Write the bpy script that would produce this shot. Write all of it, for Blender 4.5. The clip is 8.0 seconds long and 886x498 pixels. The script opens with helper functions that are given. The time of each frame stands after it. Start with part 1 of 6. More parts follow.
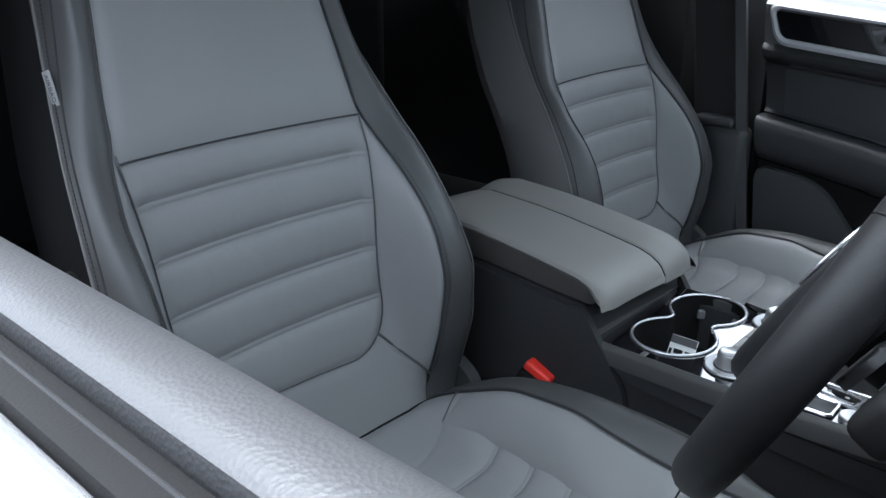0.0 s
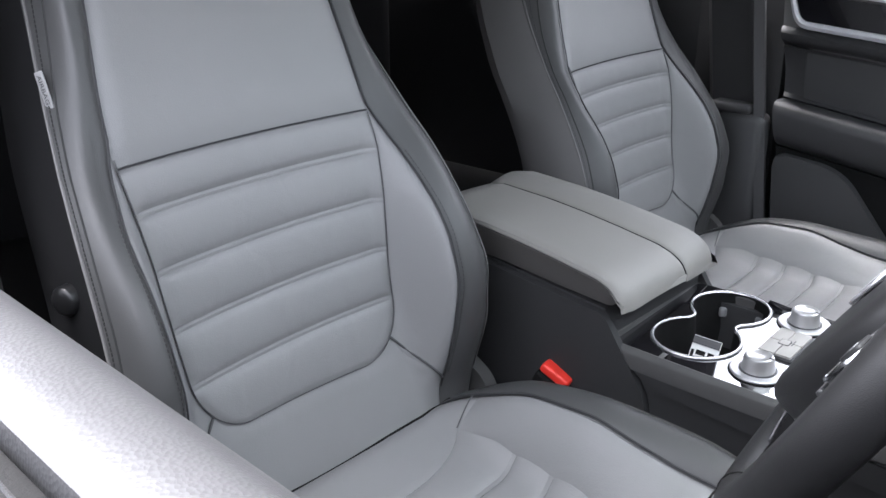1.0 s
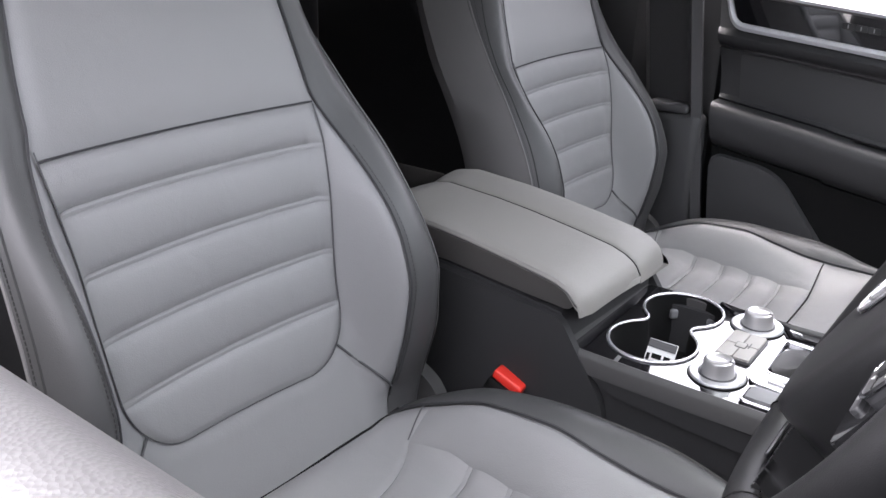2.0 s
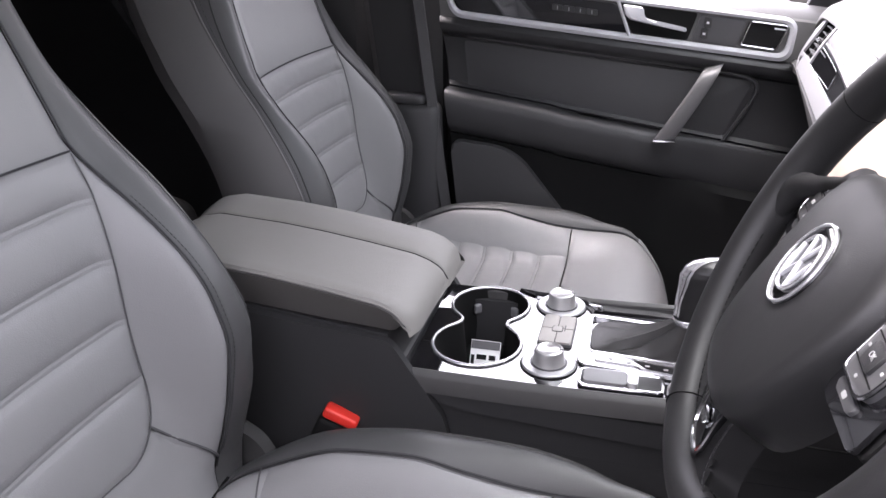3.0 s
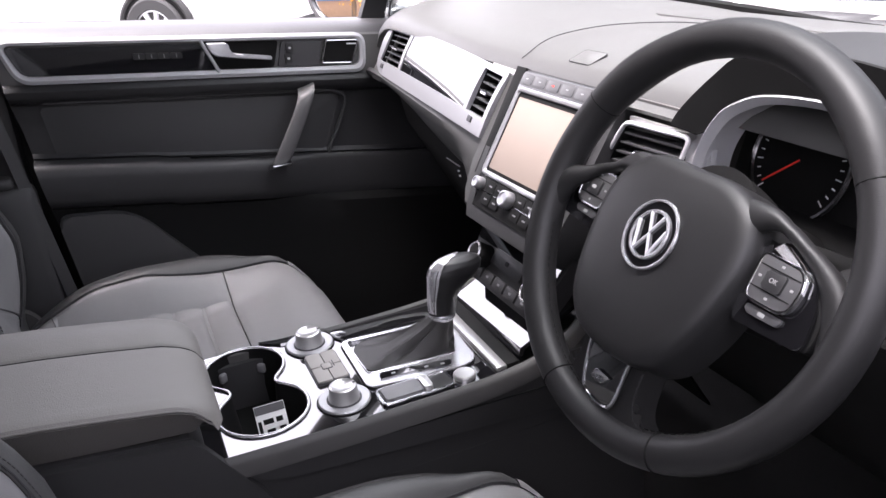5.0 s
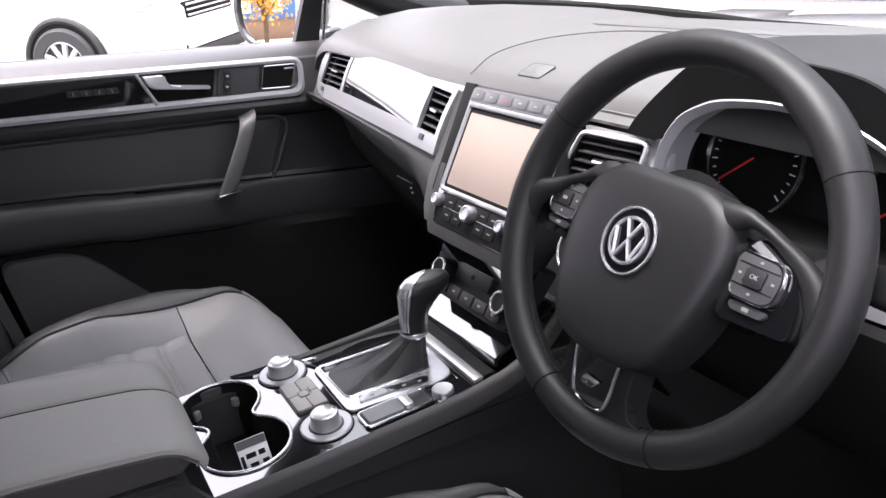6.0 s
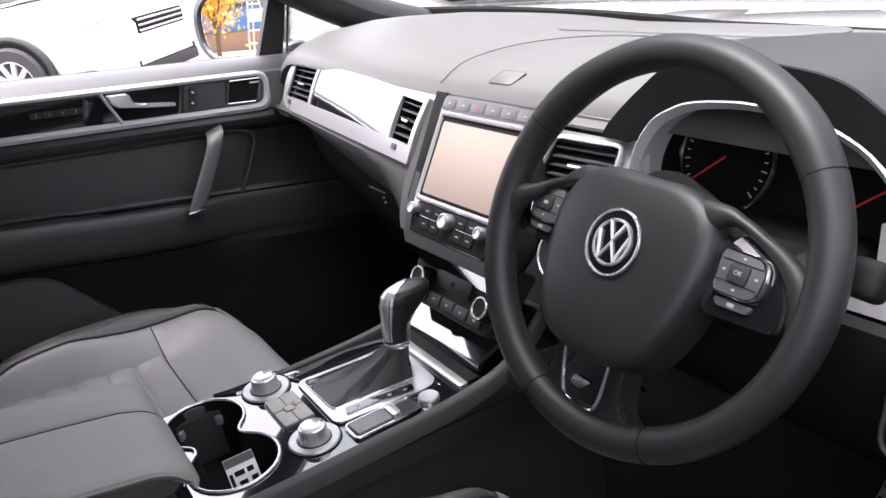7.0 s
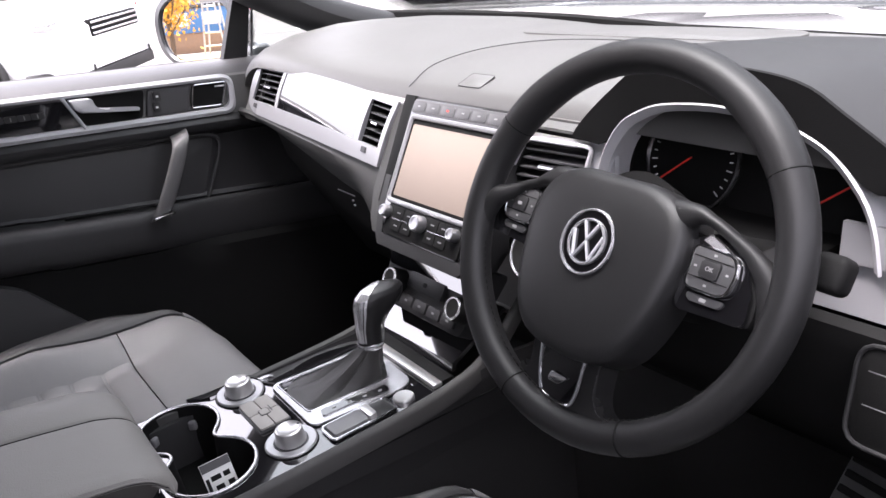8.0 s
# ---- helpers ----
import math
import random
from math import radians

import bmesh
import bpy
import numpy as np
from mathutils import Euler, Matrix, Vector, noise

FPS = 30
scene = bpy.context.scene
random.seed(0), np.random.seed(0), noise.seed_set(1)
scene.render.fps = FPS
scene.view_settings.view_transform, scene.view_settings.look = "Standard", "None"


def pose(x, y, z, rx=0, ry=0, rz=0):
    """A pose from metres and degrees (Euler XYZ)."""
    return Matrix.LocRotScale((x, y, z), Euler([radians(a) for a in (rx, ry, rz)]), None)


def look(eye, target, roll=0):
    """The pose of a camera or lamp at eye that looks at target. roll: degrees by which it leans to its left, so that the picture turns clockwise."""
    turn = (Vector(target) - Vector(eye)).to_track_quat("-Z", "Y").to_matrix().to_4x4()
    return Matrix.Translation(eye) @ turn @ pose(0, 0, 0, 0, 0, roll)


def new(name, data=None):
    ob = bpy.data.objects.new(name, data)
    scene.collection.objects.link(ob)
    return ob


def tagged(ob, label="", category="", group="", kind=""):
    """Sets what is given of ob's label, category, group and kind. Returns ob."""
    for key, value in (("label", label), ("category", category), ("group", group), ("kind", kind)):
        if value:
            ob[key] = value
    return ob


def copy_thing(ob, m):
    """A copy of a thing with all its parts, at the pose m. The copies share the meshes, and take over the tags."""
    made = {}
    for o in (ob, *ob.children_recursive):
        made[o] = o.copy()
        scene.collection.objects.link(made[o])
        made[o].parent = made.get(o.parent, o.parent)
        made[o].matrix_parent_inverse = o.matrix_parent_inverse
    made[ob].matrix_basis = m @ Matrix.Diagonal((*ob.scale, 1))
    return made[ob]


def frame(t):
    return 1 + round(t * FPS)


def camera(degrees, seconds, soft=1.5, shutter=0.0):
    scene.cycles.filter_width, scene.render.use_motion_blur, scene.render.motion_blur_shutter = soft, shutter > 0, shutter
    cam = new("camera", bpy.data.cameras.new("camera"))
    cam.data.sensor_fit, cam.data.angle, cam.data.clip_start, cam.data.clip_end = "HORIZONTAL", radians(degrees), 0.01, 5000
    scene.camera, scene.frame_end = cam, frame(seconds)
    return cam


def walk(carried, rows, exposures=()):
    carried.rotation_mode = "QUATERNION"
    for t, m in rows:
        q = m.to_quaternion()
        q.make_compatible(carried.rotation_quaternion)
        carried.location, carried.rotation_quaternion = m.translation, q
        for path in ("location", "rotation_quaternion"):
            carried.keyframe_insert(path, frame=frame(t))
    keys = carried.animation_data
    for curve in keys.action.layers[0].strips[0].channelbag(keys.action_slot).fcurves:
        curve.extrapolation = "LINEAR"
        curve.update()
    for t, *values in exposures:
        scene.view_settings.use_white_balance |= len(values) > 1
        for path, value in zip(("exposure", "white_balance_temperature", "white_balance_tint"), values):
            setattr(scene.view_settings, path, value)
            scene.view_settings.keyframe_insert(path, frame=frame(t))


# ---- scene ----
cam = camera(56.6, 8.0)
PATH = [
    (0, (0.933, 0.153, 1.198), (-0.454, -1.129, 0.542), 0.4),
    (0.5, (0.910, 0.128, 1.207), (-0.449, -1.162, 0.508), 0.2),
    (1, (0.907, 0.115, 1.208), (-0.461, -1.165, 0.506), -0.2),
    (1.2, (0.905, 0.113, 1.206), (-0.463, -1.168, 0.508), -0.3),
    (2.3, (0.879, 0.015, 1.19), (-0.727, -0.943, 0.482), 2.1),
    (2.5, (0.868, -0.012, 1.193), (-0.817, -0.819, 0.48), 1.5),
    (3, (0.887, -0.095, 1.208), (-0.918, -0.566, 0.487), -0.3),
    (3.5, (0.905, -0.16, 1.213), (-0.952, -0.375, 0.5), -1.5),
    (4, (0.914, -0.247, 1.235), (-0.952, -0.215, 0.515), -2.9),
    (4.5, (0.889, -0.305, 1.24), (-0.928, 0.096, 0.507), -2.9),
    (5, (0.88, -0.366, 1.264), (-0.845, 0.309, 0.511), -5.3),
    (5.2, (0.877, -0.376, 1.269), (-0.829, 0.345, 0.514), -5.8),
    (6.5, (0.866, -0.423, 1.286), (-0.771, 0.453, 0.543), -8.9),
    (7, (0.864, -0.429, 1.289), (-0.751, 0.484, 0.544), -9.2),
    (7.5, (0.864, -0.437, 1.293), (-0.726, 0.516, 0.543), -9.1),
    (8, (0.865, -0.447, 1.295), (-0.698, 0.546, 0.54), -8.9),
]
EXPOSURE = [(0, 2.68, 5700, 7), (0.5, 3.35, 6000, 11), (1.0, 3.55, 6150, 14), (2.5, 3.66, 6450, 20), (3.5, 3.33, 6450, 23), (4.0, 3.14, 6425, 23), (4.5, 3.05, 6400, 23), (6.5, 2.85, 6400, 21), (8.0, 2.85, 6400, 21)]
walk(cam, [(t, look(e, g, r)) for t, e, g, r in PATH], EXPOSURE)

# ---- world and light ----
world = bpy.data.worlds.new("overcast_sky")
world.use_nodes = True
scene.world = world
wn = world.node_tree.nodes
wl = world.node_tree.links
sky = wn.new("ShaderNodeTexSky")
sky.sky_type = "NISHITA"
sky.sun_disc = False
sky.sun_elevation = radians(78)
sky.sun_rotation = radians(197)
sky.air_density, sky.dust_density, sky.ozone_density = 1.0, 7.0, 1.0
grey = wn.new("ShaderNodeHueSaturation")
grey.inputs["Saturation"].default_value = 0.22
wl.new(sky.outputs["Color"], grey.inputs["Color"])
wl.new(grey.outputs["Color"], wn["Background"].inputs["Color"])
wn["Background"].inputs["Strength"].default_value = 0.15

sun_data = bpy.data.lights.new("sun", "SUN")
sun_data.energy, sun_data.angle, sun_data.color = 0.6, radians(20), (1.0, 0.97, 0.93)
sun = new("sun", sun_data)
sun.matrix_world = look((0, 0, 0), (0.06, 0.20, -0.98))


# ---- materials ----
def material(name, color, rough=0.5, metal=0.0, var=0.12, var_scale=6.0, bump=0.0, bump_scale=400.0,
             grain="noise", coat=0.0, spec=0.5, rough_var=0.08, crease=0.0):
    m = bpy.data.materials.new(name)
    m.use_nodes = True
    n, l = m.node_tree.nodes, m.node_tree.links
    b = n["Principled BSDF"]
    b.inputs["Metallic"].default_value = metal
    b.inputs["Specular IOR Level"].default_value = spec
    b.inputs["Coat Weight"].default_value = coat
    b.inputs["Coat Roughness"].default_value = 0.02
    co = n.new("ShaderNodeTexCoord")
    big = n.new("ShaderNodeTexNoise")
    big.inputs["Scale"].default_value = var_scale
    big.inputs["Detail"].default_value = 6
    l.new(co.outputs["Object"], big.inputs["Vector"])
    mix = n.new("ShaderNodeMix")
    mix.data_type = "RGBA"
    c = Vector(color)
    mix.inputs["A"].default_value = (*(c * (1 - var)), 1)
    mix.inputs["B"].default_value = (*(c * (1 + var)), 1)
    l.new(big.outputs["Fac"], mix.inputs["Factor"])
    l.new(mix.outputs["Result"], b.inputs["Base Color"])
    rr = n.new("ShaderNodeMapRange")
    rr.inputs["To Min"].default_value = max(0.0, rough - rough_var)
    rr.inputs["To Max"].default_value = min(1.0, rough + rough_var)
    l.new(big.outputs["Fac"], rr.inputs["Value"])
    l.new(rr.outputs["Result"], b.inputs["Roughness"])
    if bump > 0:
        if grain == "leather":
            g = n.new("ShaderNodeTexVoronoi")
            out = g.outputs["Distance"]
        else:
            g = n.new("ShaderNodeTexNoise")
            g.inputs["Detail"].default_value = 3
            out = g.outputs["Fac"]
        g.inputs["Scale"].default_value = bump_scale
        l.new(co.outputs["Object"], g.inputs["Vector"])
        bp = n.new("ShaderNodeBump")
        bp.inputs["Strength"].default_value = bump
        bp.inputs["Distance"].default_value = 0.001
        l.new(out, bp.inputs["Height"])
        l.new(bp.outputs["Normal"], b.inputs["Normal"])
        if crease > 0:
            wave = n.new("ShaderNodeTexNoise")
            wave.inputs["Scale"].default_value = 22
            wave.inputs["Detail"].default_value = 4
            wave.inputs["Distortion"].default_value = 0.6
            l.new(co.outputs["Object"], wave.inputs["Vector"])
            soft = n.new("ShaderNodeBump")
            soft.inputs["Strength"].default_value = crease
            soft.inputs["Distance"].default_value = 0.004
            l.new(wave.outputs["Fac"], soft.inputs["Height"])
            l.new(soft.outputs["Normal"], bp.inputs["Normal"])
    return m


LEATHER = material("grey_leather", (0.215, 0.213, 0.215), 0.46, var=0.06, bump=0.16, bump_scale=900, grain="leather", crease=0.22)
DARK_LEATHER = material("charcoal_leather", (0.060, 0.060, 0.060), 0.46, var=0.08, bump=0.12, bump_scale=1000, grain="leather", crease=0.12)
# near-black with shade put into the colour, for door-side flanks and bench
SIDE_SHADED = material("shaded_side_black", (0.009, 0.009, 0.0095), 0.8, spec=0.15, var=0.15, bump=0.3, bump_scale=900)
# dark leather lightened so its colour carries the window light on inner flanks
SIDE_LIT = material("lit_side_leather", (0.150, 0.146, 0.142), 0.55, spec=0.35, var=0.1, bump=0.15, bump_scale=1200, grain="leather")
ARM_LEATHER = material("armrest_leather", (0.225, 0.215, 0.201), 0.5, var=0.08, bump=0.4, bump_scale=800, grain="leather", crease=0.22)
WHEEL_LEATHER = material("wheel_leather", (0.0145, 0.0145, 0.015), 0.46, spec=0.38, var=0.1, bump=0.10, bump_scale=1500, grain="leather", crease=0.10)
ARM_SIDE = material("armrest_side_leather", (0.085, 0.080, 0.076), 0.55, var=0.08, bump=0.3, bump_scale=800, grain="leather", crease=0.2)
SEAM_GREY = material("seam_thread", (0.07, 0.07, 0.072), 0.8)
DARK_STITCH = material("dark_thread", (0.03, 0.03, 0.032), 0.8)
DOOR = material("door_plastic", (0.042, 0.042, 0.043), 0.5, var=0.08, bump=0.14, bump_scale=1400, grain="leather")
SILL = material("door_sill_plastic", (0.052, 0.052, 0.054), 0.42, spec=0.5, var=0.10, bump=0.16, bump_scale=640, grain="leather")
ARM_BLACK = material("door_armrest_leather", (0.030, 0.030, 0.031), 0.48, var=0.08, bump=0.2, bump_scale=1000, grain="leather", crease=0.1)
SOFT = material("soft_dash_plastic", (0.112, 0.111, 0.108), 0.42, spec=0.5, var=0.06, bump=0.14, bump_scale=1500, grain="leather")
LOWER = material("lower_dash_plastic", (0.055, 0.055, 0.054), 0.6, spec=0.4, var=0.06, bump=0.14, bump_scale=1500, grain="leather")
PLASTIC = material("black_plastic", (0.020, 0.020, 0.021), 0.5, var=0.1, bump=0.15, bump_scale=1500, grain="leather")
CONSOLE = material("console_plastic", (0.034, 0.034, 0.035), 0.68, spec=0.25, var=0.08, bump=0.14, bump_scale=1500, grain="leather")
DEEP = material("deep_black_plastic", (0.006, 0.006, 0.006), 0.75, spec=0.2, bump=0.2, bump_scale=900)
PULL = material("pull_handle_paint", (0.125, 0.123, 0.122), 0.42, spec=0.4, var=0.06)
RAIL = material("console_rail_plastic", (0.064, 0.063, 0.062), 0.55, spec=0.3, var=0.08, bump=0.14, bump_scale=1500, grain="leather")
PALE = material("pale_control_metal", (0.60, 0.595, 0.59), 0.30, metal=0.8, var=0.03, rough_var=0.04)
CREAM_KEY = material("pale_button_plastic", (0.36, 0.342, 0.322), 0.6, spec=0.25, var=0.05)
BOOT_LEATHER = material("boot_leather", (0.030, 0.0295, 0.029), 0.42, spec=0.45, var=0.1, bump=0.12, bump_scale=1500, grain="leather", crease=0.10)
GRIP = material("lever_grip_leather", (0.010, 0.010, 0.0105), 0.36, spec=0.4, var=0.1, bump=0.06, bump_scale=1500, grain="leather")
GLOSS = material("piano_black", (0.006, 0.006, 0.007), 0.035, var=0.05, coat=1.0, spec=1.0, rough_var=0.015)
for slot in ("IOR", "Coat IOR"):
    GLOSS.node_tree.nodes["Principled BSDF"].inputs[slot].default_value = 1.65
SATIN = material("satin_silver", (0.62, 0.62, 0.64), 0.26, metal=0.75, var=0.03, rough_var=0.04)
CHROME = material("satin_chrome", (0.72, 0.72, 0.74), 0.16, metal=1.0, var=0.03, rough_var=0.05)
ALU = material("brushed_aluminium", (0.56, 0.56, 0.575), 0.34, metal=1.0, var=0.04, bump=0.08, bump_scale=700)
BRIGHT = material("bright_trim_paint", (0.58, 0.58, 0.60), 0.35, metal=0.1, var=0.03, rough_var=0.04)
GREY_ALU = material("grey_aluminium", (0.46, 0.46, 0.47), 0.40, metal=0.7, var=0.04, rough_var=0.04)
SILVER = material("silver_painted_trim", (0.36, 0.36, 0.372), 0.34, metal=0.5, var=0.03, rough_var=0.04)
BUTTON = material("button_plastic", (0.055, 0.055, 0.057), 0.45, var=0.06)
PANEL = material("button_panel_plastic", (0.105, 0.105, 0.108), 0.42, var=0.06)
GREY_KEY = material("grey_key_plastic", (0.17, 0.17, 0.175), 0.45, var=0.05)
KEY_MARK = material("grey_marking", (0.30, 0.30, 0.30), 0.6, var=0.02)
MARK = material("white_marking", (0.75, 0.75, 0.75), 0.6, var=0.02)
RED = material("buckle_red", (0.85, 0.045, 0.03), 0.42, var=0.06)
CARPET = material("black_carpet", (0.012, 0.012, 0.012), 0.95, var=0.2, bump=1.0, bump_scale=700)
LINING = material("headliner_fabric", (0.1, 0.1, 0.1), 0.9, var=0.05, bump=0.4, bump_scale=900)
RUBBER = material("black_rubber", (0.02, 0.02, 0.02), 0.65, var=0.1)
PAINT = material("dark_car_paint", (0.05, 0.052, 0.055), 0.25, var=0.05, coat=1.0)
WHITE_PAINT = material("white_car_paint", (0.8, 0.8, 0.8), 0.25, var=0.02, coat=1.0)
RED_PAINT = material("red_car_paint", (0.55, 0.03, 0.03), 0.25, var=0.04, coat=1.0)
TYRE = material("tyre_rubber", (0.03, 0.03, 0.03), 0.8, var=0.15, bump=0.4, bump_scale=60)
PAPER = material("white_card", (0.78, 0.78, 0.76), 0.7, var=0.03)
MIRROR = material("mirror_glass", (0.9, 0.9, 0.9), 0.01, metal=1.0, var=0.0, rough_var=0.0)
DISPLAY = material("pale_display", (0.29, 0.234, 0.20), 0.6, var=0.03, spec=0.25)
ASPHALT = material("asphalt", (0.13, 0.125, 0.12), 0.9, var=0.25, var_scale=1.2, bump=0.8, bump_scale=90)
TINT = material("tinted_glass", (0.012, 0.013, 0.014), 0.04, var=0.05, coat=0.5, rough_var=0.01)

GLASS = bpy.data.materials.new("clear_glass")
GLASS.use_nodes = True
gn, gl = GLASS.node_tree.nodes, GLASS.node_tree.links
g_mix, g_tr, g_gl, g_fr = (gn.new("ShaderNodeMixShader"), gn.new("ShaderNodeBsdfTransparent"), gn.new("ShaderNodeBsdfGlossy"), gn.new("ShaderNodeFresnel"))
g_tr.inputs["Color"].default_value = (0.80, 0.83, 0.82, 1)
g_gl.inputs["Roughness"].default_value = 0.01
g_fr.inputs["IOR"].default_value = 1.3
gl.new(g_fr.outputs["Fac"], g_mix.inputs["Fac"])
gl.new(g_tr.outputs["BSDF"], g_mix.inputs[1])
gl.new(g_gl.outputs["BSDF"], g_mix.inputs[2])
gl.new(g_mix.outputs["Shader"], gn["Material Output"].inputs["Surface"])


# ---- building helpers ----
def part(name, bm, mat, parent=None, label="", smooth=True):
    bmesh.ops.remove_doubles(bm, verts=bm.verts, dist=1e-6)
    bmesh.ops.recalc_face_normals(bm, faces=bm.faces)
    me = bpy.data.meshes.new(name)
    bm.to_mesh(me)
    bm.free()
    me.materials.append(mat)
    if smooth:
        me.shade_smooth()
        me.set_sharp_from_angle(angle=radians(20 if mat.name == "piano_black" else 38))
    ob = new(name, me)
    if parent is not None:
        ob.parent = parent
        if parent.type == "EMPTY":
            ob.location = -Vector(parent.location)
    if label:
        ob["label"] = label
    return ob


def thing(name, base, label, category, group="", kind=""):
    ob = new(name)
    ob.empty_display_size = 0.05
    ob.location = base
    return tagged(ob, label, category, group, kind)


def interp(x, table):
    xs, ys = zip(*sorted(table))
    return float(np.interp(x, xs, ys))


def smooth01(t):
    t = min(1.0, max(0.0, t))
    return t * t * (3 - 2 * t)


def box(bm, c, s, bevel=0.004, seg=2, m=None):
    geo = bmesh.ops.create_cube(bm, size=1.0)
    mat = Matrix.Translation(c) @ Matrix.Diagonal((*s, 1))
    if m is not None:
        mat = m @ mat
    bmesh.ops.transform(bm, matrix=mat, verts=geo["verts"])
    if bevel > 0:
        edges = list({e for v in geo["verts"] for e in v.link_edges})
        bmesh.ops.bevel(bm, geom=edges, offset=bevel, segments=seg, affect="EDGES", profile=0.5)
    return bm


def rbox(c, s, bevel=0.004, seg=2, m=None):
    return box(bmesh.new(), c, s, bevel, seg, m)


def grid(points, close_u=False, close_v=False, bm=None):
    """A sheet through rows of points."""
    bm = bm or bmesh.new()
    vs = [[bm.verts.new(p) for p in row] for row in points]
    nu, nv = len(vs), len(vs[0])
    for i in range(nu if close_u else nu - 1):
        for j in range(nv if close_v else nv - 1):
            a, b = vs[i][j], vs[(i + 1) % nu][j]
            c, d = vs[(i + 1) % nu][(j + 1) % nv], vs[i][(j + 1) % nv]
            try:
                bm.faces.new((a, b, c, d))
            except ValueError:
                pass
    return bm, vs


def caps(bm, vs):
    for row in (vs[0], vs[-1]):
        try:
            bm.faces.new(row)
        except ValueError:
            pass


def thicken(bm, depth):
    """Gives a sheet a body behind it."""
    bmesh.ops.recalc_face_normals(bm, faces=bm.faces)
    bmesh.ops.solidify(bm, geom=list(bm.faces), thickness=depth)
    return bm


def prism(outline, depth, m=None, bevel=0.0, seg=2, dome=0.0):
    """An outline in the plane z = 0 raised by depth; m places it."""
    bm = bmesh.new()
    low = [bm.verts.new((x, y, 0)) for x, y in outline]
    top = [bm.verts.new((x, y, depth)) for x, y in outline]
    n = len(outline)
    bm.faces.new(low[::-1])
    face = bm.faces.new(top)
    for i in range(n):
        bm.faces.new((low[i], low[(i + 1) % n], top[(i + 1) % n], top[i]))
    if bevel > 0:
        bmesh.ops.bevel(bm, geom=list(face.edges), offset=bevel, segments=seg, affect="EDGES", profile=0.5)
    if m is not None:
        bmesh.ops.transform(bm, matrix=m, verts=bm.verts)
    return bm


def rounded(x0, y0, x1, y1, r, n=5):
    pts = []
    for cx, cy, a in ((x1 - r, y1 - r, 0), (x0 + r, y1 - r, 90), (x0 + r, y0 + r, 180), (x1 - r, y0 + r, 270)):
        for k in range(n + 1):
            t = radians(a + 90 * k / n)
            pts.append((cx + r * math.cos(t), cy + r * math.sin(t)))
    return pts


def round_poly(pts, r, n=4):
    """A polygon with its corners rounded by about r."""
    out = []
    k = len(pts)
    for i in range(k):
        p, a, b = Vector(pts[i]), Vector(pts[i - 1]), Vector(pts[(i + 1) % k])
        da, db = (a - p), (b - p)
        q0 = p + da.normalized() * min(r, da.length * 0.45)
        q1 = p + db.normalized() * min(r, db.length * 0.45)
        for j in range(n + 1):
            t = j / n
            out.append(tuple(q0 * (1 - t) ** 2 + p * 2 * t * (1 - t) + q1 * t ** 2))
    return out


def tube(path, r, closed=False, seg=8, flat=None, bm=None):
    """A round bar along a path; flat: (across, height) radii instead."""
    pts = [Vector(p) for p in path]
    n = len(pts)
    rows = []
    side = None
    for i, p in enumerate(pts):
        a = pts[i - 1] if (i > 0 or closed) else p
        b = pts[(i + 1) % n] if (i < n - 1 or closed) else p
        t = (b - a).normalized()
        if side is None:
            side = t.cross(Vector((0, 0, 1)))
            if side.length < 1e-3:
                side = t.cross(Vector((0, 1, 0)))
        side = (side - t * side.dot(t)).normalized()
        up = side.cross(t).normalized()
        ra, rb = flat or (r, r)
        rows.append([p + side * ra * math.cos(2 * math.pi * k / seg) + up * rb * math.sin(2 * math.pi * k / seg) for k in range(seg)])
    bm, vs = grid(rows, close_u=closed, close_v=True, bm=bm)
    if not closed:
        caps(bm, vs)
    return bm


def lathe(profile, m=None, seg=32):
    """Turns (radius, height) pairs about the z axis."""
    rows = []
    for r, h in profile:
        rows.append([(r * math.cos(2 * math.pi * k / seg), r * math.sin(2 * math.pi * k / seg), h) for k in range(seg)])
    bm, vs = grid(rows, close_v=True)
    caps(bm, vs)
    if m is not None:
        bmesh.ops.transform(bm, matrix=m, verts=bm.verts)
    return bm


def spline(pts, n=40, closed=False):
    """Points along a smooth curve through the given ones."""
    P = [Vector(p) for p in pts]
    k = len(P)
    out = []
    spans = k if closed else k - 1
    per = max(2, n // spans)
    for i in range(spans):
        p0 = P[(i - 1) % k] if (closed or i > 0) else P[0] * 2 - P[1]
        p1, p2 = P[i], P[(i + 1) % k]
        p3 = P[(i + 2) % k] if (closed or i + 2 < k) else P[-1] * 2 - P[-2]
        for j in range(per):
            t = j / per
            out.append(0.5 * (2 * p1 + (p2 - p0) * t + (2 * p0 - 5 * p1 + 4 * p2 - p3) * t * t + (3 * p1 - p0 - 3 * p2 + p3) * t ** 3))
    if not closed:
        out.append(P[-1])
    return out


def stitches(path, parent, gap=0.005, length=0.0032, r=0.0005, mat=DARK_STITCH, name="stitching"):
    """A row of short threads along a path, as one part."""
    pts = [Vector(p) for p in path]
    bm = bmesh.new()
    lens = [0.0]
    for a, b in zip(pts, pts[1:]):
        lens.append(lens[-1] + (b - a).length)
    s = 0.0
    while s + length < lens[-1]:
        ends = []
        for q in (s, s + length):
            i = max(k for k in range(len(lens)) if lens[k] <= q)
            i = min(i, len(pts) - 2)
            f = (q - lens[i]) / max(1e-9, lens[i + 1] - lens[i])
            ends.append(pts[i].lerp(pts[i + 1], f))
        tube(ends, r, seg=4, bm=bm)
        s += gap
    ob = part(name, bm, mat, parent)
    return tagged(ob, kind="stuff")


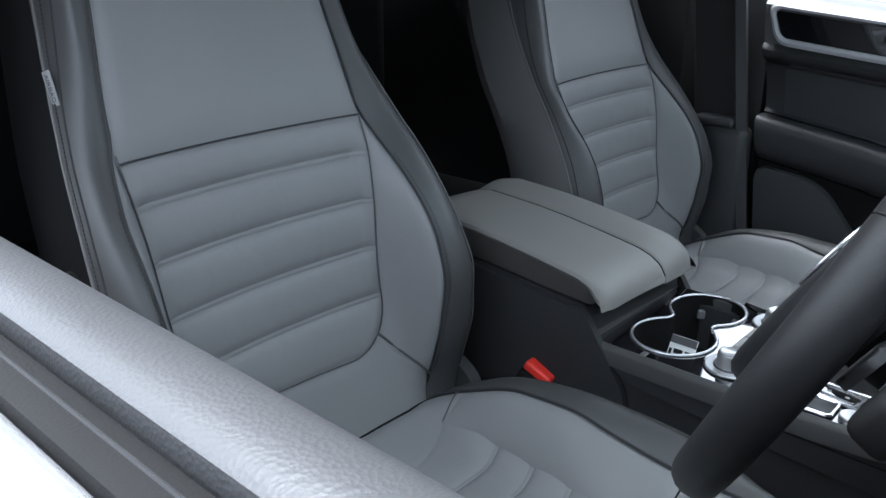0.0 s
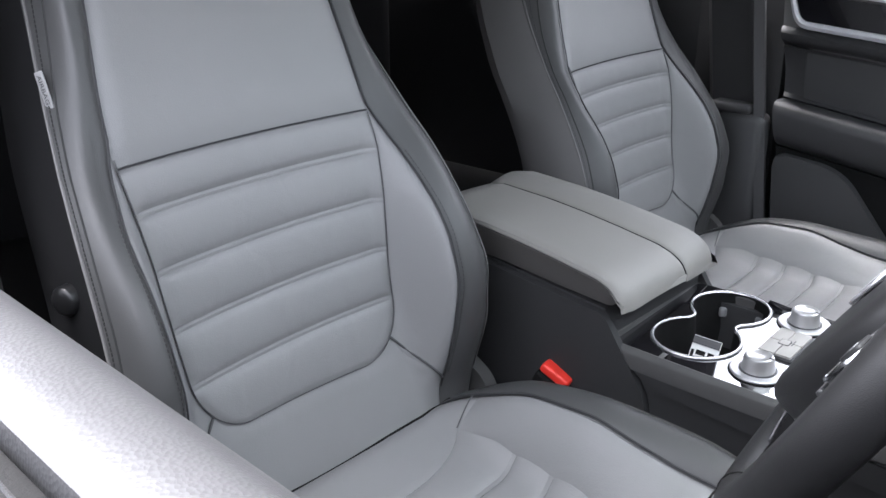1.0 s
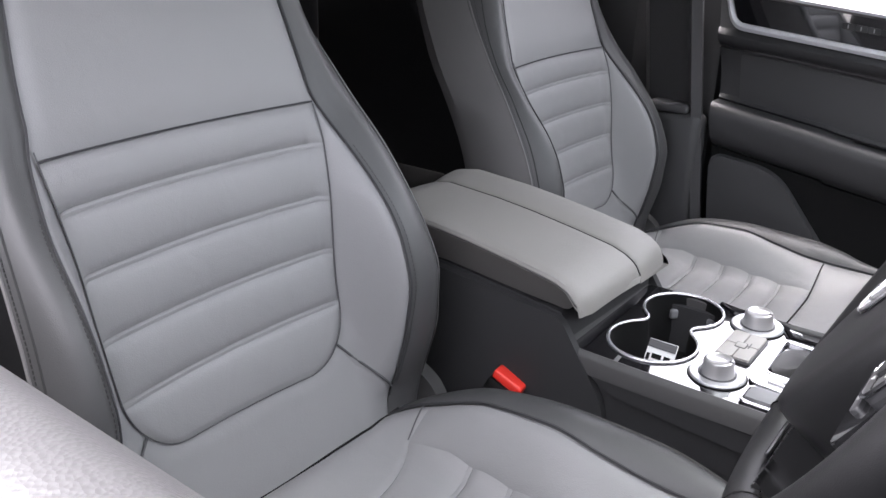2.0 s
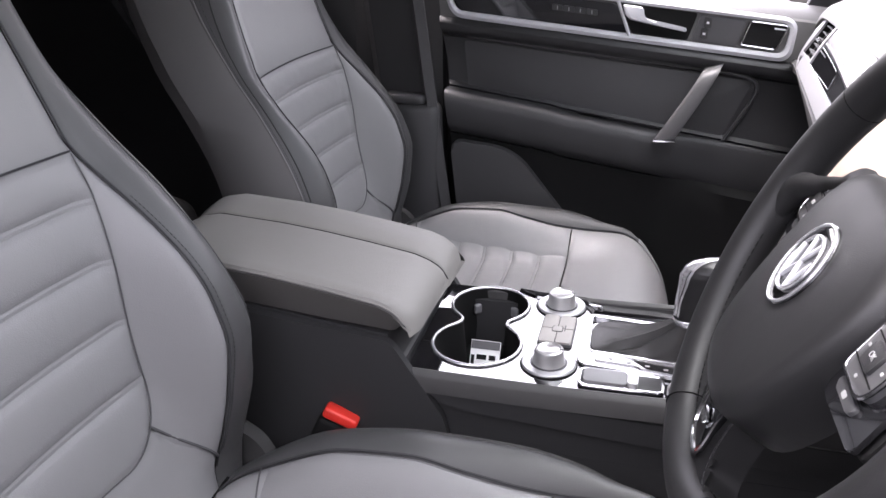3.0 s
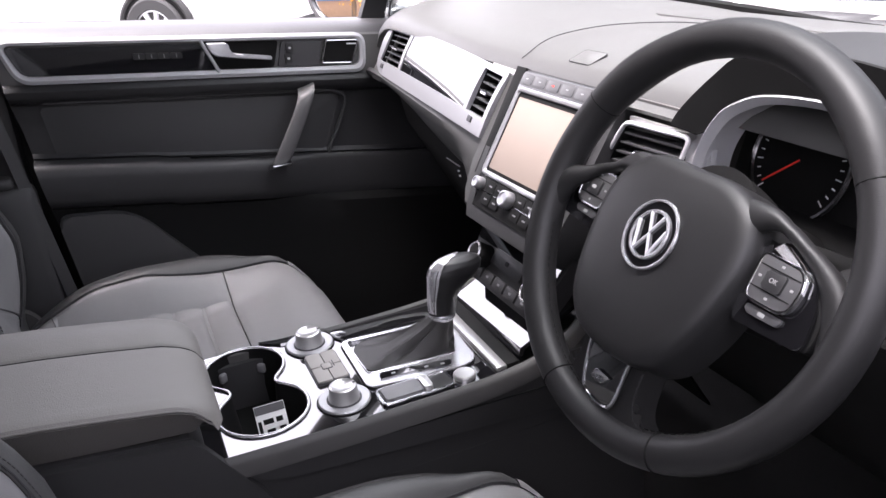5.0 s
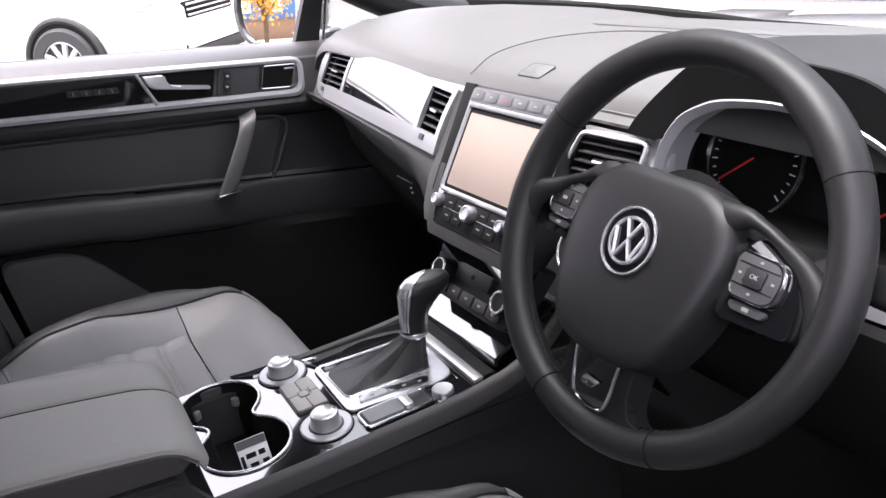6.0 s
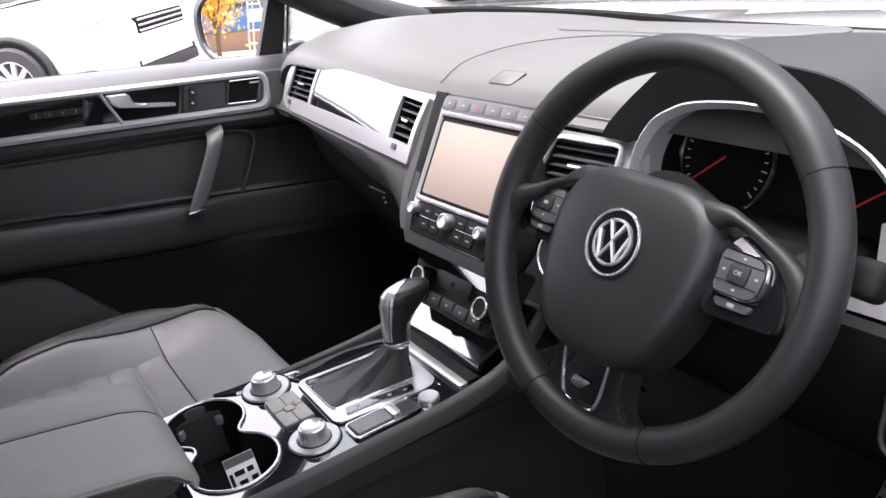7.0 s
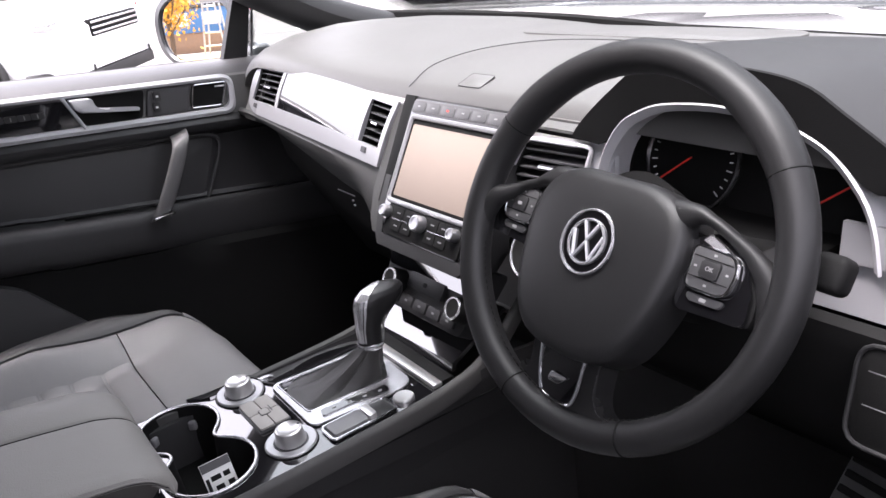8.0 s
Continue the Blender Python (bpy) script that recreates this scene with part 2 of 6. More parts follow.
# ---- ground ----
GROUND = 0.04
bm = bmesh.new()
bmesh.ops.create_grid(bm, x_segments=8, y_segments=8, size=1500, matrix=Matrix.Translation((0, 0, GROUND)))
tagged(part("ground", bm, ASPHALT), "grey worn asphalt of a car park", "ground", kind="structure")


# ---- shell of the car: floor, headliner, pillars, windscreen ----
floor = part("floor", rbox((0, -0.45, 0.36), (1.7, 2.6, 0.04), 0.01), CARPET)
tagged(floor, "black carpeted floor of the car", "floor", kind="structure")

rows = []
for y in np.linspace(-1.8, -0.08, 12):
    z = 1.60 - 0.06 * max(0, (y + 0.5) / 0.62) ** 2 - 0.08 * max(0, (-0.9 - y) / 0.9) ** 2
    rows.append([(x, y, z - 0.10 * abs(x / 0.72) ** 4) for x in np.linspace(-0.72, 0.72, 13)])
bm, _ = grid(rows)
tagged(part("ceiling", thicken(bm, 0.03), LINING), "dark grey fabric headliner of the car", "ceiling", kind="structure")


def pillar(name, path, across, deep, label, mat=PLASTIC):
    bm = tube(spline(path, 24), 0.03, seg=12, flat=(across, deep))
    tagged(part(name, bm, mat), label, "pillar", kind="structure")


for sx in (-1, 1):
    pillar("trim_pillar", [(sx * 0.80, 0.66, 1.02), (sx * 0.78, 0.42, 1.11), (sx * 0.765, 0.30, 1.17), (sx * 0.748, 0.18, 1.245), (sx * 0.718, 0.0, 1.375), (sx * 0.69, -0.15, 1.51)], 0.055, 0.042,
           "black grained trim of the windscreen pillar")
    pillar("trim_rail", [(sx * 0.71, -0.12, 1.535), (sx * 0.72, -0.5, 1.55), (sx * 0.72, -1.2, 1.53), (sx * 0.72, -1.8, 1.48)], 0.03, 0.04,
           "dark fabric trim along the roof edge", LINING)

# windscreen
rows = []
for k in range(9):
    t = k / 8
    rows.append([(x * (0.82 - 0.14 * t), 0.74 - 0.82 * t - 0.10 * x * x, 1.085 + 0.465 * t) for x in np.linspace(-1, 1, 13)])
bm, _ = grid(rows)
window_1 = part("window_1", thicken(bm, 0.004), GLASS)
window_1.visible_shadow = False
tagged(window_1, "clear curved windscreen of the car", "windscreen", kind="structure")

# rear cabin walls and tinted panes
for sx, nm in ((-1, "wall_west"), (1, "wall_east")):
    wall = part(nm, rbox((sx * 0.80, -1.22, 0.78), (0.06, 1.16, 0.86), 0.02), PLASTIC)
    tagged(wall, "black plastic trim beside the rear bench", "side trim", kind="structure")
    pane = part("window_rear", rbox((sx * 0.77, -1.22, 1.34), (0.01, 1.16, 0.34), 0.003), TINT)
    pane.visible_shadow = False
    tagged(pane, "dark tinted rear side window", "window", kind="structure")
wall = part("wall_south", rbox((0, -1.82, 0.95), (1.6, 0.05, 1.2), 0.02), LINING)
tagged(wall, "dark lining at the back of the cabin", "wall", kind="structure")

# bonnet and outer skin
rows = []
for y in np.linspace(0.74, 1.75, 10):
    t = (y - 0.74) / 1.01
    rows.append([(x, y - 0.12 * (x / 0.9) ** 2, 1.000 - 0.09 * t * t - 0.035 * (x / 0.9) ** 4 + 0.012 * smooth01((abs(x) - 0.5) / 0.1)) for x in np.linspace(-0.9, 0.9, 19)])
bm, _ = grid(rows)
bonnet = part("bonnet", thicken(bm, 0.02), PAINT)
tagged(bonnet, "glossy dark painted bonnet with soft creases", "bonnet", kind="structure")
bm = rbox((0, 0.70, 1.00), (1.6, 0.09, 0.04), 0.012)
tagged(part("trim_cowl", bm, RUBBER), "black plastic cowl below the windscreen", "cowl", kind="structure")
bm = rbox((0, 1.2, 0.56), (1.76, 1.0, 0.7), 0.08, 4)
tagged(part("wall_north", bm, PAINT), "dark painted front of the car under the bonnet", "car front", kind="structure")


tagged(part("wall_firewall", rbox((0, 0.655, 0.68), (1.66, 0.03, 0.66), 0.006), CARPET), "black carpeted bulkhead behind the pedals", "bulkhead", kind="structure")


# ---- passenger door ----
def belt(y):
    return -0.11 * y


def door_rows(sx, y0, y1, n, profile):
    rows = []
    for y in np.linspace(y0, y1, n):
        rows.append([(sx * x, y + 0.10 * (1.0 - z) * (1 if y < -0.3 else 0), z + belt(y) * (1 if z > 0.9 else 1.4)) for x, z in profile])
    return rows


TOP = [(0.905, 0.98), (0.90, 1.08), (0.885, 1.09), (0.84, 1.095), (0.80, 1.095), (0.77, 1.091), (0.75, 1.083), (0.738, 1.074)]
TRIM = [(0.738, 1.074), (0.733, 1.07), (0.731, 1.0), (0.730, 0.997)]
LEDGE = [(0.730, 0.997), (0.723, 0.993), (0.719, 0.985), (0.721, 0.975), (0.730, 0.967), (0.742, 0.961)]
INSERT = [(0.742, 0.961), (0.748, 0.95), (0.75, 0.89), (0.747, 0.845), (0.738, 0.836)]
ARM = [(0.738, 0.836), (0.706, 0.836), (0.696, 0.833), (0.690, 0.826), (0.688, 0.812), (0.690, 0.788), (0.696, 0.768), (0.706, 0.755), (0.716, 0.748)]
LOW = [(0.716, 0.748), (0.720, 0.735), (0.722, 0.69), (0.715, 0.60), (0.70, 0.52), (0.70, 0.42), (0.74, 0.40)]


def door_core(root, sx, y0, y1):
    n = 24
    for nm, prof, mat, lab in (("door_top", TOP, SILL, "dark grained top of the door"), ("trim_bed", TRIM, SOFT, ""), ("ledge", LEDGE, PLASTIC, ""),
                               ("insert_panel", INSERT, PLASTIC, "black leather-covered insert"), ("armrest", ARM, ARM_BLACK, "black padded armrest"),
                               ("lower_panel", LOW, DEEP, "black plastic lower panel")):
        rows = door_rows(sx, y0, y1, n, prof)
        if nm == "armrest":
            for row in rows:
                f = 1.0 - 0.75 * smooth01((row[0][1] + 0.12) / 0.16)
                row[:] = [(sx * (0.738 - (0.738 - abs(x)) * f), y, z) for x, y, z in row]
        if nm == "lower_panel":
            for row in rows:
                f = 1.0 - 0.75 * smooth01((row[0][1] + 0.12) / 0.16)
                row[0] = (sx * (0.738 - (0.738 - abs(row[0][0])) * f), row[0][1], row[0][2])
        bm, _ = grid(rows)
        part(nm, thicken(bm, 0.006), mat, root, lab)
    part("door_backing", rbox((sx * 0.80, (y0 + y1) / 2, 0.75), (0.03, y1 - y0 + 0.02, 0.56), 0.004), DEEP, root)


door_1 = thing("door_1", (-0.78, -0.2, 0.40), "black passenger door with silver-framed gloss trim strip", "car door", kind="structure")
door_core(door_1, -1, -0.52, 0.42)


def door_point(y, z, out=0.0):
    """A place on the trim strip of the passenger door: z is measured along the belt line."""
    return Vector((-0.731 + out, y, z + belt(y)))


def door_loop(pts, out):
    return [door_point(y, z, out) for y, z in pts]


def door_plate(pts, out, depth):
    bm = bmesh.new()
    a = [bm.verts.new(door_point(y, z, out)) for y, z in pts]
    b = [bm.verts.new(door_point(y, z, out + depth)) for y, z in pts]
    n = len(pts)
    bm.faces.new(a)
    f = bm.faces.new(b)
    for i in range(n):
        bm.faces.new((a[i], a[(i + 1) % n], b[(i + 1) % n], b[i]))
    bmesh.ops.bevel(bm, geom=list(f.edges), offset=min(0.002, depth * 0.4), segments=2, affect="EDGES")
    return bm


ring_out = round_poly([(-0.520, 1.075), (0.139, 1.075), (0.132, 0.997), (-0.496, 0.997)], 0.026, 7)
ring_in = round_poly([(-0.507, 1.065), (0.127, 1.065), (0.120, 1.011), (-0.486, 1.011)], 0.018, 7)
ring_mid = [((a[0] + b[0]) / 2, (a[1] + b[1]) / 2) for a, b in zip(ring_out, ring_in)]
bm, _ = grid([door_loop(ring_out, -0.004), door_loop(ring_out, 0.006), door_loop(ring_mid, 0.011), door_loop(ring_in, 0.008), door_loop(ring_in, -0.002)], close_v=True)
part("trim_frame", bm, BRIGHT, door_1, "satin silver frame")
inner = round_poly([(-0.503, 1.061), (-0.179, 1.061), (-0.157, 1.012), (-0.484, 1.012)], 0.008, 5)
strip = part("gloss_strip", door_plate(inner, 0.0, 0.008), GLOSS, door_1, "gloss black trim strip")
for k in range(4):
    part("memory_button", door_plate(rounded(-0.30 + k * 0.0215, 1.0355, -0.2795 + k * 0.0215, 1.0465, 0.002), 0.008, 0.003), PLASTIC, strip)
    part("marking", door_plate(rounded(-0.2905 + k * 0.0215, 1.0375, -0.289 + k * 0.0215, 1.0445, 0.0006), 0.011, 0.0006), KEY_MARK, strip)
part("divider", tube(door_loop([(-0.1785, 1.066), (-0.1545, 1.008)], 0.0095), 0.0032, seg=8), BRIGHT, door_1)
cup = round_poly([(-0.174, 1.063), (-0.035, 1.063), (-0.050, 1.012), (-0.151, 1.012)], 0.006, 5)
part("handle_recess", door_plate(cup, 0.0, 0.003), DEEP, door_1, "dark hollow behind the door handle")
grab = round_poly([(-0.1705, 1.0620), (-0.1340, 1.0620), (-0.1325, 1.0500), (-0.1255, 1.0425), (-0.1050, 1.0400), (-0.0520, 1.0340), (-0.0530, 1.0272), (-0.1100, 1.0325), (-0.1550, 1.0365), (-0.1650, 1.0450)], 0.004, 4)
bm = bmesh.new()
loops = []
for drop, out in ((0.0, 0.003), (0.0, 0.010), (0.0012, 0.0135), (0.003, 0.015)):
    mid_y, mid_z = -0.11, 1.040
    loops.append([bm.verts.new(door_point(y + (drop if y < mid_y else -drop), z + (drop if z < mid_z else -drop) * 0.6, out + 0.006 * math.exp(-((y + 0.11) / 0.03) ** 2))) for y, z in grab])
for a, b in zip(loops, loops[1:]):
    for k in range(len(a)):
        bm.faces.new((a[k], a[(k + 1) % len(a)], b[(k + 1) % len(a)], b[k]))
bm.faces.new(loops[-1])
part("door_handle", bm, BRIGHT, door_1, "silver door handle lever")
sw = part("switch_block", door_plate(round_poly([(-0.029, 1.062), (0.049, 1.061), (0.036, 1.013), (-0.043, 1.013)], 0.004), 0.0, 0.008), BUTTON, door_1, "grey lock and window switches")
for k in range(2):
    part("rocker", door_plate(rounded(-0.028 + 0.005 * k, 1.020 + 0.02 * k, -0.015 + 0.005 * k, 1.038 + 0.02 * k, 0.003), 0.008, 0.004), PLASTIC, sw)
    part("marking", door_plate(rounded(-0.024 + 0.005 * k, 1.027 + 0.02 * k, -0.019 + 0.005 * k, 1.031 + 0.02 * k, 0.001), 0.012, 0.0006), MARK, sw)
tw = part("tweeter", door_plate(round_poly([(0.0565, 1.0605), (0.1215, 1.0605), (0.1045, 1.0165), (0.0435, 1.0175)], 0.004), 0.0, 0.006), DEEP, door_1, "black tweeter grille in a chrome frame")
part("tweeter_frame", tube(door_loop(round_poly([(0.0565, 1.0605), (0.1215, 1.0605), (0.1045, 1.0165), (0.0435, 1.0175)], 0.006), 0.007), 0.0018, closed=True, seg=6), CHROME, tw)
part("tweeter_mark", door_plate(rounded(0.098, 1.052, 0.118, 1.055, 0.001), 0.006, 0.0008), MARK, tw)

def flat_plate(pts, x, depth, r):
    mtx = Matrix(((0, 0, 1, x), (1, 0, 0, 0), (0, 1, 0, 0), (0, 0, 0, 1)))
    return prism(round_poly(pts, r, 5), depth, mtx, 0.004, 3)


part("insert_pad", flat_plate([(-0.475, 1.018), (0.078, 0.950), (0.026, 0.828), (-0.10, 0.842), (-0.462, 0.895)], -0.749, 0.010, 0.02), DOOR, door_1, "black leather-covered pad")
part("switch_mount", flat_plate([(-0.24, 0.880), (-0.06, 0.852), (-0.065, 0.848), (-0.24, 0.876)], -0.715, 0.006, 0.002), PLASTIC, door_1)
lip_path = spline([(-0.737, -0.47, 1.022), (-0.737, -0.2, 0.989), (-0.737, 0.02, 0.961), (-0.737, 0.068, 0.951), (-0.737, 0.083, 0.935), (-0.737, 0.074, 0.905), (-0.737, 0.05, 0.86), (-0.737, 0.03, 0.825)], 48)
part("insert_lip", tube(lip_path, 0.005, seg=8, flat=(0.006, 0.004)), DOOR, door_1, "black raised lip round the insert")
# grab handle on the door
path = [(-0.725, 0.004, 0.975), (-0.695, -0.002, 0.972), (-0.680, -0.010, 0.957), (-0.677, -0.030, 0.920), (-0.677, -0.055, 0.877), (-0.680, -0.072, 0.847), (-0.690, -0.076, 0.836)]
rows = []
for k, p in enumerate(spline(path, 30)):
    w = 0.0165 + 0.0055 * smooth01(k / 29)
    rows.append([Vector(p) + Vector((0.007 * math.cos(a), w * math.sin(a), 0.3 * w * math.sin(a))) for a in np.linspace(0, 2 * math.pi, 17)[:-1]])
bm, vs = grid(rows, close_v=True)
caps(bm, vs)
part("pull_handle", bm, PULL, door_1, "dark grey straight pull handle")
part("pull_cap", rbox((-0.678, -0.075, 0.840), (0.022, 0.04, 0.004), 0.0015), CHROME, door_1, "bright strip at the foot of the pull handle")
# raised lower panel behind the speaker
pts = round_poly([(-0.49, 0.818), (-0.385, 0.806), (-0.345, 0.785), (-0.21, 0.62), (-0.17, 0.45), (-0.45, 0.45)], 0.025, 5)
m = Matrix(((0, 0, 1, -0.705), (1, 0, 0, 0), (0, 1, 0, 0), (0, 0, 0, 1)))
part("pocket_panel", prism(pts, 0.022, m, 0.006, 3), DOOR, door_1, "raised black panel beside the seat")
part("window_seal", tube([(-0.880, -0.5, 1.142), (-0.880, 0.0, 1.087), (-0.880, 0.4, 1.044)], 0.006), RUBBER, door_1)
# door window frame and quarter light
post_pts = [(0.157, 1.07), (0.214, 1.07), (0.250, 1.20), (0.30, 1.36), (0.285, 1.36), (0.214, 1.20)]
mtx = Matrix(((0, 0, 1, -0.832), (1, 0, 0, 0), (0, 1, 0, 0), (0, 0, 0, 1)))
part("window_post", prism(post_pts, 0.02, mtx, 0.004, 2), PLASTIC, door_1, "black post of the quarter light")
part("post_edge", tube([(-0.812, 0.222, 1.07), (-0.812, 0.252, 1.19), (-0.812, 0.29, 1.30)], 0.0025, seg=6), CHROME, door_1)
qp = [(0.222, 1.068), (0.40, 1.055), (0.40, 1.14), (0.27, 1.24)]
quarter = part("quarter_light", prism(qp, 0.004, Matrix(((0, 0, 1, -0.826), (1, 0, 0, 0), (0, 1, 0, 0), (0, 0, 0, 1)))), GLASS, door_1, "clear quarter light")
quarter.visible_shadow = False

tagged(part("trim_jamb", rbox((-0.80, -0.62, 0.76), (0.07, 0.20, 0.78), 0.02), PLASTIC), "black door jamb behind the passenger door", "door jamb", kind="structure")
# B-pillar trim
bm, _ = grid([[(-0.765 + 0.02 * k, y + 0.13 * (1.0 - z), z) for z in np.linspace(0.42, 1.52, 12)] for k, y in enumerate((-0.66, -0.645, -0.56, -0.535, -0.53))])
tagged(part("trim_b_pillar", thicken(bm, 0.02), DOOR), "black plastic trim of the centre pillar", "pillar", kind="structure")
bm, _ = grid([[(0.775 - 0.02 * k - 0.10 * max(0.0, z - 1.09), y + 0.13 * (1.0 - z), z) for z in np.linspace(0.42, 1.52, 12)] for k, y in enumerate((-0.80, -0.78, -0.68, -0.655, -0.65))])
tagged(part("trim_b_pillar", thicken(bm, 0.03), DEEP), "black plastic trim of the driver's centre pillar", "pillar", kind="structure")
belt_d = thing("seat_belt", (0.68, -0.70, 0.6), "black woven seat belt hanging beside the centre pillar", "seat belt")
bm, _ = grid([[(0.668 - 0.06 * max(0.0, z - 1.09), -0.745 + 0.13 * (1.0 - z) + dy, z) for z in np.linspace(0.50, 1.45, 16)] for dy in (0.0, 0.016, 0.032, 0.048)])
part("webbing", thicken(bm, 0.0014), RUBBER, belt_d)
part("belt_guide", lathe(((0.014, -0.012), (0.014, 0.003), (0.012, 0.006), (0.008, 0.008), (0.0005, 0.0085)), pose(0.650, -0.578, 0.913, 0, 90, 20)), GRIP, belt_d, "glossy black belt guide knob")
part("belt_loop", rbox((0.672, -0.735, 0.90), (0.012, 0.062, 0.016), 0.004, 3), PLASTIC, belt_d, "black plastic belt tongue")
bm = rbox((-0.70, -0.585, 0.895), (0.05, 0.09, 0.02), 0.008, 3)
box(bm, (-0.70, -0.56, 0.76), (0.05, 0.10, 0.26), 0.02, 3)
tagged(part("trim_pillar_foot", bm, DOOR), "stepped black plastic foot of the centre pillar", "pillar trim", kind="structure")


# ---- dashboard ----
dash = thing("dashboard", (0, 0.4, 0.8), "charcoal soft-touch dashboard with silver and gloss black trim", "dashboard")
TOPPAD = [(0.72, 1.060), (0.66, 1.074), (0.60, 1.085), (0.50, 1.098), (0.40, 1.105), (0.28, 1.102), (0.21, 1.091), (0.180, 1.080), (0.168, 1.070), (0.164, 1.058)]


def lip(x):
    return interp(x, ((-0.748, -0.050), (-0.735, -0.034), (-0.715, -0.010), (-0.69, 0.003), (-0.66, 0.011), (-0.60, 0.012), (-0.46, 0.008), (-0.13, -0.002), (0, 0.0), (0.3, 0.0), (0.66, -0.004), (0.76, -0.02)))


rows = [[(x, y - 0.10 * (x / 0.8) ** 2 * (1 if y > 0.5 else (y - 0.16) / 0.34), z + lip(x) - 0.012 * smooth01((y - 0.35) / 0.25) * smooth01((x + 0.4) / 0.4)) for y, z in TOPPAD] for x in [-0.748, -0.742, -0.735, -0.725, -0.712] + list(np.linspace(-0.70, 0.765, 61))]
bm, _ = grid(rows)
rows = []
for x in np.linspace(-0.80, 0.80, 41):
    y, z = 0.60 - 0.08 * x * x, interp(x, ((-0.8, 1.105), (-0.56, 1.102), (-0.395, 1.098), (-0.25, 1.093), (-0.117, 1.086), (0.0, 1.078), (0.3, 1.073), (0.8, 1.08)))
    rows.append([(x, y - 0.004, z - 0.04), (x, y, z - 0.004), (x, y + 0.006, z), (x, y + 0.05, z - 0.015)])
bm2, _ = grid(rows)
part("screen_edge_strip", thicken(bm2, 0.004), DEEP, dash, "black strip along the foot of the windscreen")
part("top_pad", thicken(bm, 0.012), SOFT, dash, "charcoal grained top of the dashboard")

rows = []
for x in np.linspace(-0.752, -0.640, 16):
    e = smooth01((-0.675 - x) / 0.075)
    rows.append([(x, y + 0.045 * e * e, z - 0.020 * e * e) for y, z in ((0.30, 1.085), (0.215, 1.078), (0.190, 1.068), (0.176, 1.050), (0.158, 1.022), (0.140, 0.995), (0.132, 0.984), (0.133, 0.974), (0.145, 0.966), (0.18, 0.955), (0.26, 0.93))])
bm, _ = grid(rows)
part("dash_end", thicken(bm, 0.006), SOFT, dash, "charcoal rounded end of the dashboard")
part("dash_core", rbox((-0.09, 0.25, 0.93), (0.10, 0.10, 0.22), 0.01), DEEP, dash)

TL, TR, BR, BL = Vector((-0.660, 0.178, 1.071)), Vector((-0.135, 0.157, 1.052)), Vector((-0.142, 0.106, 0.968)), Vector((-0.668, 0.135, 0.990))


def trim_at(s, t, off=0.0):
    p = (TL * (1 - s) + TR * s) * (1 - t) + (BL * (1 - s) + BR * s) * t
    bulge = 0.008 * math.sin(math.pi * s)
    nrm = Vector((0, -0.87, 0.48))
    return p + Vector((0, 0, bulge * (1 - t))) + nrm * (off + 0.004 * math.sin(math.pi * t))


def trim_plate(outline, lo, hi, mat, parent, name, label="", n=1):
    """A plate over an outline in trim coordinates, cut finely along its length."""
    s0, s1 = min(p[0] for p in outline), max(p[0] for p in outline)
    bm = bmesh.new()
    a = [bm.verts.new(trim_at(s, t, lo)) for s, t in outline]
    b = [bm.verts.new(trim_at(s, t, hi)) for s, t in outline]
    k = len(outline)
    f = bm.faces.new(b)
    for i in range(k):
        bm.faces.new((a[i], a[(i + 1) % k], b[(i + 1) % k], b[i]))
    bmesh.ops.bevel(bm, geom=list(f.edges), offset=min(0.0015, (hi - lo) * 0.4), segments=2, affect="EDGES")
    return part(name, bm, mat, parent, label)


def trim_sheet(s0, s1, t0, t1, lo, hi, mat, parent, name, label="", ns=30, nt=6):
    rows = [[trim_at(s, t, hi) for t in np.linspace(t0, t1, nt)] for s in np.linspace(s0, s1, ns)]
    bm, _ = grid(rows)
    return part(name, thicken(bm, hi - lo), mat, parent, label)


trim_sheet(0.03, 1, 0, 0.09, -0.004, 0.004, SILVER, dash, "trim_top_band", "silver band over the gloss panel")
trim_sheet(0.08, 1, 0.74, 1.0, -0.004, 0.004, SILVER, dash, "trim_bottom_band", "wide silver band under the gloss panel")
trim_plate([(0.03, 0.0), (0.03, 0.74), (0.08, 0.74), (0.08, 1.0), (0.055, 0.985), (0.03, 0.94), (0.008, 0.86), (-0.006, 0.74), (-0.013, 0.55), (-0.014, 0.3), (-0.010, 0.12), (-0.002, 0.04), (0.012, 0.005)], -0.004, 0.0044, SILVER, dash, "trim_end", "rounded silver end of the trim")
trim_sheet(0.240, 0.262, 0.09, 0.74, -0.004, 0.004, SILVER, dash, "trim_divider", ns=3)
trim_sheet(0.842, 0.866, 0.09, 0.74, -0.004, 0.004, SILVER, dash, "trim_divider", ns=3)
trim_sheet(0.980, 1.0, 0.09, 0.74, -0.004, 0.004, SILVER, dash, "trim_end", ns=3)
trim_sheet(0.262, 0.842, 0.09, 0.74, -0.004, 0.0025, GLOSS, dash, "gloss_panel", "gloss black decor panel")


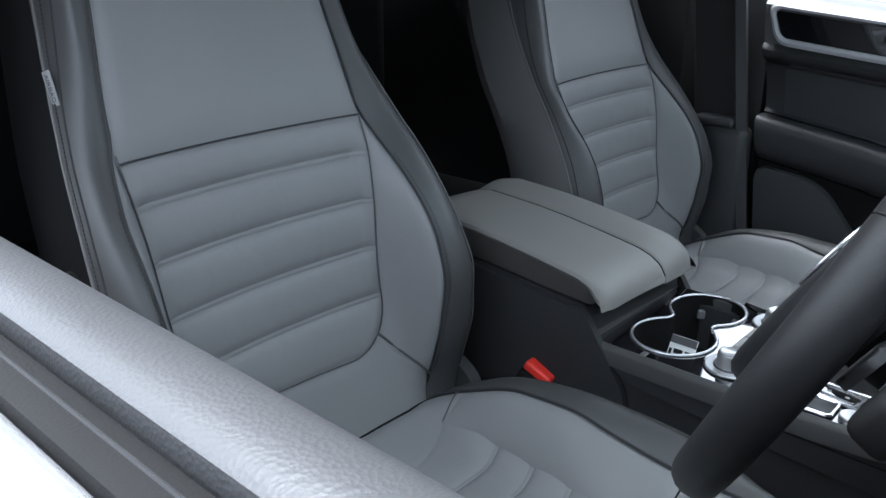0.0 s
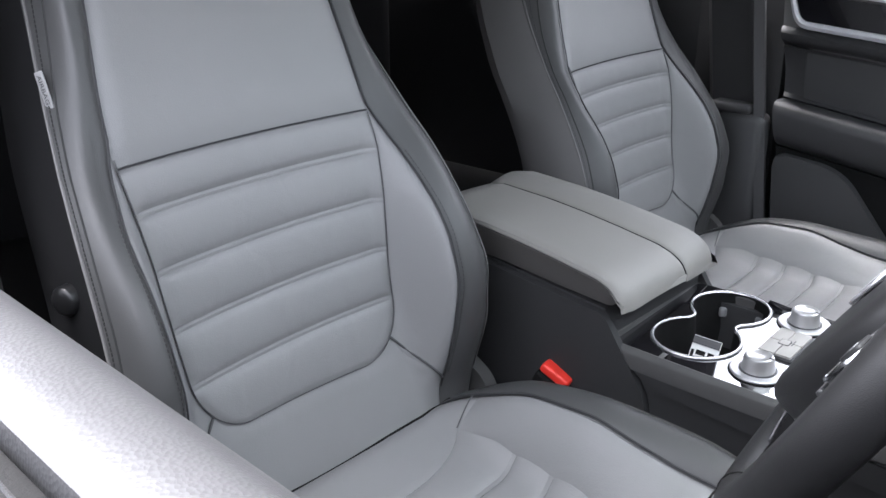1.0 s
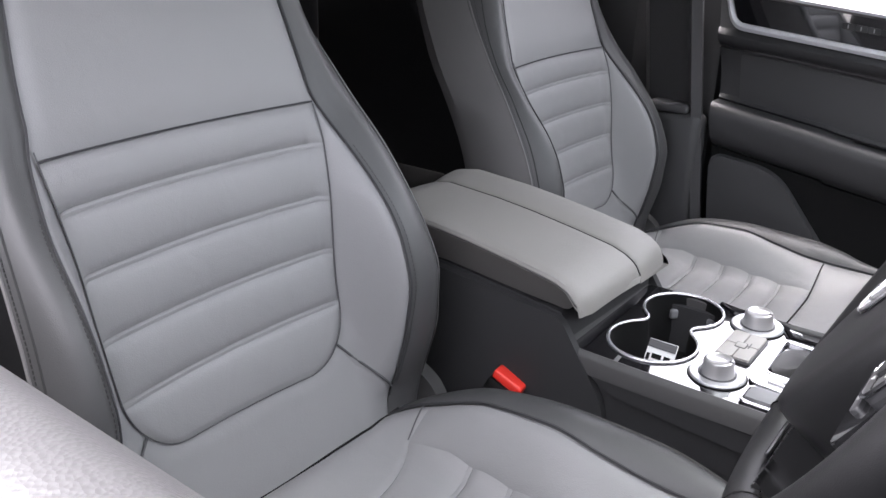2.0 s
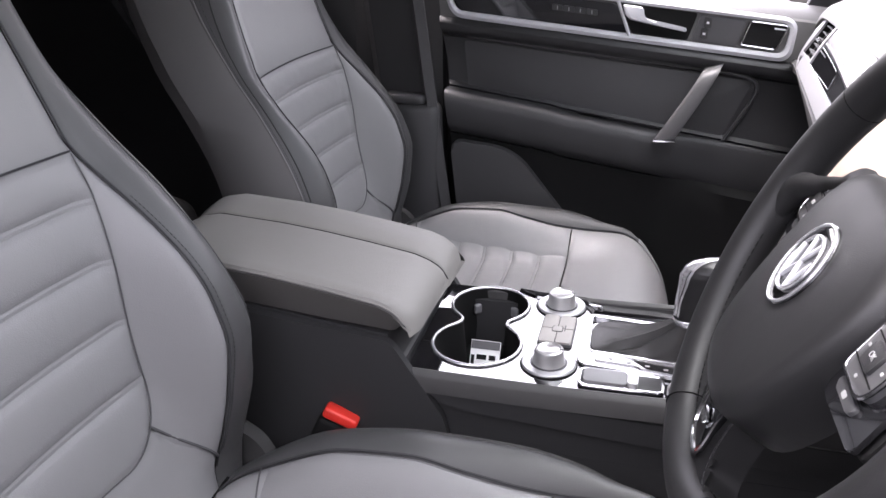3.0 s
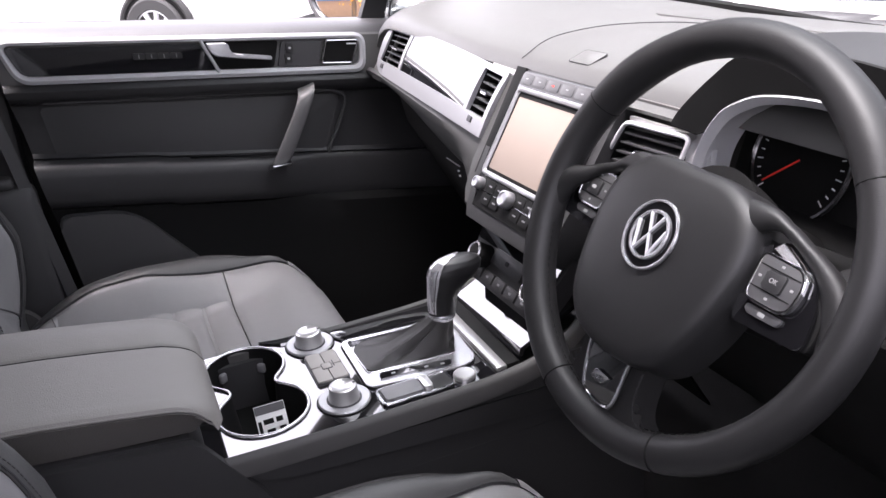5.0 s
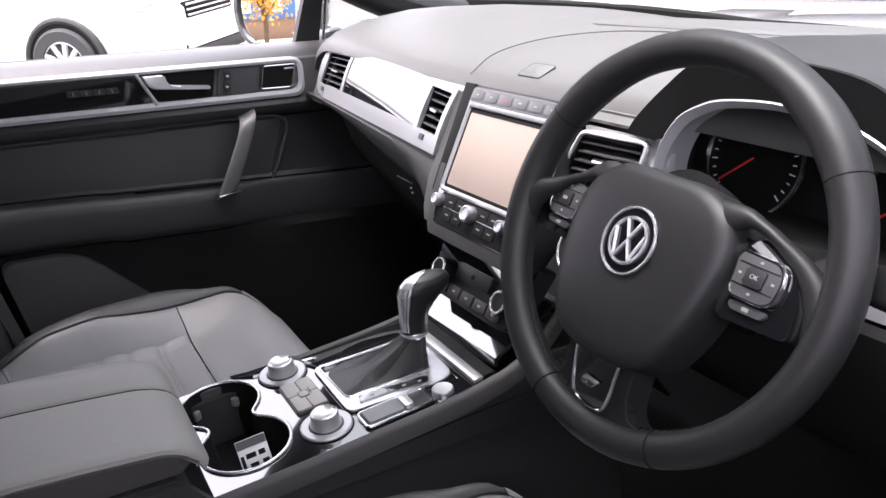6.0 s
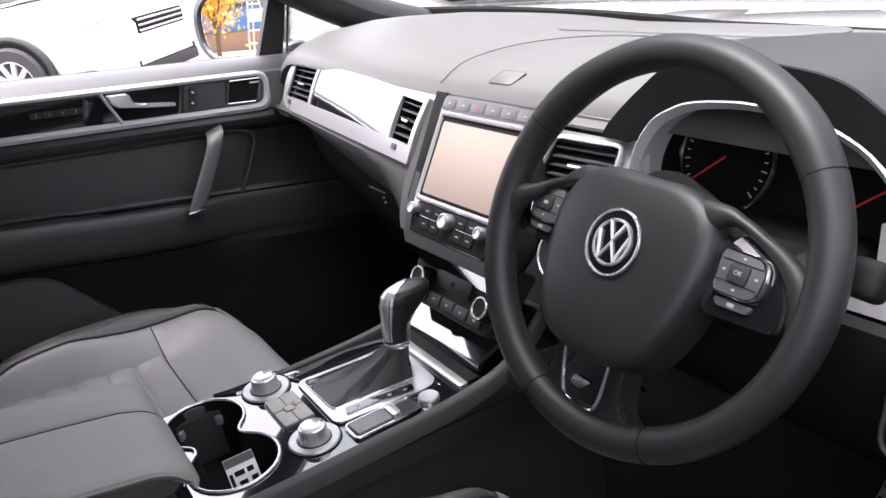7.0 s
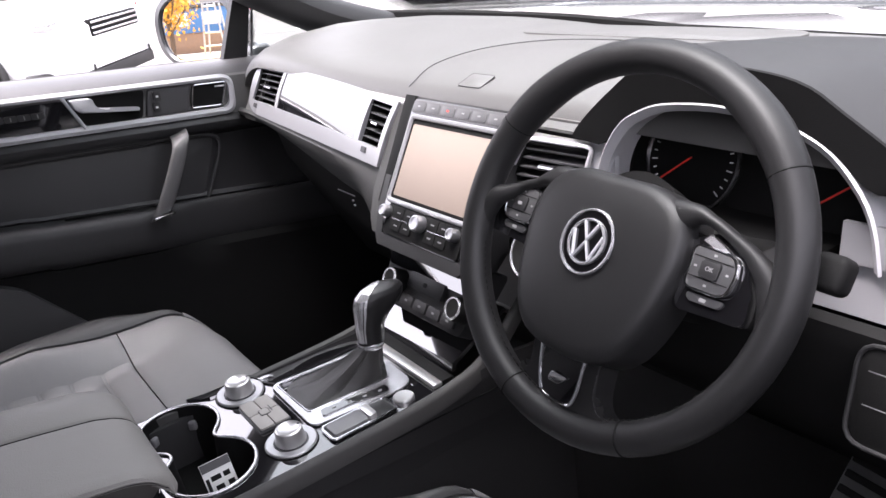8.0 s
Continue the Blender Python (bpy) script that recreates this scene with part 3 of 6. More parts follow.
def vent(corners, slats, parent, tab=True):
    """corners: top left, top right, bottom right, bottom left of the opening."""
    A, B, C, D = [Vector(c) for c in corners]
    inward = (B - A).cross(D - A).normalized()
    if inward.y < 0:
        inward = -inward

    def at(s, t, d=0.0):
        return (A * (1 - s) + B * s) * (1 - t) + (D * (1 - s) + C * s) * t + inward * d
    bm, _ = grid([[at(0, 0, 0), at(1, 0, 0), at(1, 1, 0), at(0, 1, 0)], [at(0.03, 0.03, 0.035), at(0.97, 0.03, 0.035), at(0.97, 0.97, 0.035), at(0.03, 0.97, 0.035)]], close_v=True)
    bm2, vs = grid([[at(0.03, 0.03, 0.035), at(0.97, 0.03, 0.035)], [at(0.03, 0.97, 0.035), at(0.97, 0.97, 0.035)]], bm=bm)
    v = part("vent", bm, DEEP, parent, "black air vent with slats")
    for k in range(slats):
        t = (k + 0.7) / (slats + 0.4)
        bm, _ = grid([[at(0.01, t, 0.002), at(0.99, t, 0.002)], [at(0.01, t - 0.06, 0.022), at(0.99, t - 0.06, 0.022)]])
        part("slat", thicken(bm, 0.0022), BUTTON, v, smooth=False)
    if tab:
        part("vent_tab", tube([at(0.38, 0.5, -0.003), at(0.66, 0.5, -0.003)], 0.004, seg=8, flat=(0.004, 0.003)), CHROME, v, "chrome vent tab")
    return v


fill = []
for x in np.linspace(-0.138, -0.098, 8):
    fill.append([(x, 0.166, 1.050), (x, 0.155, 1.050), (x, 0.136, 1.020), (x, 0.112, 0.980), (x, 0.090, 0.944), (x, 0.068, 0.908), (x, 0.062, 0.892), (x, 0.09, 0.875)])
fill = [[(x + 0.55 * max(0.0, 0.935 - z) * (-0.098 - x) / 0.04, y, z) for x, y, z in row] for row in fill]
bm, _ = grid(fill)
part("stack_surround", thicken(bm, 0.006), LOWER, dash, "charcoal band beside the centre stack")

vent([trim_at(0.03, 0.09), trim_at(0.240, 0.09), trim_at(0.240, 0.74), trim_at(0.03, 0.74)], 5, dash)
vent([trim_at(0.866, 0.09), trim_at(0.980, 0.09), trim_at(0.980, 0.74), trim_at(0.866, 0.74)], 5, dash)
for s in (0.07, 0.91):
    trim_plate([(s - 0.014, 0.79), (s + 0.014, 0.79), (s + 0.014, 0.88), (s - 0.014, 0.88)], 0.003, 0.006, BUTTON, dash, "vent_wheel", "small dark thumb wheel")

# lower face on the passenger side, with the glove box
rows, box_rows = [], []
for x in np.linspace(-0.72, -0.105, 26):
    s = (x + 0.668) / 0.526
    b = trim_at(min(1, max(0, s)), 1.0)
    h = 0.022 + 0.050 * smooth01((x + 0.66) / 0.46) + 0.034 * smooth01((x + 0.24) / 0.10)
    side = 0.03 * smooth01((x + 0.26) / 0.14)
    rows.append([(x, b.y + 0.004, b.z + 0.002), (x, b.y - 0.004, b.z - 0.12 * h), (x, b.y - 0.004 - 0.3 * side, b.z - 0.3 * h), (x, b.y + 0.002 - 0.7 * side, b.z - 0.65 * h), (x, b.y + 0.012 - side, b.z - h), (x, b.y + 0.030 - side, b.z - h - 0.014), (x, b.y + 0.050 - side, b.z - h - 0.018)])
    if x > -0.62:
        box_rows.append([(x, b.y + 0.024 - side, b.z - h - 0.004), (x, b.y + 0.036 - side, b.z - h - 0.06), (x, b.y + 0.075 - 0.5 * side, b.z - h - 0.13), (x, 0.30, 0.66), (x, 0.42, 0.55), (x, 0.50, 0.42)])
bm, _ = grid(rows)
part("lower_face", thicken(bm, 0.004), LOWER, dash, "charcoal lower face of the dashboard")
# the shade under the dashboard is put into the lid's near-black colour
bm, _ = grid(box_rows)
part("glove_box", thicken(bm, 0.004), DEEP, dash, "glove box lid, near-black for the shade under the dashboard")
part("glove_latch", tube([(-0.368, 0.1445, 0.881), (-0.298, 0.1375, 0.884)], 0.0012, seg=6), GREY_KEY, dash, "thin edge of the glove box latch")
for x, y, z in ((-0.314, 0.1415, 0.872), (-0.315, 0.1435, 0.863)):
    part("latch_dot", rbox((x, y, z), (0.004, 0.003, 0.003), 0.0008), MARK, dash)

# seam and small cover on the top pad
seam = [(-0.125, 0.168, 1.073), (-0.118, 0.21, 1.095), (-0.09, 0.27, 1.105), (-0.03, 0.32, 1.1085), (0.05, 0.34, 1.110), (0.16, 0.345, 1.110), (0.3, 0.34, 1.110)]
part("pad_seam", tube(spline(seam, 40), 0.0007, seg=6), DARK_STITCH, dash)
cover = round_poly([(-0.027, -0.013), (0.021, -0.013), (0.027, 0.013), (-0.021, 0.013)], 0.004)
part("sensor_cover", prism(cover, 0.004, pose(0.004, 0.192, 1.0820, 25), 0.001), SOFT, dash, "small flush cover on the dashboard top")
part("cover_gap", tube([pose(0.004, 0.192, 1.0820, 25) @ Vector((x, y, 0.0036)) for x, y in cover], 0.0006, closed=True, seg=5), DARK_STITCH, dash)
part("speaker_grille", prism(rounded(-0.16, 0.39, 0.30, 0.50, 0.05), 0.003, pose(0, 0, 1.131, -4.3), 0.001), SOFT, dash, "dark oval speaker grille")

# ---- centre stack ----
STACK = pose(0.012, 0.107, 0.98, 58.9)
stack = thing("centre_stack", (0.012, 0.107, 0.9), "black centre stack with pale touch screen and silver knobs", "infotainment unit")


def on_stack(outline, lo, depth, mat, name, parent, label="", bevel=0.001, m=None):
    return part(name, prism(outline, depth, (m or STACK) @ Matrix.Translation((0, 0, lo)), bevel), mat, parent, label)


on_stack(round_poly([(-0.118, 0.098), (0.118, 0.098), (0.115, -0.06), (0.10, -0.100), (-0.10, -0.100), (-0.115, -0.06)], 0.012), -0.05, 0.048, PLASTIC, "housing", stack)
on_stack(round_poly([(-0.104, 0.095), (0.104, 0.095), (0.102, -0.055), (0.088, -0.094), (-0.088, -0.094), (-0.102, -0.055)], 0.010), -0.004, 0.006, GLOSS, "fascia", stack, "gloss black fascia")
chin = [(-0.121, -0.015), (-0.117, -0.062), (-0.104, -0.100), (-0.094, -0.112), (0.094, -0.112), (0.104, -0.100), (0.117, -0.062), (0.121, -0.015), (0.1055, -0.015), (0.1035, -0.056), (0.0905, -0.0965), (-0.0905, -0.0965), (-0.1035, -0.056), (-0.1055, -0.015)]
on_stack([(-0.1300, 0.099), (-0.1045, 0.099), (-0.1025, -0.055), (-0.1215, -0.055)], -0.02, 0.0215, DEEP, "stack_gap", stack)
on_stack(chin, -0.040, 0.042, CONSOLE, "stack_chin", stack, "charcoal band curving under the keys", bevel=0.002)
on_stack(round_poly([(-0.098, 0.094), (0.098, 0.094), (0.099, 0.075), (-0.099, 0.075)], 0.003), 0.002, 0.003, PANEL, "button_panel", stack, "grey panel above the screen")
for k in range(6):
    x = -0.083 + 0.033 * k
    b = on_stack(rounded(x - 0.014, 0.078, x + 0.014, 0.091, 0.002), 0.005, 0.0010, PANEL, "button", stack)
    on_stack(rounded(x - 0.003, 0.0835, x + 0.003, 0.0855, 0.0008), 0.0060, 0.0004, RED if k == 2 else KEY_MARK, "marking", b)
part("bezel", tube([STACK @ Vector((x, y, 0.004)) for x, y in rounded(-0.094, -0.048, 0.094, 0.070, 0.006)], 0.003, closed=True, seg=8, flat=(0.0036, 0.003)), SILVER, stack, "silver bezel round the screen")
on_stack(rounded(-0.091, -0.045, 0.091, 0.067, 0.004), 0.001, 0.002, DEEP, "screen_border", stack)
on_stack(rounded(-0.086, -0.040, 0.086, 0.060, 0.002), 0.003, 0.0008, DISPLAY, "screen", stack, "pale beige unlit touch screen")
on_stack(rounded(-0.086, -0.0935, 0.086, -0.0505, 0.004), 0.002, 0.002, DEEP, "key_panel", stack)
for k, x in enumerate((-0.056, -0.032, 0.023, 0.047)):
    for y in (-0.0615, -0.079):
        b = on_stack(rounded(x - 0.011, y - 0.007, x + 0.011, y + 0.007, 0.0015), 0.004, 0.002, DEEP, "key", stack)
        on_stack(rounded(x - 0.004, y - 0.001, x + 0.004, y + 0.001, 0.0006), 0.006, 0.0003, GREY_KEY, "marking", b)
for x0, x1 in ((-0.068, -0.02), (0.012, 0.059)):
    on_stack(rounded(x0, -0.0708, x1, -0.0698, 0.0003), 0.004, 0.003, CHROME, "chrome_line", stack)


def knob(r, h, m, parent, name, label, rib=24):
    bm = bmesh.new()
    rows = []
    for rr, hh in ((r * 1.02, 0), (r, h * 0.2), (r * 0.97, h * 0.82), (r * 0.9, h * 0.97), (r * 0.74, h), (r * 0.66, h * 0.9), (0.0005, h * 0.88)):
        rows.append([(rr * (1 + (0.02 if (k % 2 and rr > r * 0.8) else 0)) * math.cos(2 * math.pi * k / (2 * rib)), rr * math.sin(2 * math.pi * k / (2 * rib)), hh) for k in range(2 * rib)])
    bm, vs = grid(rows, close_v=True)
    caps(bm, vs)
    bmesh.ops.transform(bm, matrix=m, verts=bm.verts)
    return part(name, bm, ALU, parent, label)


knob(0.0085, 0.014, STACK @ Matrix.Translation((-0.084, -0.064, 0.002)), stack, "volume_knob", "small silver knob")
knob(0.0085, 0.014, STACK @ Matrix.Translation((0.072, -0.064, 0.002)), stack, "tuning_knob", "small silver knob")
knob(0.0112, 0.015, STACK @ Matrix.Translation((-0.003, -0.066, 0.002)), stack, "menu_knob", "large silver knob")

# climate unit below, set back
CLIM = pose(0.004, 0.066, 0.836, 56)
clim = thing("climate_unit", (0.004, 0.07, 0.8), "black climate control panel with chrome-ringed knobs", "climate control")
on_stack(round_poly([(-0.112, 0.052), (0.112, 0.052), (0.092, -0.042), (-0.092, -0.042)], 0.01), -0.03, 0.028, PLASTIC, "climate_body", clim, m=CLIM)
on_stack(round_poly([(-0.104, 0.047), (0.104, 0.047), (0.100, 0.010), (-0.100, 0.010)], 0.006), -0.002, 0.003, GLOSS, "display_strip", clim, "gloss black display strip", m=CLIM)
part("chrome_edge", tube([CLIM @ Vector((x, 0.049, 0.001)) for x in (-0.1, 0, 0.1)], 0.0016, seg=6), CHROME, clim)
on_stack(rounded(-0.040, -0.010, 0.040, 0.012, 0.003), -0.002, 0.006, PLASTIC, "button_block", clim, m=CLIM)
for k in range(5):
    x = -0.064 + 0.032 * k
    b = on_stack(rounded(x - 0.014, -0.036, x + 0.014, -0.021, 0.002), -0.002, 0.004, PLASTIC, "button", clim, m=CLIM)
    on_stack(rounded(x - 0.003, -0.030, x + 0.003, -0.027, 0.0008), 0.002, 0.0004, GREY_KEY, "marking", b, m=CLIM)
on_stack(rounded(-0.004, -0.002, 0.004, 0.004, 0.001), 0.004, 0.0006, DEEP, "lamp_dot", clim, m=CLIM)
for x in (-0.061, 0.087):
    m = CLIM @ Matrix.Translation((x, -0.008, -0.002))
    k = part("climate_knob", lathe(((0.0165, 0), (0.0158, 0.019), (0.0145, 0.022), (0.012, 0.0225), (0.0005, 0.021)), m), DEEP, clim, "black knob with a chrome ring")
    part("ring", tube([m @ Vector((0.0132 * math.cos(a), 0.0132 * math.sin(a), 0.0222)) for a in np.linspace(0, 2 * math.pi, 33)[:-1]], 0.0018, closed=True, seg=6), SATIN, k)

# ---- driver's side of the dashboard ----
def trim_strip(x0, x1, z0, z1, mat=SILVER, label="silver trim on the driver's side"):
    def y_at(z):
        return interp(z, ((0.925, 0.128), (0.935, 0.132), (0.98, 0.146), (1.048, 0.156), (1.056, 0.168)))
    rows = [[(x, y_at(z), z) for z in np.linspace(z1, z0, 7)] for x in np.linspace(x0, x1, 8)]
    bm, _ = grid(rows)
    part("driver_trim", thicken(bm, 0.006), mat, dash, label)


trim_strip(0.150, 0.264, 1.0375, 1.0445, PALE)
trim_strip(0.118, 0.264, 1.0485, 1.062, SOFT, "charcoal pad above the vent")
trim_strip(0.122, 0.264, 0.925, 0.974)
trim_strip(0.247, 0.283, 0.974, 1.0465, BRIGHT)
trim_strip(0.50, 0.745, 0.945, 0.985)
trim_strip(0.53, 0.745, 0.987, 1.020)
part("cluster_surround", rbox((0.385, 0.20, 0.935), (0.25, 0.10, 0.10), 0.01), DEEP, dash)
part("trim_return", rbox((0.675, 0.20, 1.03), (0.14, 0.08, 0.09), 0.012), PLASTIC, dash)
rows = []
for x in np.linspace(0.115, 0.74, 24):
    up = 0.019 * smooth01((x - 0.29) / 0.2)
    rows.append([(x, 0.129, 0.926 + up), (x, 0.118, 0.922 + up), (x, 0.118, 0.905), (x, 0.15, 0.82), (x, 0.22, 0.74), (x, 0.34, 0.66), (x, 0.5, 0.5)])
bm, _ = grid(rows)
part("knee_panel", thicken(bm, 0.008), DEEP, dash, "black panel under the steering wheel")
vent([(0.150, 0.1435, 1.0345), (0.2475, 0.1435, 1.0375), (0.236, 0.136, 0.989), (0.124, 0.136, 0.986)], 4, dash)
part("vent_frame", tube(spline([(0.118, 0.1385, 0.994), (0.1285, 0.140, 1.009), (0.140, 0.143, 1.027), (0.152, 0.1445, 1.0385), (0.175, 0.1445, 1.0405), (0.215, 0.1445, 1.0415), (0.246, 0.1445, 1.0425), (0.2525, 0.144, 1.038), (0.247, 0.141, 1.020), (0.240, 0.138, 0.990), (0.230, 0.137, 0.984), (0.175, 0.137, 0.982), (0.124, 0.137, 0.981), (0.117, 0.138, 0.985)], 90, closed=True), 0.0026, closed=True, seg=8), BRIGHT, dash, "silver frame of the vent")
part("vent_wheel", rbox((0.165, 0.137, 0.969), (0.05, 0.008, 0.012), 0.003), BUTTON, dash)
IGN = pose(0.2205, 0.0721, 0.9403, 59.5)
ign = part("ignition_slot", lathe(((0.032, -0.07), (0.0285, -0.002), (0.026, 0.0), (0.021, -0.003), (0.0005, -0.003)), IGN), DEEP, dash, "black ignition slot with a chrome ring")
part("ring", tube([IGN @ Vector((0.0285 * math.cos(a), 0.0285 * math.sin(a), 0.0)) for a in np.linspace(0, 2 * math.pi, 49)[:-1]], 0.0014, closed=True, seg=6), SATIN, ign)
sw = part("light_switch_panel", prism(round_poly([(-0.055, -0.042), (0.06, -0.042), (0.06, 0.042), (-0.055, 0.042)], 0.018), 0.02, pose(0.622, 0.122, 0.892, 74), 0.005), DEEP, dash, "black light switch panel with grey rim")
part("rim", tube([pose(0.622, 0.122, 0.892, 74) @ Vector((x, y, 0.02)) for x, y in round_poly([(-0.055, -0.042), (0.06, -0.042), (0.06, 0.042), (-0.055, 0.042)], 0.018)], 0.0022, closed=True, seg=8), PLASTIC, sw)
for k in range(2):
    part("marking", prism(rounded(-0.045, 0.02 - 0.028 * k, -0.012, 0.0208 - 0.028 * k, 0.0003), 0.0006, pose(0.622, 0.122, 0.892, 74) @ Matrix.Translation((0, 0, 0.02))), GREY_KEY, sw)
    part("marking", prism(rounded(-0.022, 0.006 - 0.024 * k, -0.016, 0.010 - 0.024 * k, 0.001), 0.0006, pose(0.622, 0.122, 0.892, 74) @ Matrix.Translation((0, 0, 0.02))), GREY_KEY, sw)

# instrument cluster under its hood
cluster = thing("instrument_cluster", (0.42, 0.2, 1.0), "black instrument cluster with chrome-ringed dials under a hood", "instrument cluster")
def arch(half, n=40):
    """A left half of an arch, mirrored about the middle of the dials."""
    left = [Vector(p) for p in half]
    return spline(left + [Vector((0.83 - p.x, p.y, p.z)) for p in left[-2::-1]], n)


hood_front = arch([(0.222, 0.150, 1.0505), (0.238, 0.146, 1.066), (0.265, 0.142, 1.088), (0.298, 0.138, 1.112), (0.325, 0.136, 1.130), (0.36, 0.135, 1.139), (0.415, 0.134, 1.143)])
hood_mid = arch([(0.218, 0.19, 1.056), (0.234, 0.20, 1.077), (0.262, 0.20, 1.098), (0.296, 0.20, 1.122), (0.325, 0.20, 1.137), (0.36, 0.20, 1.145), (0.415, 0.20, 1.149)])
hood_back = arch([(0.19, 0.36, 1.06), (0.205, 0.36, 1.09), (0.235, 0.36, 1.10), (0.28, 0.36, 1.110), (0.32, 0.36, 1.116), (0.36, 0.36, 1.119), (0.415, 0.36, 1.12)])
rim_out = arch([(0.262, 0.140, 0.985), (0.268, 0.140, 1.022), (0.280, 0.140, 1.050), (0.304, 0.139, 1.079), (0.33, 0.138, 1.094), (0.36, 0.137, 1.104), (0.415, 0.136, 1.109)])
rim_in = arch([(0.268, 0.146, 0.985), (0.2735, 0.146, 1.020), (0.286, 0.146, 1.047), (0.309, 0.145, 1.0735), (0.334, 0.144, 1.088), (0.362, 0.143, 1.0975), (0.415, 0.142, 1.1025)])
bm, _ = grid([hood_front, hood_mid, hood_back])
part("hood", thicken(bm, 0.004), PLASTIC, cluster, "black hood over the dials")
face_in = arch([(0.270, 0.143, 1.0505), (0.276, 0.142, 1.053), (0.286, 0.141, 1.060), (0.304, 0.139, 1.079), (0.33, 0.138, 1.094), (0.36, 0.137, 1.104), (0.415, 0.136, 1.109)])
bm, _ = grid([hood_front, face_in])
part("hood_face", thicken(bm, 0.004), DEEP, cluster)
bm, _ = grid([[p + Vector((0, -0.003, 0)) for p in rim_out], [p + Vector((0, -0.003, 0)) for p in rim_in], [p + Vector((0, 0.03, 0)) for p in rim_in]])
part("cluster_rim", thicken(bm, 0.003), BRIGHT, cluster, "silver rim round the dials")
CL = pose(0.418, 0.215, 1.022, 70)
part("cluster_plate", prism(rounded(-0.165, -0.07, 0.165, 0.085, 0.04), 0.004, CL), DEEP, cluster)
for x, r in ((-0.085, 0.056), (0.085, 0.056)):
    m = CL @ Matrix.Translation((x, 0.0, 0.004))
    d = part("dial", lathe(((r, 0), (r, 0.004), (r * 0.93, 0.005), (0.0005, 0.005)), m), DEEP, cluster, "black dial with white ticks")
    part("dial_ring", tube([m @ Vector((r * math.cos(a), r * math.sin(a), 0.006)) for a in np.linspace(0, 2 * math.pi, 41)[:-1]], 0.0025, closed=True, seg=6), CHROME, d)
    for k in range(25):
        a = radians(-40 + 260 * k / 24)
        part("tick", rbox((0, r * 0.84, 0.0056), (0.0012, r * (0.12 if k % 3 == 0 else 0.07), 0.0006), 0, m=m @ Matrix.Rotation(a - math.pi / 2, 4, "Z")), RED if k < 3 and x > 0 else MARK, d, smooth=False)
    part("needle", rbox((0, r * 0.35, 0.009), (0.002, r * 0.8, 0.0012), 0.0004, m=m @ Matrix.Rotation(radians(128), 4, "Z")), RED, d)


# ---- centre console ----
console = thing("centre_console", (0, -0.2, 0.38), "black plastic centre console with gloss black top plate", "centre console")
CX = 0.115
# rear box under the armrest and front body, as one lofted side profile
side = [(-0.86, 0.40), (-0.86, 0.74), (-0.72, 0.80), (-0.62, 0.810), (-0.527, 0.809), (-0.43, 0.798), (-0.362, 0.790), (-0.35, 0.77), (-0.345, 0.665), (0.14, 0.665), (0.2, 0.70), (0.2, 0.40)]
m = Matrix(((0, 0, 1, -CX + 0.004), (1, 0, 0, 0), (0, 1, 0, 0), (0, 0, 0, 1)))
part("console_body", prism(side, 2 * CX - 0.008, m), CONSOLE, console, "black console side")
for sx in (-1, 1):
    # raised cheek along the front part, with a sloping rear edge
    cheek = [(-0.350, 0.752), (-0.332, 0.742), (-0.300, 0.718), (-0.27, 0.710), (0.16, 0.68), (0.2, 0.75), (0.10, 0.762), (-0.1, 0.744), (-0.33, 0.746)]
    mm = Matrix(((0, 0, sx, sx * (CX - 0.003)), (1, 0, 0, 0), (0, 1, 0, 0), (0, 0, 0, 1)))
    part("console_cheek", prism(round_poly(cheek, 0.008), 0.0072, mm, 0.003, 2), CONSOLE, console)
    # side of the rear box, ending in a slanting edge
    slab = [(-0.84, 0.42), (-0.84, 0.74), (-0.72, 0.797), (-0.62, 0.8065), (-0.527, 0.8055), (-0.43, 0.7950), (-0.360, 0.7880), (-0.352, 0.7820), (-0.297, 0.702), (-0.285, 0.66), (-0.285, 0.42)]
    part("box_side", prism(round_poly(slab, 0.006), 0.0108, Matrix(((0, 0, sx, sx * (CX - 0.003)), (1, 0, 0, 0), (0, 1, 0, 0), (0, 0, 0, 1))), 0.003, 3), CONSOLE, console)
    # rail that frames the top plate
    line = spline([(0, -0.356, 0.756), (0, -0.34, 0.7535), (0, -0.2, 0.7515), (0, -0.05, 0.7535), (0, 0.02, 0.760), (0, 0.06, 0.770), (0, 0.10, 0.789), (0, 0.15, 0.828)], 40)
    rows = []
    for p in line:
        lean = (CX - sx * CX) * math.tan(radians(2.3)) * 0.5
        turn = 0.012 * smooth01((p[1] - 0.02) / 0.13)
        inn, out, top = 0.1088 - turn, 0.1212 - turn, p[2] + lean
        rows.append([(sx * x, p[1], z) for x, z in ((inn, top - 0.03), (inn, top - 0.002), (inn + 0.002, top), (inn + 0.005, top + 0.0010), (out - 0.005, top - 0.0003), (out - 0.002, top - 0.0022), (out, top - 0.006), (out, top - 0.024))])
    bm, vs = grid(rows, close_v=True)
    caps(bm, vs)
    part("console_rail", bm, RAIL, console, "black padded rail")
    part("rail_corner", rbox((sx * (CX - 0.0022), -0.354, 0.742), (0.0160, 0.014, 0.026), 0.006, 3), RAIL, console)
    part("console_wall", rbox((sx * (CX - 0.0093), -0.076, 0.705), (0.010, 0.552, 0.08), 0), CONSOLE, console)
    part("side_groove", tube([(sx * (CX + 0.0045), -0.318, 0.731), (sx * (CX + 0.0045), 0.12, 0.722)], 0.0012, seg=6), DEEP, console)
part("side_seam", tube([(CX + 0.005, -0.70, 0.70), (CX + 0.005, -0.536, 0.689), (CX + 0.005, -0.30, 0.66)], 0.0012, seg=6), DEEP, console)
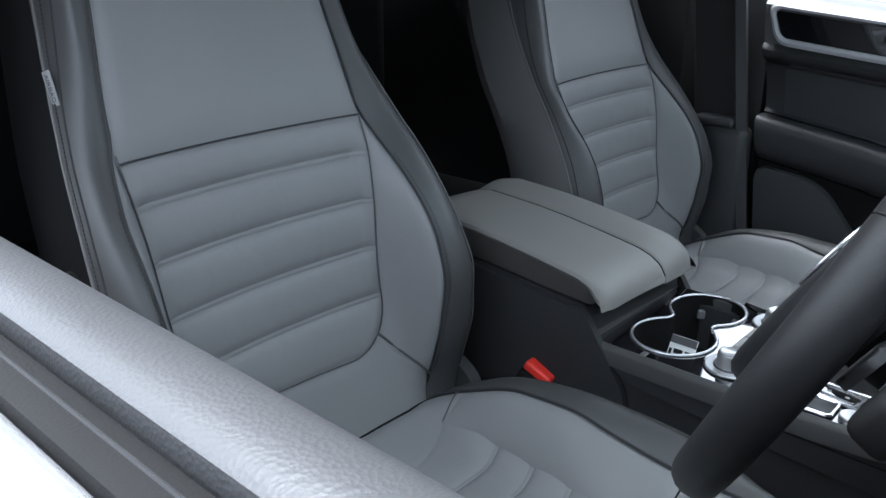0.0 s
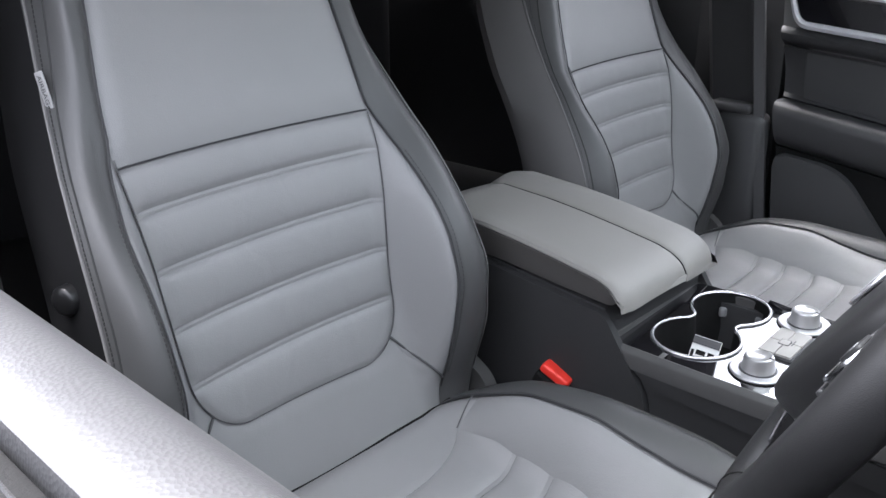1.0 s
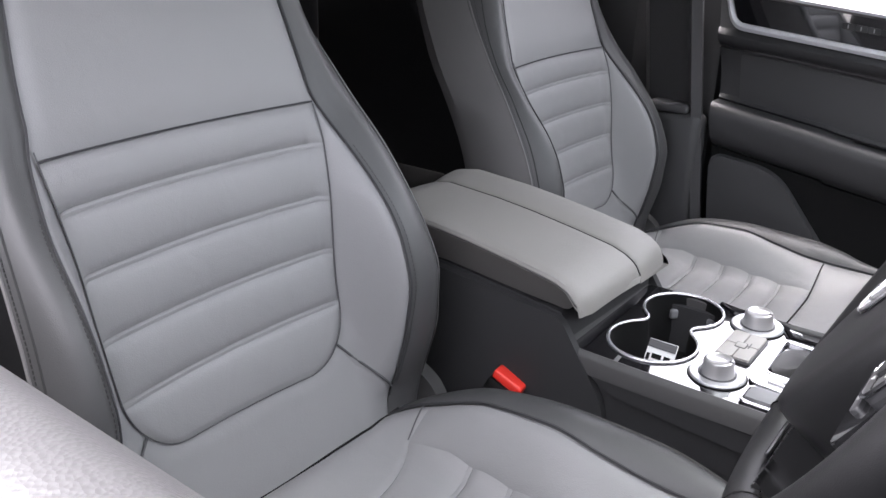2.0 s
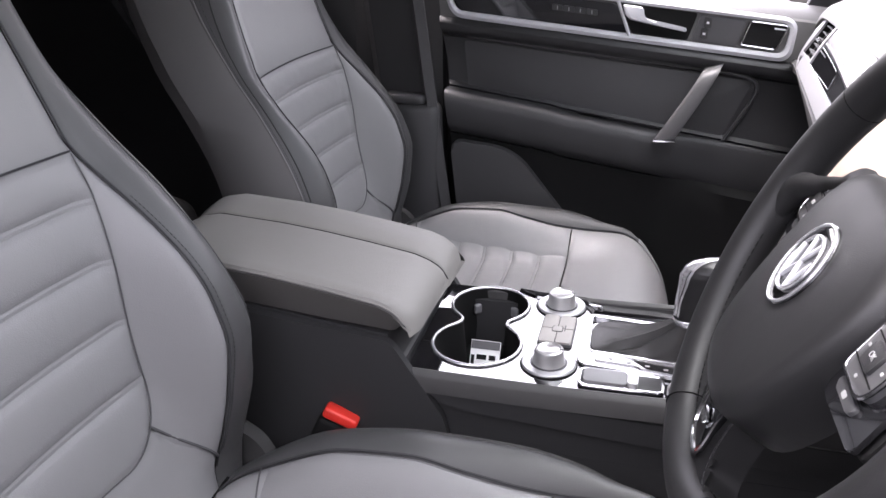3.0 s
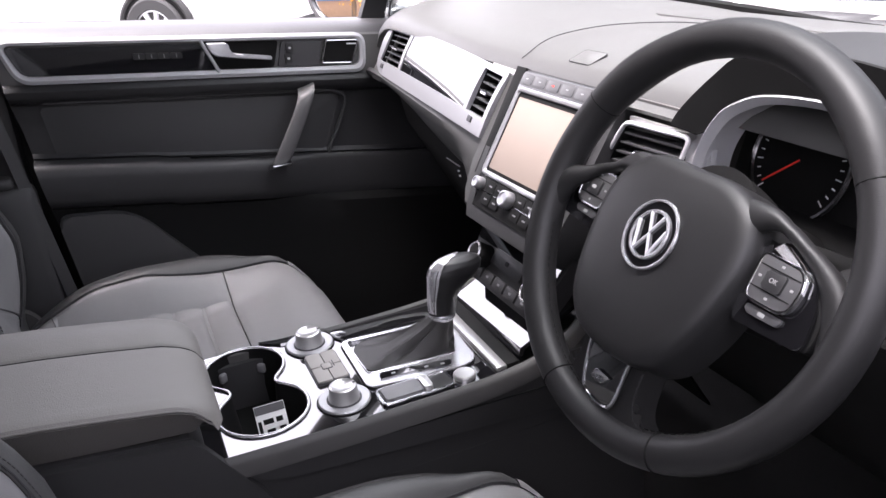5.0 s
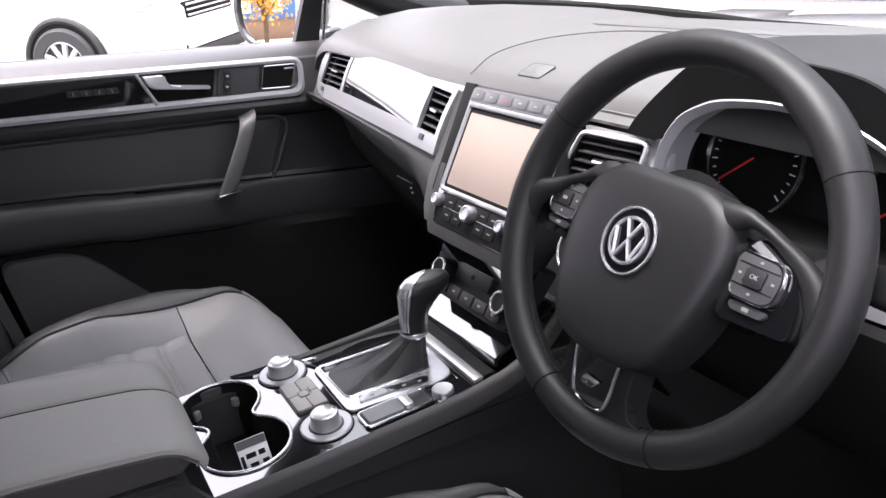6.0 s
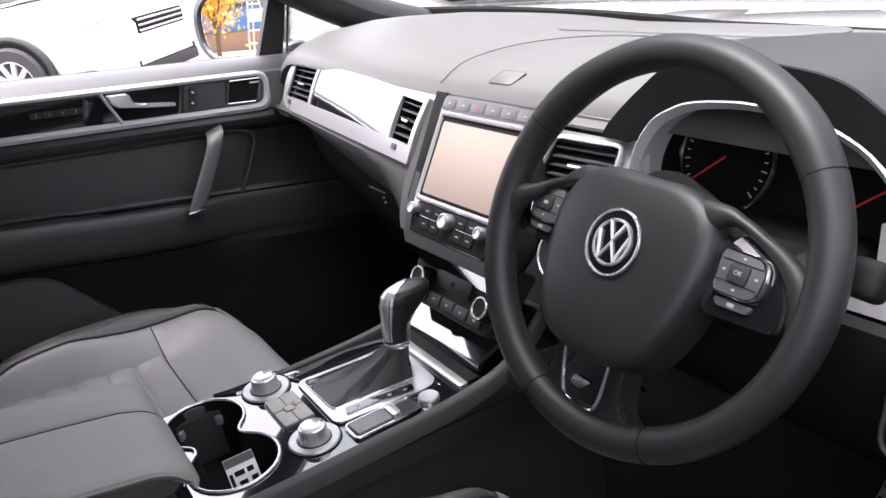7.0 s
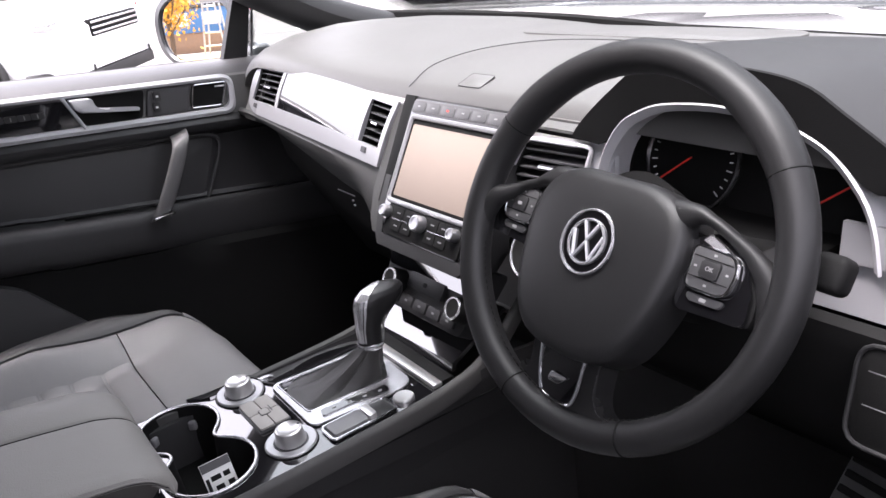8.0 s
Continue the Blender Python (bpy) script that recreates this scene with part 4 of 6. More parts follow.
part("console_rear_rail", rbox((0, -0.357, 0.746), (2 * CX - 0.004, 0.017, 0.030), 0.004, 3), RAIL, console)

CUPS = ((-0.063, -0.279, 0.0485), (0.037, -0.276, 0.0515))


def figure_eight(grow=0.0, n=22):
    (x1, y1, r1), (x2, y2, r2) = CUPS
    r1, r2 = r1 + grow, r2 + grow
    h = 0.024 + grow
    a1, a2 = math.asin(h / r1), math.asin(h / r2)
    b1, b2 = a1 + 0.24, a2 + 0.24
    one = [(x1 + r1 * math.cos(a), y1 + r1 * math.sin(a)) for a in np.linspace(b1, 2 * math.pi - b1, n + 1)]
    two = [(x2 + r2 * math.cos(a), y2 + r2 * math.sin(a)) for a in np.linspace(-math.pi + b2, math.pi - b2, n + 1)]

    def neck(p, q, side):
        tip = Vector(((p[0] + q[0]) / 2, (y1 + y2) / 2 + side * (h - 0.0035)))
        p, q = Vector(p), Vector(q)
        return [tuple(p * (1 - t) ** 2 + tip * 2 * t * (1 - t) + q * t ** 2) for t in np.linspace(0, 1, 9)[1:-1]]
    return one + neck(one[-1], two[0], -1) + two + neck(two[-1], one[0], 1)


def plate_with_hole(outer, hole, z0, z1):
    bm = bmesh.new()
    loops = []
    for pts in (outer, hole):
        vs = [bm.verts.new((x, y, z1)) for x, y in pts]
        loops.append([bm.edges.new((vs[i], vs[(i + 1) % len(vs)])) for i in range(len(vs))])
    bmesh.ops.triangle_fill(bm, use_beauty=True, use_dissolve=False, edges=loops[0] + loops[1])
    geo = bmesh.ops.extrude_face_region(bm, geom=list(bm.faces))
    for v in geo["geom"]:
        if isinstance(v, bmesh.types.BMVert):
            v.co.z = z0
    return bm


side_parts = [ob.name for ob in console.children]
plate = round_poly([(-0.113, -0.349), (0.109, -0.349), (0.109, 0.002), (0.09, 0.010), (-0.062, 0.010), (-0.062, -0.150), (-0.084, -0.160), (-0.094, -0.225), (-0.113, -0.25)], 0.010, 5)
bm, _ = grid([[(a, y, 0.7498), (0.5 * a - 0.054, y, 0.7498 - 0.10 * (0.108 + a) - 0.002), (-0.118, y, 0.7465 - 0.16 * (0.108 + a))] for y, a in ((-0.25, -0.1125), (-0.225, -0.0942), (-0.19, -0.0892), (-0.162, -0.0845), (-0.149, -0.0622), (-0.07, -0.0622), (0.010, -0.0622))])
part("plate_edge", thicken(bm, 0.004), GLOSS, console, "gloss black sloping edge")
part("top_plate", plate_with_hole(plate, figure_eight(0.001), 0.742, 0.750), GLOSS, console, "gloss black top plate", smooth=False)
ring = [(x, y, 0.7515) for x, y in figure_eight(0.001)]
part("cup_ring", tube(ring, 0.0020, closed=True, seg=10, flat=(0.0022, 0.0020)), SATIN, console, "satin chrome rim round two cup holders")
e0, e1 = figure_eight(0.0), figure_eight(-0.004)
bm, vs = grid([[(x, y, 0.750) for x, y in e0], [(x, y, 0.70) for x, y in e1], [(x, y, 0.672) for x, y in e1]], close_v=True)
bm.faces.new(vs[-1])
well = part("cup_well", bm, DEEP, console, "black double cup holder")
for cx, cy, r in CUPS:
    for a in (35, 145, 215, 325):
        if (cx < 0 and a in (35, 325)) or (cx > 0 and a in (145, 215)):
            continue
        t = radians(a)
        part("cup_clip", rbox((r - 0.005, 0, 0.724), (0.007, 0.011, 0.014), 0.003, 3, m=Matrix.Translation((cx, cy, 0)) @ Matrix.Rotation(t, 4, "Z")), GREY_KEY, well, "small grey spring clip")
# card lying in the cup holder, dark bars for its print
CARD = Matrix(((0, -0.514, 0.857, 0.036), (1, 0, 0, -0.268), (0, 0.857, 0.514, 0.716), (0, 0, 0, 1)))
card = part("paper_card", rbox((0, 0, 0), (0.036, 0.066, 0.0012), 0.0004, m=CARD), PAPER)
tagged(card, "small white printed card standing in the cup holder", "card")
part("card_flap", rbox((0, 0.0275, 0.001), (0.035, 0.010, 0.0012), 0, m=CARD), BUTTON, card, "dark upper edge")
for x, y, w, h in ((-0.0145, 0.004, 0.004, 0.022), (-0.004, 0.013, 0.012, 0.006), (-0.003, 0.001, 0.010, 0.006), (0.009, 0.013, 0.008, 0.006), (0.011, 0.001, 0.008, 0.007), (0.004, -0.012, 0.022, 0.005)):
    part("print_bar", rbox((x, y, 0.0009), (w, h, 0.0004), 0, m=CARD), DEEP, card, smooth=False)

for x, y in ((-0.078, -0.190), (0.0655, -0.187)):
    m = Matrix.Translation((x, y, 0.750))
    base = part("dial_base", lathe(((0.031, 0), (0.031, 0.0025), (0.0295, 0.004), (0.021, 0.0035), (0.0205, 0.002), (0.0005, 0.002)), m), GREY_ALU, console, "grey metal ring of a rotary control")
    part("dial_joint", tube([m @ Vector((0.0316 * math.cos(a), 0.0316 * math.sin(a), 0.0006)) for a in np.linspace(0, 2 * math.pi, 41)[:-1]], 0.0009, closed=True, seg=5), DEEP, base)
    # dark collar that paints the shadow round the knob's foot
    part("dial_groove", lathe(((0.0205, 0), (0.0205, 0.0042), (0.018, 0.0042)), m), BUTTON, base)
    bm = lathe(((0.0185, 0), (0.0185, 0.003), (0.0170, 0.006), (0.0165, 0.0145), (0.0155, 0.0165), (0.0135, 0.0172), (0.0120, 0.0162), (0.0005, 0.0158)), m @ Matrix.Translation((0, 0, 0.004)), 32)
    part("rotary_knob", bm, PALE, base, "pale silver rotary knob")
    part("pointer", rbox((0, 0.0140, 0.0213), (0.002, 0.005, 0.0008), 0.0002, m=m), BUTTON, base)
pad = part("button_pad", prism(rounded(-0.035, -0.0205, 0.035, 0.0205, 0.003), 0.003, pose(-0.011, -0.1865, 0.750), 0.001), BUTTON, console, "pad of four pale buttons")
for x, y, w, h in ((-0.0172, 0.0098, 0.0325, 0.0182), (0.0172, 0.0098, 0.0325, 0.0182), (-0.0172, -0.0098, 0.0325, 0.0182), (0.0172, -0.0098, 0.0325, 0.0182)):
    b = part("button", prism(rounded(x - w / 2, y - h / 2, x + w / 2, y + h / 2, 0.002), 0.0026, pose(-0.011, -0.1865, 0.7528), 0.0005), CREAM_KEY, pad)
part("marking", prism(rounded(-0.008, -0.0006, 0.006, 0.0006, 0.0004), 0.0004, pose(-0.011, -0.1775, 0.7556)), BUTTON, pad)
part("button_cross", prism(rounded(-0.006, -0.0055, 0.006, 0.0055, 0.002), 0.0030, pose(-0.009, -0.1865, 0.7534), 0.0006), CREAM_KEY, pad)
part("cross_rim", tube([(x - 0.009, y - 0.1865, 0.7556) for x, y in rounded(-0.0065, -0.006, 0.0065, 0.006, 0.002)], 0.0006, closed=True, seg=5), BUTTON, pad)

# silver shift surround, boot and lever
so = round_poly([(-0.060, -0.155), (0.062, -0.156), (0.073, -0.036), (0.064, -0.016), (-0.048, -0.010)], 0.014, 5)
sh = round_poly([(-0.0545, -0.1485), (0.033, -0.146), (0.0385, -0.032), (-0.043, -0.0175)], 0.008, 4)
part("shift_surround", plate_with_hole(so, sh, 0.748, 0.7545), SATIN, console, "silver gear lever surround", smooth=False)
part("surround_joint", tube([(x, y, 0.7508) for x, y in so], 0.0012, closed=True, seg=6), DEEP, console)
part("surround_edge", tube([(x, y, 0.7545) for x, y in sh], 0.0014, closed=True, seg=6), CHROME, console)
on = part("gear_display", prism(round_poly([(0.040, -0.134), (0.054, -0.138), (0.057, -0.09), (0.061, -0.088), (0.067, -0.050), (0.054, -0.046), (0.047, -0.090)], 0.003), 0.003, pose(0, 0, 0.7535), 0.0008), GLOSS, console, "gloss black gear position strip")
for k in range(4):
    part("marking", prism(rounded(0.0475 + 0.0035 * k, -0.122 + 0.02 * k, 0.0505 + 0.0035 * k, -0.117 + 0.02 * k, 0.0008), 0.0004, pose(0, 0, 0.7566)), KEY_MARK, on)
psw = part("parking_switch", prism(rounded(0.070, -0.150, 0.103, -0.062, 0.006), 0.003, pose(0, 0, 0.750), 0.0012), PLASTIC, console, "black parking brake switch in a chrome frame")
part("switch_frame", tube([(x, y, 0.753) for x, y in rounded(0.070, -0.150, 0.103, -0.062, 0.006)], 0.0018, closed=True, seg=6), CHROME, psw)
part("switch_key", prism(rounded(0.0735, -0.146, 0.0995, -0.100, 0.003), 0.004, pose(0, 0, 0.753), 0.0012), GREY_KEY, psw, "grey switch key")
part("switch_tab", prism(rounded(0.0735, -0.099, 0.0995, -0.088, 0.003), 0.006, pose(0, 0, 0.753), 0.002), PALE, psw)
part("start_button", lathe(((0.0135, 0), (0.0135, 0.004), (0.012, 0.0055), (0.0005, 0.005)), pose(0.089, -0.044, 0.750)), PALE, console, "round silver start button")
part("side_clip", tube(spline([(-0.098, -0.160, 0.7465), (-0.0975, -0.150, 0.7468), (-0.095, -0.142, 0.747), (-0.088, -0.139, 0.748)], 20), 0.0016, seg=6), SATIN, console, "thin silver clip")
# storage lid rising towards the dashboard
lid = thing("storage_lid", (0, 0.06, 0.75), "closed gloss black lid of a storage tray", "storage lid")
rows = [[(x, y, z + 0.07 * x) for y, z in ((0.027, 0.752), (0.030, 0.763), (0.06, 0.778), (0.10, 0.798), (0.12, 0.806))] for x in np.linspace(-0.098, 0.094, 9)]
bm, _ = grid(rows)
part("lid", thicken(bm, 0.006), GLOSS, lid)
part("lid_groove", rbox((0.0, 0.019, 0.749), (0.19, 0.018, 0.008), 0.001), DEEP, lid, "dark gap along the lid")
part("lid_strip", rbox((0.012, 0.001, 0.7525), (0.175, 0.015, 0.006), 0.002, 3), PALE, lid, "silver strip along the lid")

boot = thing("gear_boot", (0, -0.06, 0.752), "black leather gear lever boot with folds", "gear boot")
rows = []
for k in range(13):
    t = k / 12
    cx, cy = -0.008 + 0.029 * t ** 0.8, -0.083 + 0.044 * t ** 0.8
    rx = 0.032 * (1 - t) ** 1.3 + 0.0125
    ry = 0.049 * (1 - t) ** 1.4 + 0.014
    z = 0.752 + 0.050 * t ** 1.35
    row = []
    for j in range(36):
        a = 2 * math.pi * j / 36
        c, s = math.cos(a), math.sin(a)
        e = 0.55 if t < 0.2 else 0.8
        f = 1 + 0.15 * math.sin(4 * a + 2.2 * t) * math.sin(math.pi * t) ** 0.8
        row.append((cx + rx * f * abs(c) ** e * (1 if c > 0 else -1), cy + ry * f * abs(s) ** e * (1 if s > 0 else -1), z + 0.003 * math.sin(9 * a) * math.sin(math.pi * t)))
    rows.append(row)
bm, vs = grid(rows, close_v=True)
caps(bm, vs)
part("boot_leather", bm, BOOT_LEATHER, boot)
# the top of the console leans a little towards the driver
LEAN = Matrix.Translation((0.106, 0, 0.750)) @ Matrix.Rotation(radians(2.3), 4, "Y") @ Matrix.Translation((-0.106, 0, -0.750))
for ob in [ob for ob in console.children if ob.name not in side_parts] + list(lid.children) + list(boot.children) + [card]:
    for piece in [ob] + list(ob.children_recursive):
        piece.data.transform(LEAN)
lever = thing("gear_lever", (0.026, -0.05, 0.80), "black leather gear lever with satin chrome cap", "gear lever")
slices = [(0.796, -0.046, 0.012, 0.012), (0.806, -0.045, 0.0155, 0.016), (0.830, -0.042, 0.0158, 0.0178), (0.843, -0.036, 0.0168, 0.0225), (0.853, -0.029, 0.0178, 0.0285), (0.862, -0.024, 0.0182, 0.0330), (0.870, -0.021, 0.0170, 0.0320), (0.876, -0.019, 0.0135, 0.0265), (0.8800, -0.018, 0.0080, 0.0160), (0.8812, -0.018, 0.001, 0.002)]
slices = [(z - 0.004 * min(1.0, (z - 0.79) / 0.06), y + 0.006, rx * 1.02, ry * 1.06) for z, y, rx, ry in slices]
fine = [[float(np.interp(i / 4, range(len(slices)), [s[k] for s in slices])) for k in range(4)] for i in range(4 * (len(slices) - 1) + 1)]


def lever_rows(a0, a1, n, grow, lo, hi):
    return [[Vector((0.021 + (rx + grow) * math.cos(a), cy + (ry + grow) * math.sin(a), z + grow * (1 if z > 0.865 else 0))) for a in np.linspace(radians(a0), radians(a1), n)] for z, cy, rx, ry in fine[lo:hi]]


bm, vs = grid(lever_rows(0, 348, 30, 0, 0, len(fine)), close_v=True)
caps(bm, vs)
part("grip", bm, GRIP, lever)
part("collar", lathe(((0.0155, 0), (0.0170, 0.002), (0.0170, 0.007), (0.0155, 0.009)), pose(0.0205, -0.0395, 0.799)), SATIN, lever, "chrome collar")
bm, _ = grid(lever_rows(165, 315, 18, 0.0009, 5, 37))
part("chrome_cap", thicken(bm, 0.001), SATIN, lever, "satin chrome spine over the top")
part("lever_split", tube([r[0] for r in lever_rows(306, 306, 1, 0.0004, 5, 33)], 0.0007, seg=5), DEEP, lever)

# ---- armrest ----
arm = thing("armrest", (0, -0.48, 0.79), "charcoal leather armrest in two padded halves", "armrest")
ARM_TOP = ((-0.672, 0.842), (-0.668, 0.854), (-0.655, 0.863), (-0.63, 0.8675), (-0.545, 0.8615), (-0.489, 0.8550), (-0.43, 0.8460), (-0.37, 0.8355), (-0.350, 0.8285), (-0.338, 0.8215), (-0.331, 0.8140), (-0.3268, 0.8050), (-0.3255, 0.7960))
ARM_LOW = ((-0.672, 0.818), (-0.527, 0.8125), (-0.431, 0.8025), (-0.356, 0.7965), (-0.340, 0.7955), (-0.3255, 0.7935))


def arm_half(x0, x1, r0, r1, under):
    """One padded half; r0, r1: how round its two upper edges are; under: how far the outer side leans in."""
    rows = []
    for y in np.linspace(0, 1, 44):
        yy = -0.672 + 0.3465 * (0.5 - 0.5 * math.cos(math.pi * y ** 1.25))
        top, low = interp(yy, ARM_TOP), interp(yy, ARM_LOW)
        row = []
        for k in range(15):
            t = 0.5 - 0.5 * math.cos(math.pi * k / 14)
            px = x0 + (x1 - x0) * t
            e0, e1 = max(0.0, 1 - (px - x0) / r0), max(0.0, 1 - (x1 - px) / r1)
            drop = r0 * 0.7 * (1 - math.sqrt(max(0.0, 1 - e0 * e0))) + r1 * 0.7 * (1 - math.sqrt(max(0.0, 1 - e1 * e1)))
            corner = max(0.0, 1 - (x1 - px) / 0.02) if under else max(0.0, 1 - (px - x0) / 0.03)
            dy = -0.008 * smooth01((yy + 0.37) / 0.045) * corner * corner
            row.append((px, yy + dy, max(low + 0.001, top - drop + (0.002 if under else 0.008) * math.sin(math.pi * t))))
        h = top - low
        if under:
            low += 0.011 * smooth01((yy + 0.356) / 0.022)
            h = max(0.001, top - low)
        row += [(x1 - 0.2 * under, yy + dy, low + 0.72 * h), (x1 - 0.6 * under, yy + dy, low + 0.3 * h), (x1 - under, yy + dy, low), (x0, yy, low), (x0, yy, low + 0.5 * h)]
        rows.append(row)
    bm, vs = grid(rows, close_v=True)
    caps(bm, vs)
    return part("armrest_pad", bm, ARM_LEATHER, arm)


arm_half(-0.0235, 0.120, 0.0035, 0.007, 0.011)
arm_half(-0.112, -0.0260, 0.016, 0.0035, 0.0)
gap = [(-0.0248, yy, interp(yy, ARM_TOP) - 0.0016) for yy in np.linspace(-0.664, -0.327, 50)]
part("armrest_gap", tube(gap, 0.0012, seg=6), DEEP, arm, "dark gap between the two halves")
edge = [(0.1197, yy - 0.008 * smooth01((yy + 0.37) / 0.045), interp(yy, ARM_TOP) - 0.0055) for yy in np.linspace(-0.655, -0.333, 40)]
edge += [(0.1185, -0.3365, 0.807), (0.116, -0.3345, 0.801)]
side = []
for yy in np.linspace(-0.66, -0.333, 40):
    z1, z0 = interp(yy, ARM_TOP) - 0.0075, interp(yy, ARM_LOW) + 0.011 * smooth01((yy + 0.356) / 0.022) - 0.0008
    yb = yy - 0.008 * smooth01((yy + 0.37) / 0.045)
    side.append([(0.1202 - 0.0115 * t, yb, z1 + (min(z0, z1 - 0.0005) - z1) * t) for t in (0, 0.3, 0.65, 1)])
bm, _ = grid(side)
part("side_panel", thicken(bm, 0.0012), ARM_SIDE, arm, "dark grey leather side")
for dz, r in ((0.0, 0.0011), (-0.0055, 0.0011)):
    part("seam", tube(spline([(x - (0.0012 if dz else 0), y, z + dz) for x, y, z in edge], 70), r, seg=6), ARM_LEATHER, arm, "raised double seam")
part("seam_shadow", tube(spline([(x - 0.0004, y, z - 0.0027) for x, y, z in edge], 70), 0.0008, seg=5), DARK_STITCH, arm)

# ---- seat belt buckle and stalk ----
buckle = thing("seat_belt_buckle", (0.13, -0.43, 0.60), "black seat belt buckle with red release button", "seat belt buckle")
bm_ = pose(0.130, -0.422, 0.672, -25, 0, 6)
part("buckle_body", rbox((0, 0, -0.03), (0.024, 0.046, 0.08), 0.006, 3, m=bm_), DEEP, buckle)
part("release_button", rbox((0, 0, 0.018), (0.020, 0.042, 0.014), 0.004, 3, m=bm_), RED, buckle, "red release button")

# ---- seats ----
SEAT_BASE = Vector((0.42, -0.35, 0.38))
def flow(x, table):
    """Smooth curve through a table, with no overshoot."""
    xs, ys = zip(*sorted(table))
    if x <= xs[0] or x >= xs[-1]:
        return ys[0] if x <= xs[0] else ys[-1]
    k = max(i for i in range(len(xs) - 1) if xs[i] <= x)
    d = [(ys[i + 1] - ys[i]) / (xs[i + 1] - xs[i]) for i in range(len(xs) - 1)]
    def slope(i):
        if i in (0, len(xs) - 1):
            return d[0] if i == 0 else d[-1]
        return 0.0 if d[i - 1] * d[i] <= 0 else 2 * d[i - 1] * d[i] / (d[i - 1] + d[i])
    h = xs[k + 1] - xs[k]
    t = (x - xs[k]) / h
    m0, m1 = slope(k) * h, slope(k + 1) * h
    return ys[k] * (1 + 2 * t) * (1 - t) ** 2 + m0 * t * (1 - t) ** 2 + ys[k + 1] * t * t * (3 - 2 * t) + m1 * t * t * (t - 1)


def C(z):
    return flow(z, ((0.60, -0.495), (0.66, -0.515), (0.74, -0.545), (0.85, -0.578), (0.93, -0.598), (1.01, -0.619), (1.15, -0.662), (1.30, -0.715), (1.40, -0.76)))
def Wout(z):
    return flow(z, ((0.60, 0.238), (0.66, 0.248), (0.72, 0.254), (0.80, 0.252), (0.88, 0.245), (0.96, 0.235), (1.05, 0.216), (1.10, 0.205), (1.15, 0.197), (1.30, 0.178), (1.36, 0.165)))
def Wside(z, a):
    """Half width of the backrest: its right flank is a little slimmer."""
    return Wout(z) - (0.020 if a > 0 else 0.0)
U_TOP, U_LOW, U_R = 0.802, 0.7375, 0.058


def Uin(z):
    b = flow(z, ((0.60, 0.13), (0.80, 0.138), (0.92, 0.148), (1.02, 0.156), (1.15, 0.142), (1.30, 0.12), (1.36, 0.10)))
    if z < U_TOP:
        k = min(1.0, (U_TOP - z) / (U_TOP - U_LOW))
        b -= U_R * (1 - math.sqrt(max(0.0, 1 - k * k)))
    return b
def Umid(z):
    b = flow(z, ((0.60, 0.16), (0.69, 0.180), (0.80, 0.180), (0.88, 0.181), (0.95, 0.178), (1.0, 0.167), (1.04, 0.1542)))
    return max(b, Uin(z) + 0.0005) if z < 1.042 else Uin(z) + 0.0005
def ridge(z):
    return flow(z, ((0.60, 0.0), (0.67, 0.006), (0.72, 0.038), (0.776, 0.070), (0.844, 0.094), (0.88, 0.092), (0.91, 0.083), (0.97, 0.046), (1.03, 0.014), (1.10, 0.010), (1.36, 0.010)))
def outer(z):
    return flow(z, ((0.60, -0.035), (0.69, 0.008), (0.76, 0.050), (0.79, 0.060), (0.84, 0.074), (0.88, 0.068), (0.92, 0.056), (0.97, 0.036), (1.025, 0.008), (1.12, -0.026), (1.36, -0.05)))


def back_point(a, z, extra=0.0):
    """A place on the front of the backrest: a across from its middle, z up."""
    s = abs(a)
    w = Wside(z, a)
    v = min(interp(z, ((0.60, 0.180), (0.90, 0.188), (0.97, 0.184), (1.05, 0.166), (1.36, 0.150))), w - 0.015)
    u = min(0.135, v - 0.02)
    d = 0.010 * min(1.0, s / u) ** 2
    if s > u:
        if s < v:
            d += (ridge(z) - 0.010) * smooth01((s - u) / (v - u))
        else:
            f = (s - v) / (w - v)
            d = ridge(z) + (outer(z) - (0.012 if a > 0 else 0.0) - ridge(z)) * f + 0.010 * math.sin(math.pi * f)
    return Vector((SEAT_BASE.x + a, C(z) + d + extra * 0.966, z + extra * 0.259))


def back_patch(name, a0, a1, z0, z1, mat, parent, ns, nz, label="", pillow=0.0, edge=0.003, mirror=1):
    rows = []
    for i in range(ns + 1):
        s = i / ns
        row = []
        for j in range(nz + 1):
            t = j / nz
            zz0 = z0(s) if callable(z0) else z0
            zz1 = z1(s) if callable(z1) else z1
            z = zz0 + (zz1 - zz0) * t
            b0 = a0(z) if callable(a0) else a0
            b1 = a1(z) if callable(a1) else a1
            a = b0 + (b1 - b0) * s
            ds = min(s, 1 - s) * abs(b1 - b0)
            dt = min(t, 1 - t) * abs(zz1 - zz0)
            dd = min(ds, dt)
            e = -edge * math.exp(-(dd / 0.0035) ** 2) + pillow * (1 - abs(2 * t - 1) ** 2.4) * min(1.0, ds / 0.012) ** 0.5
            row.append(back_point(a * mirror, z, e))
        rows.append(row)
    bm, _ = grid(rows)
    return part(name, bm, mat, parent, label)


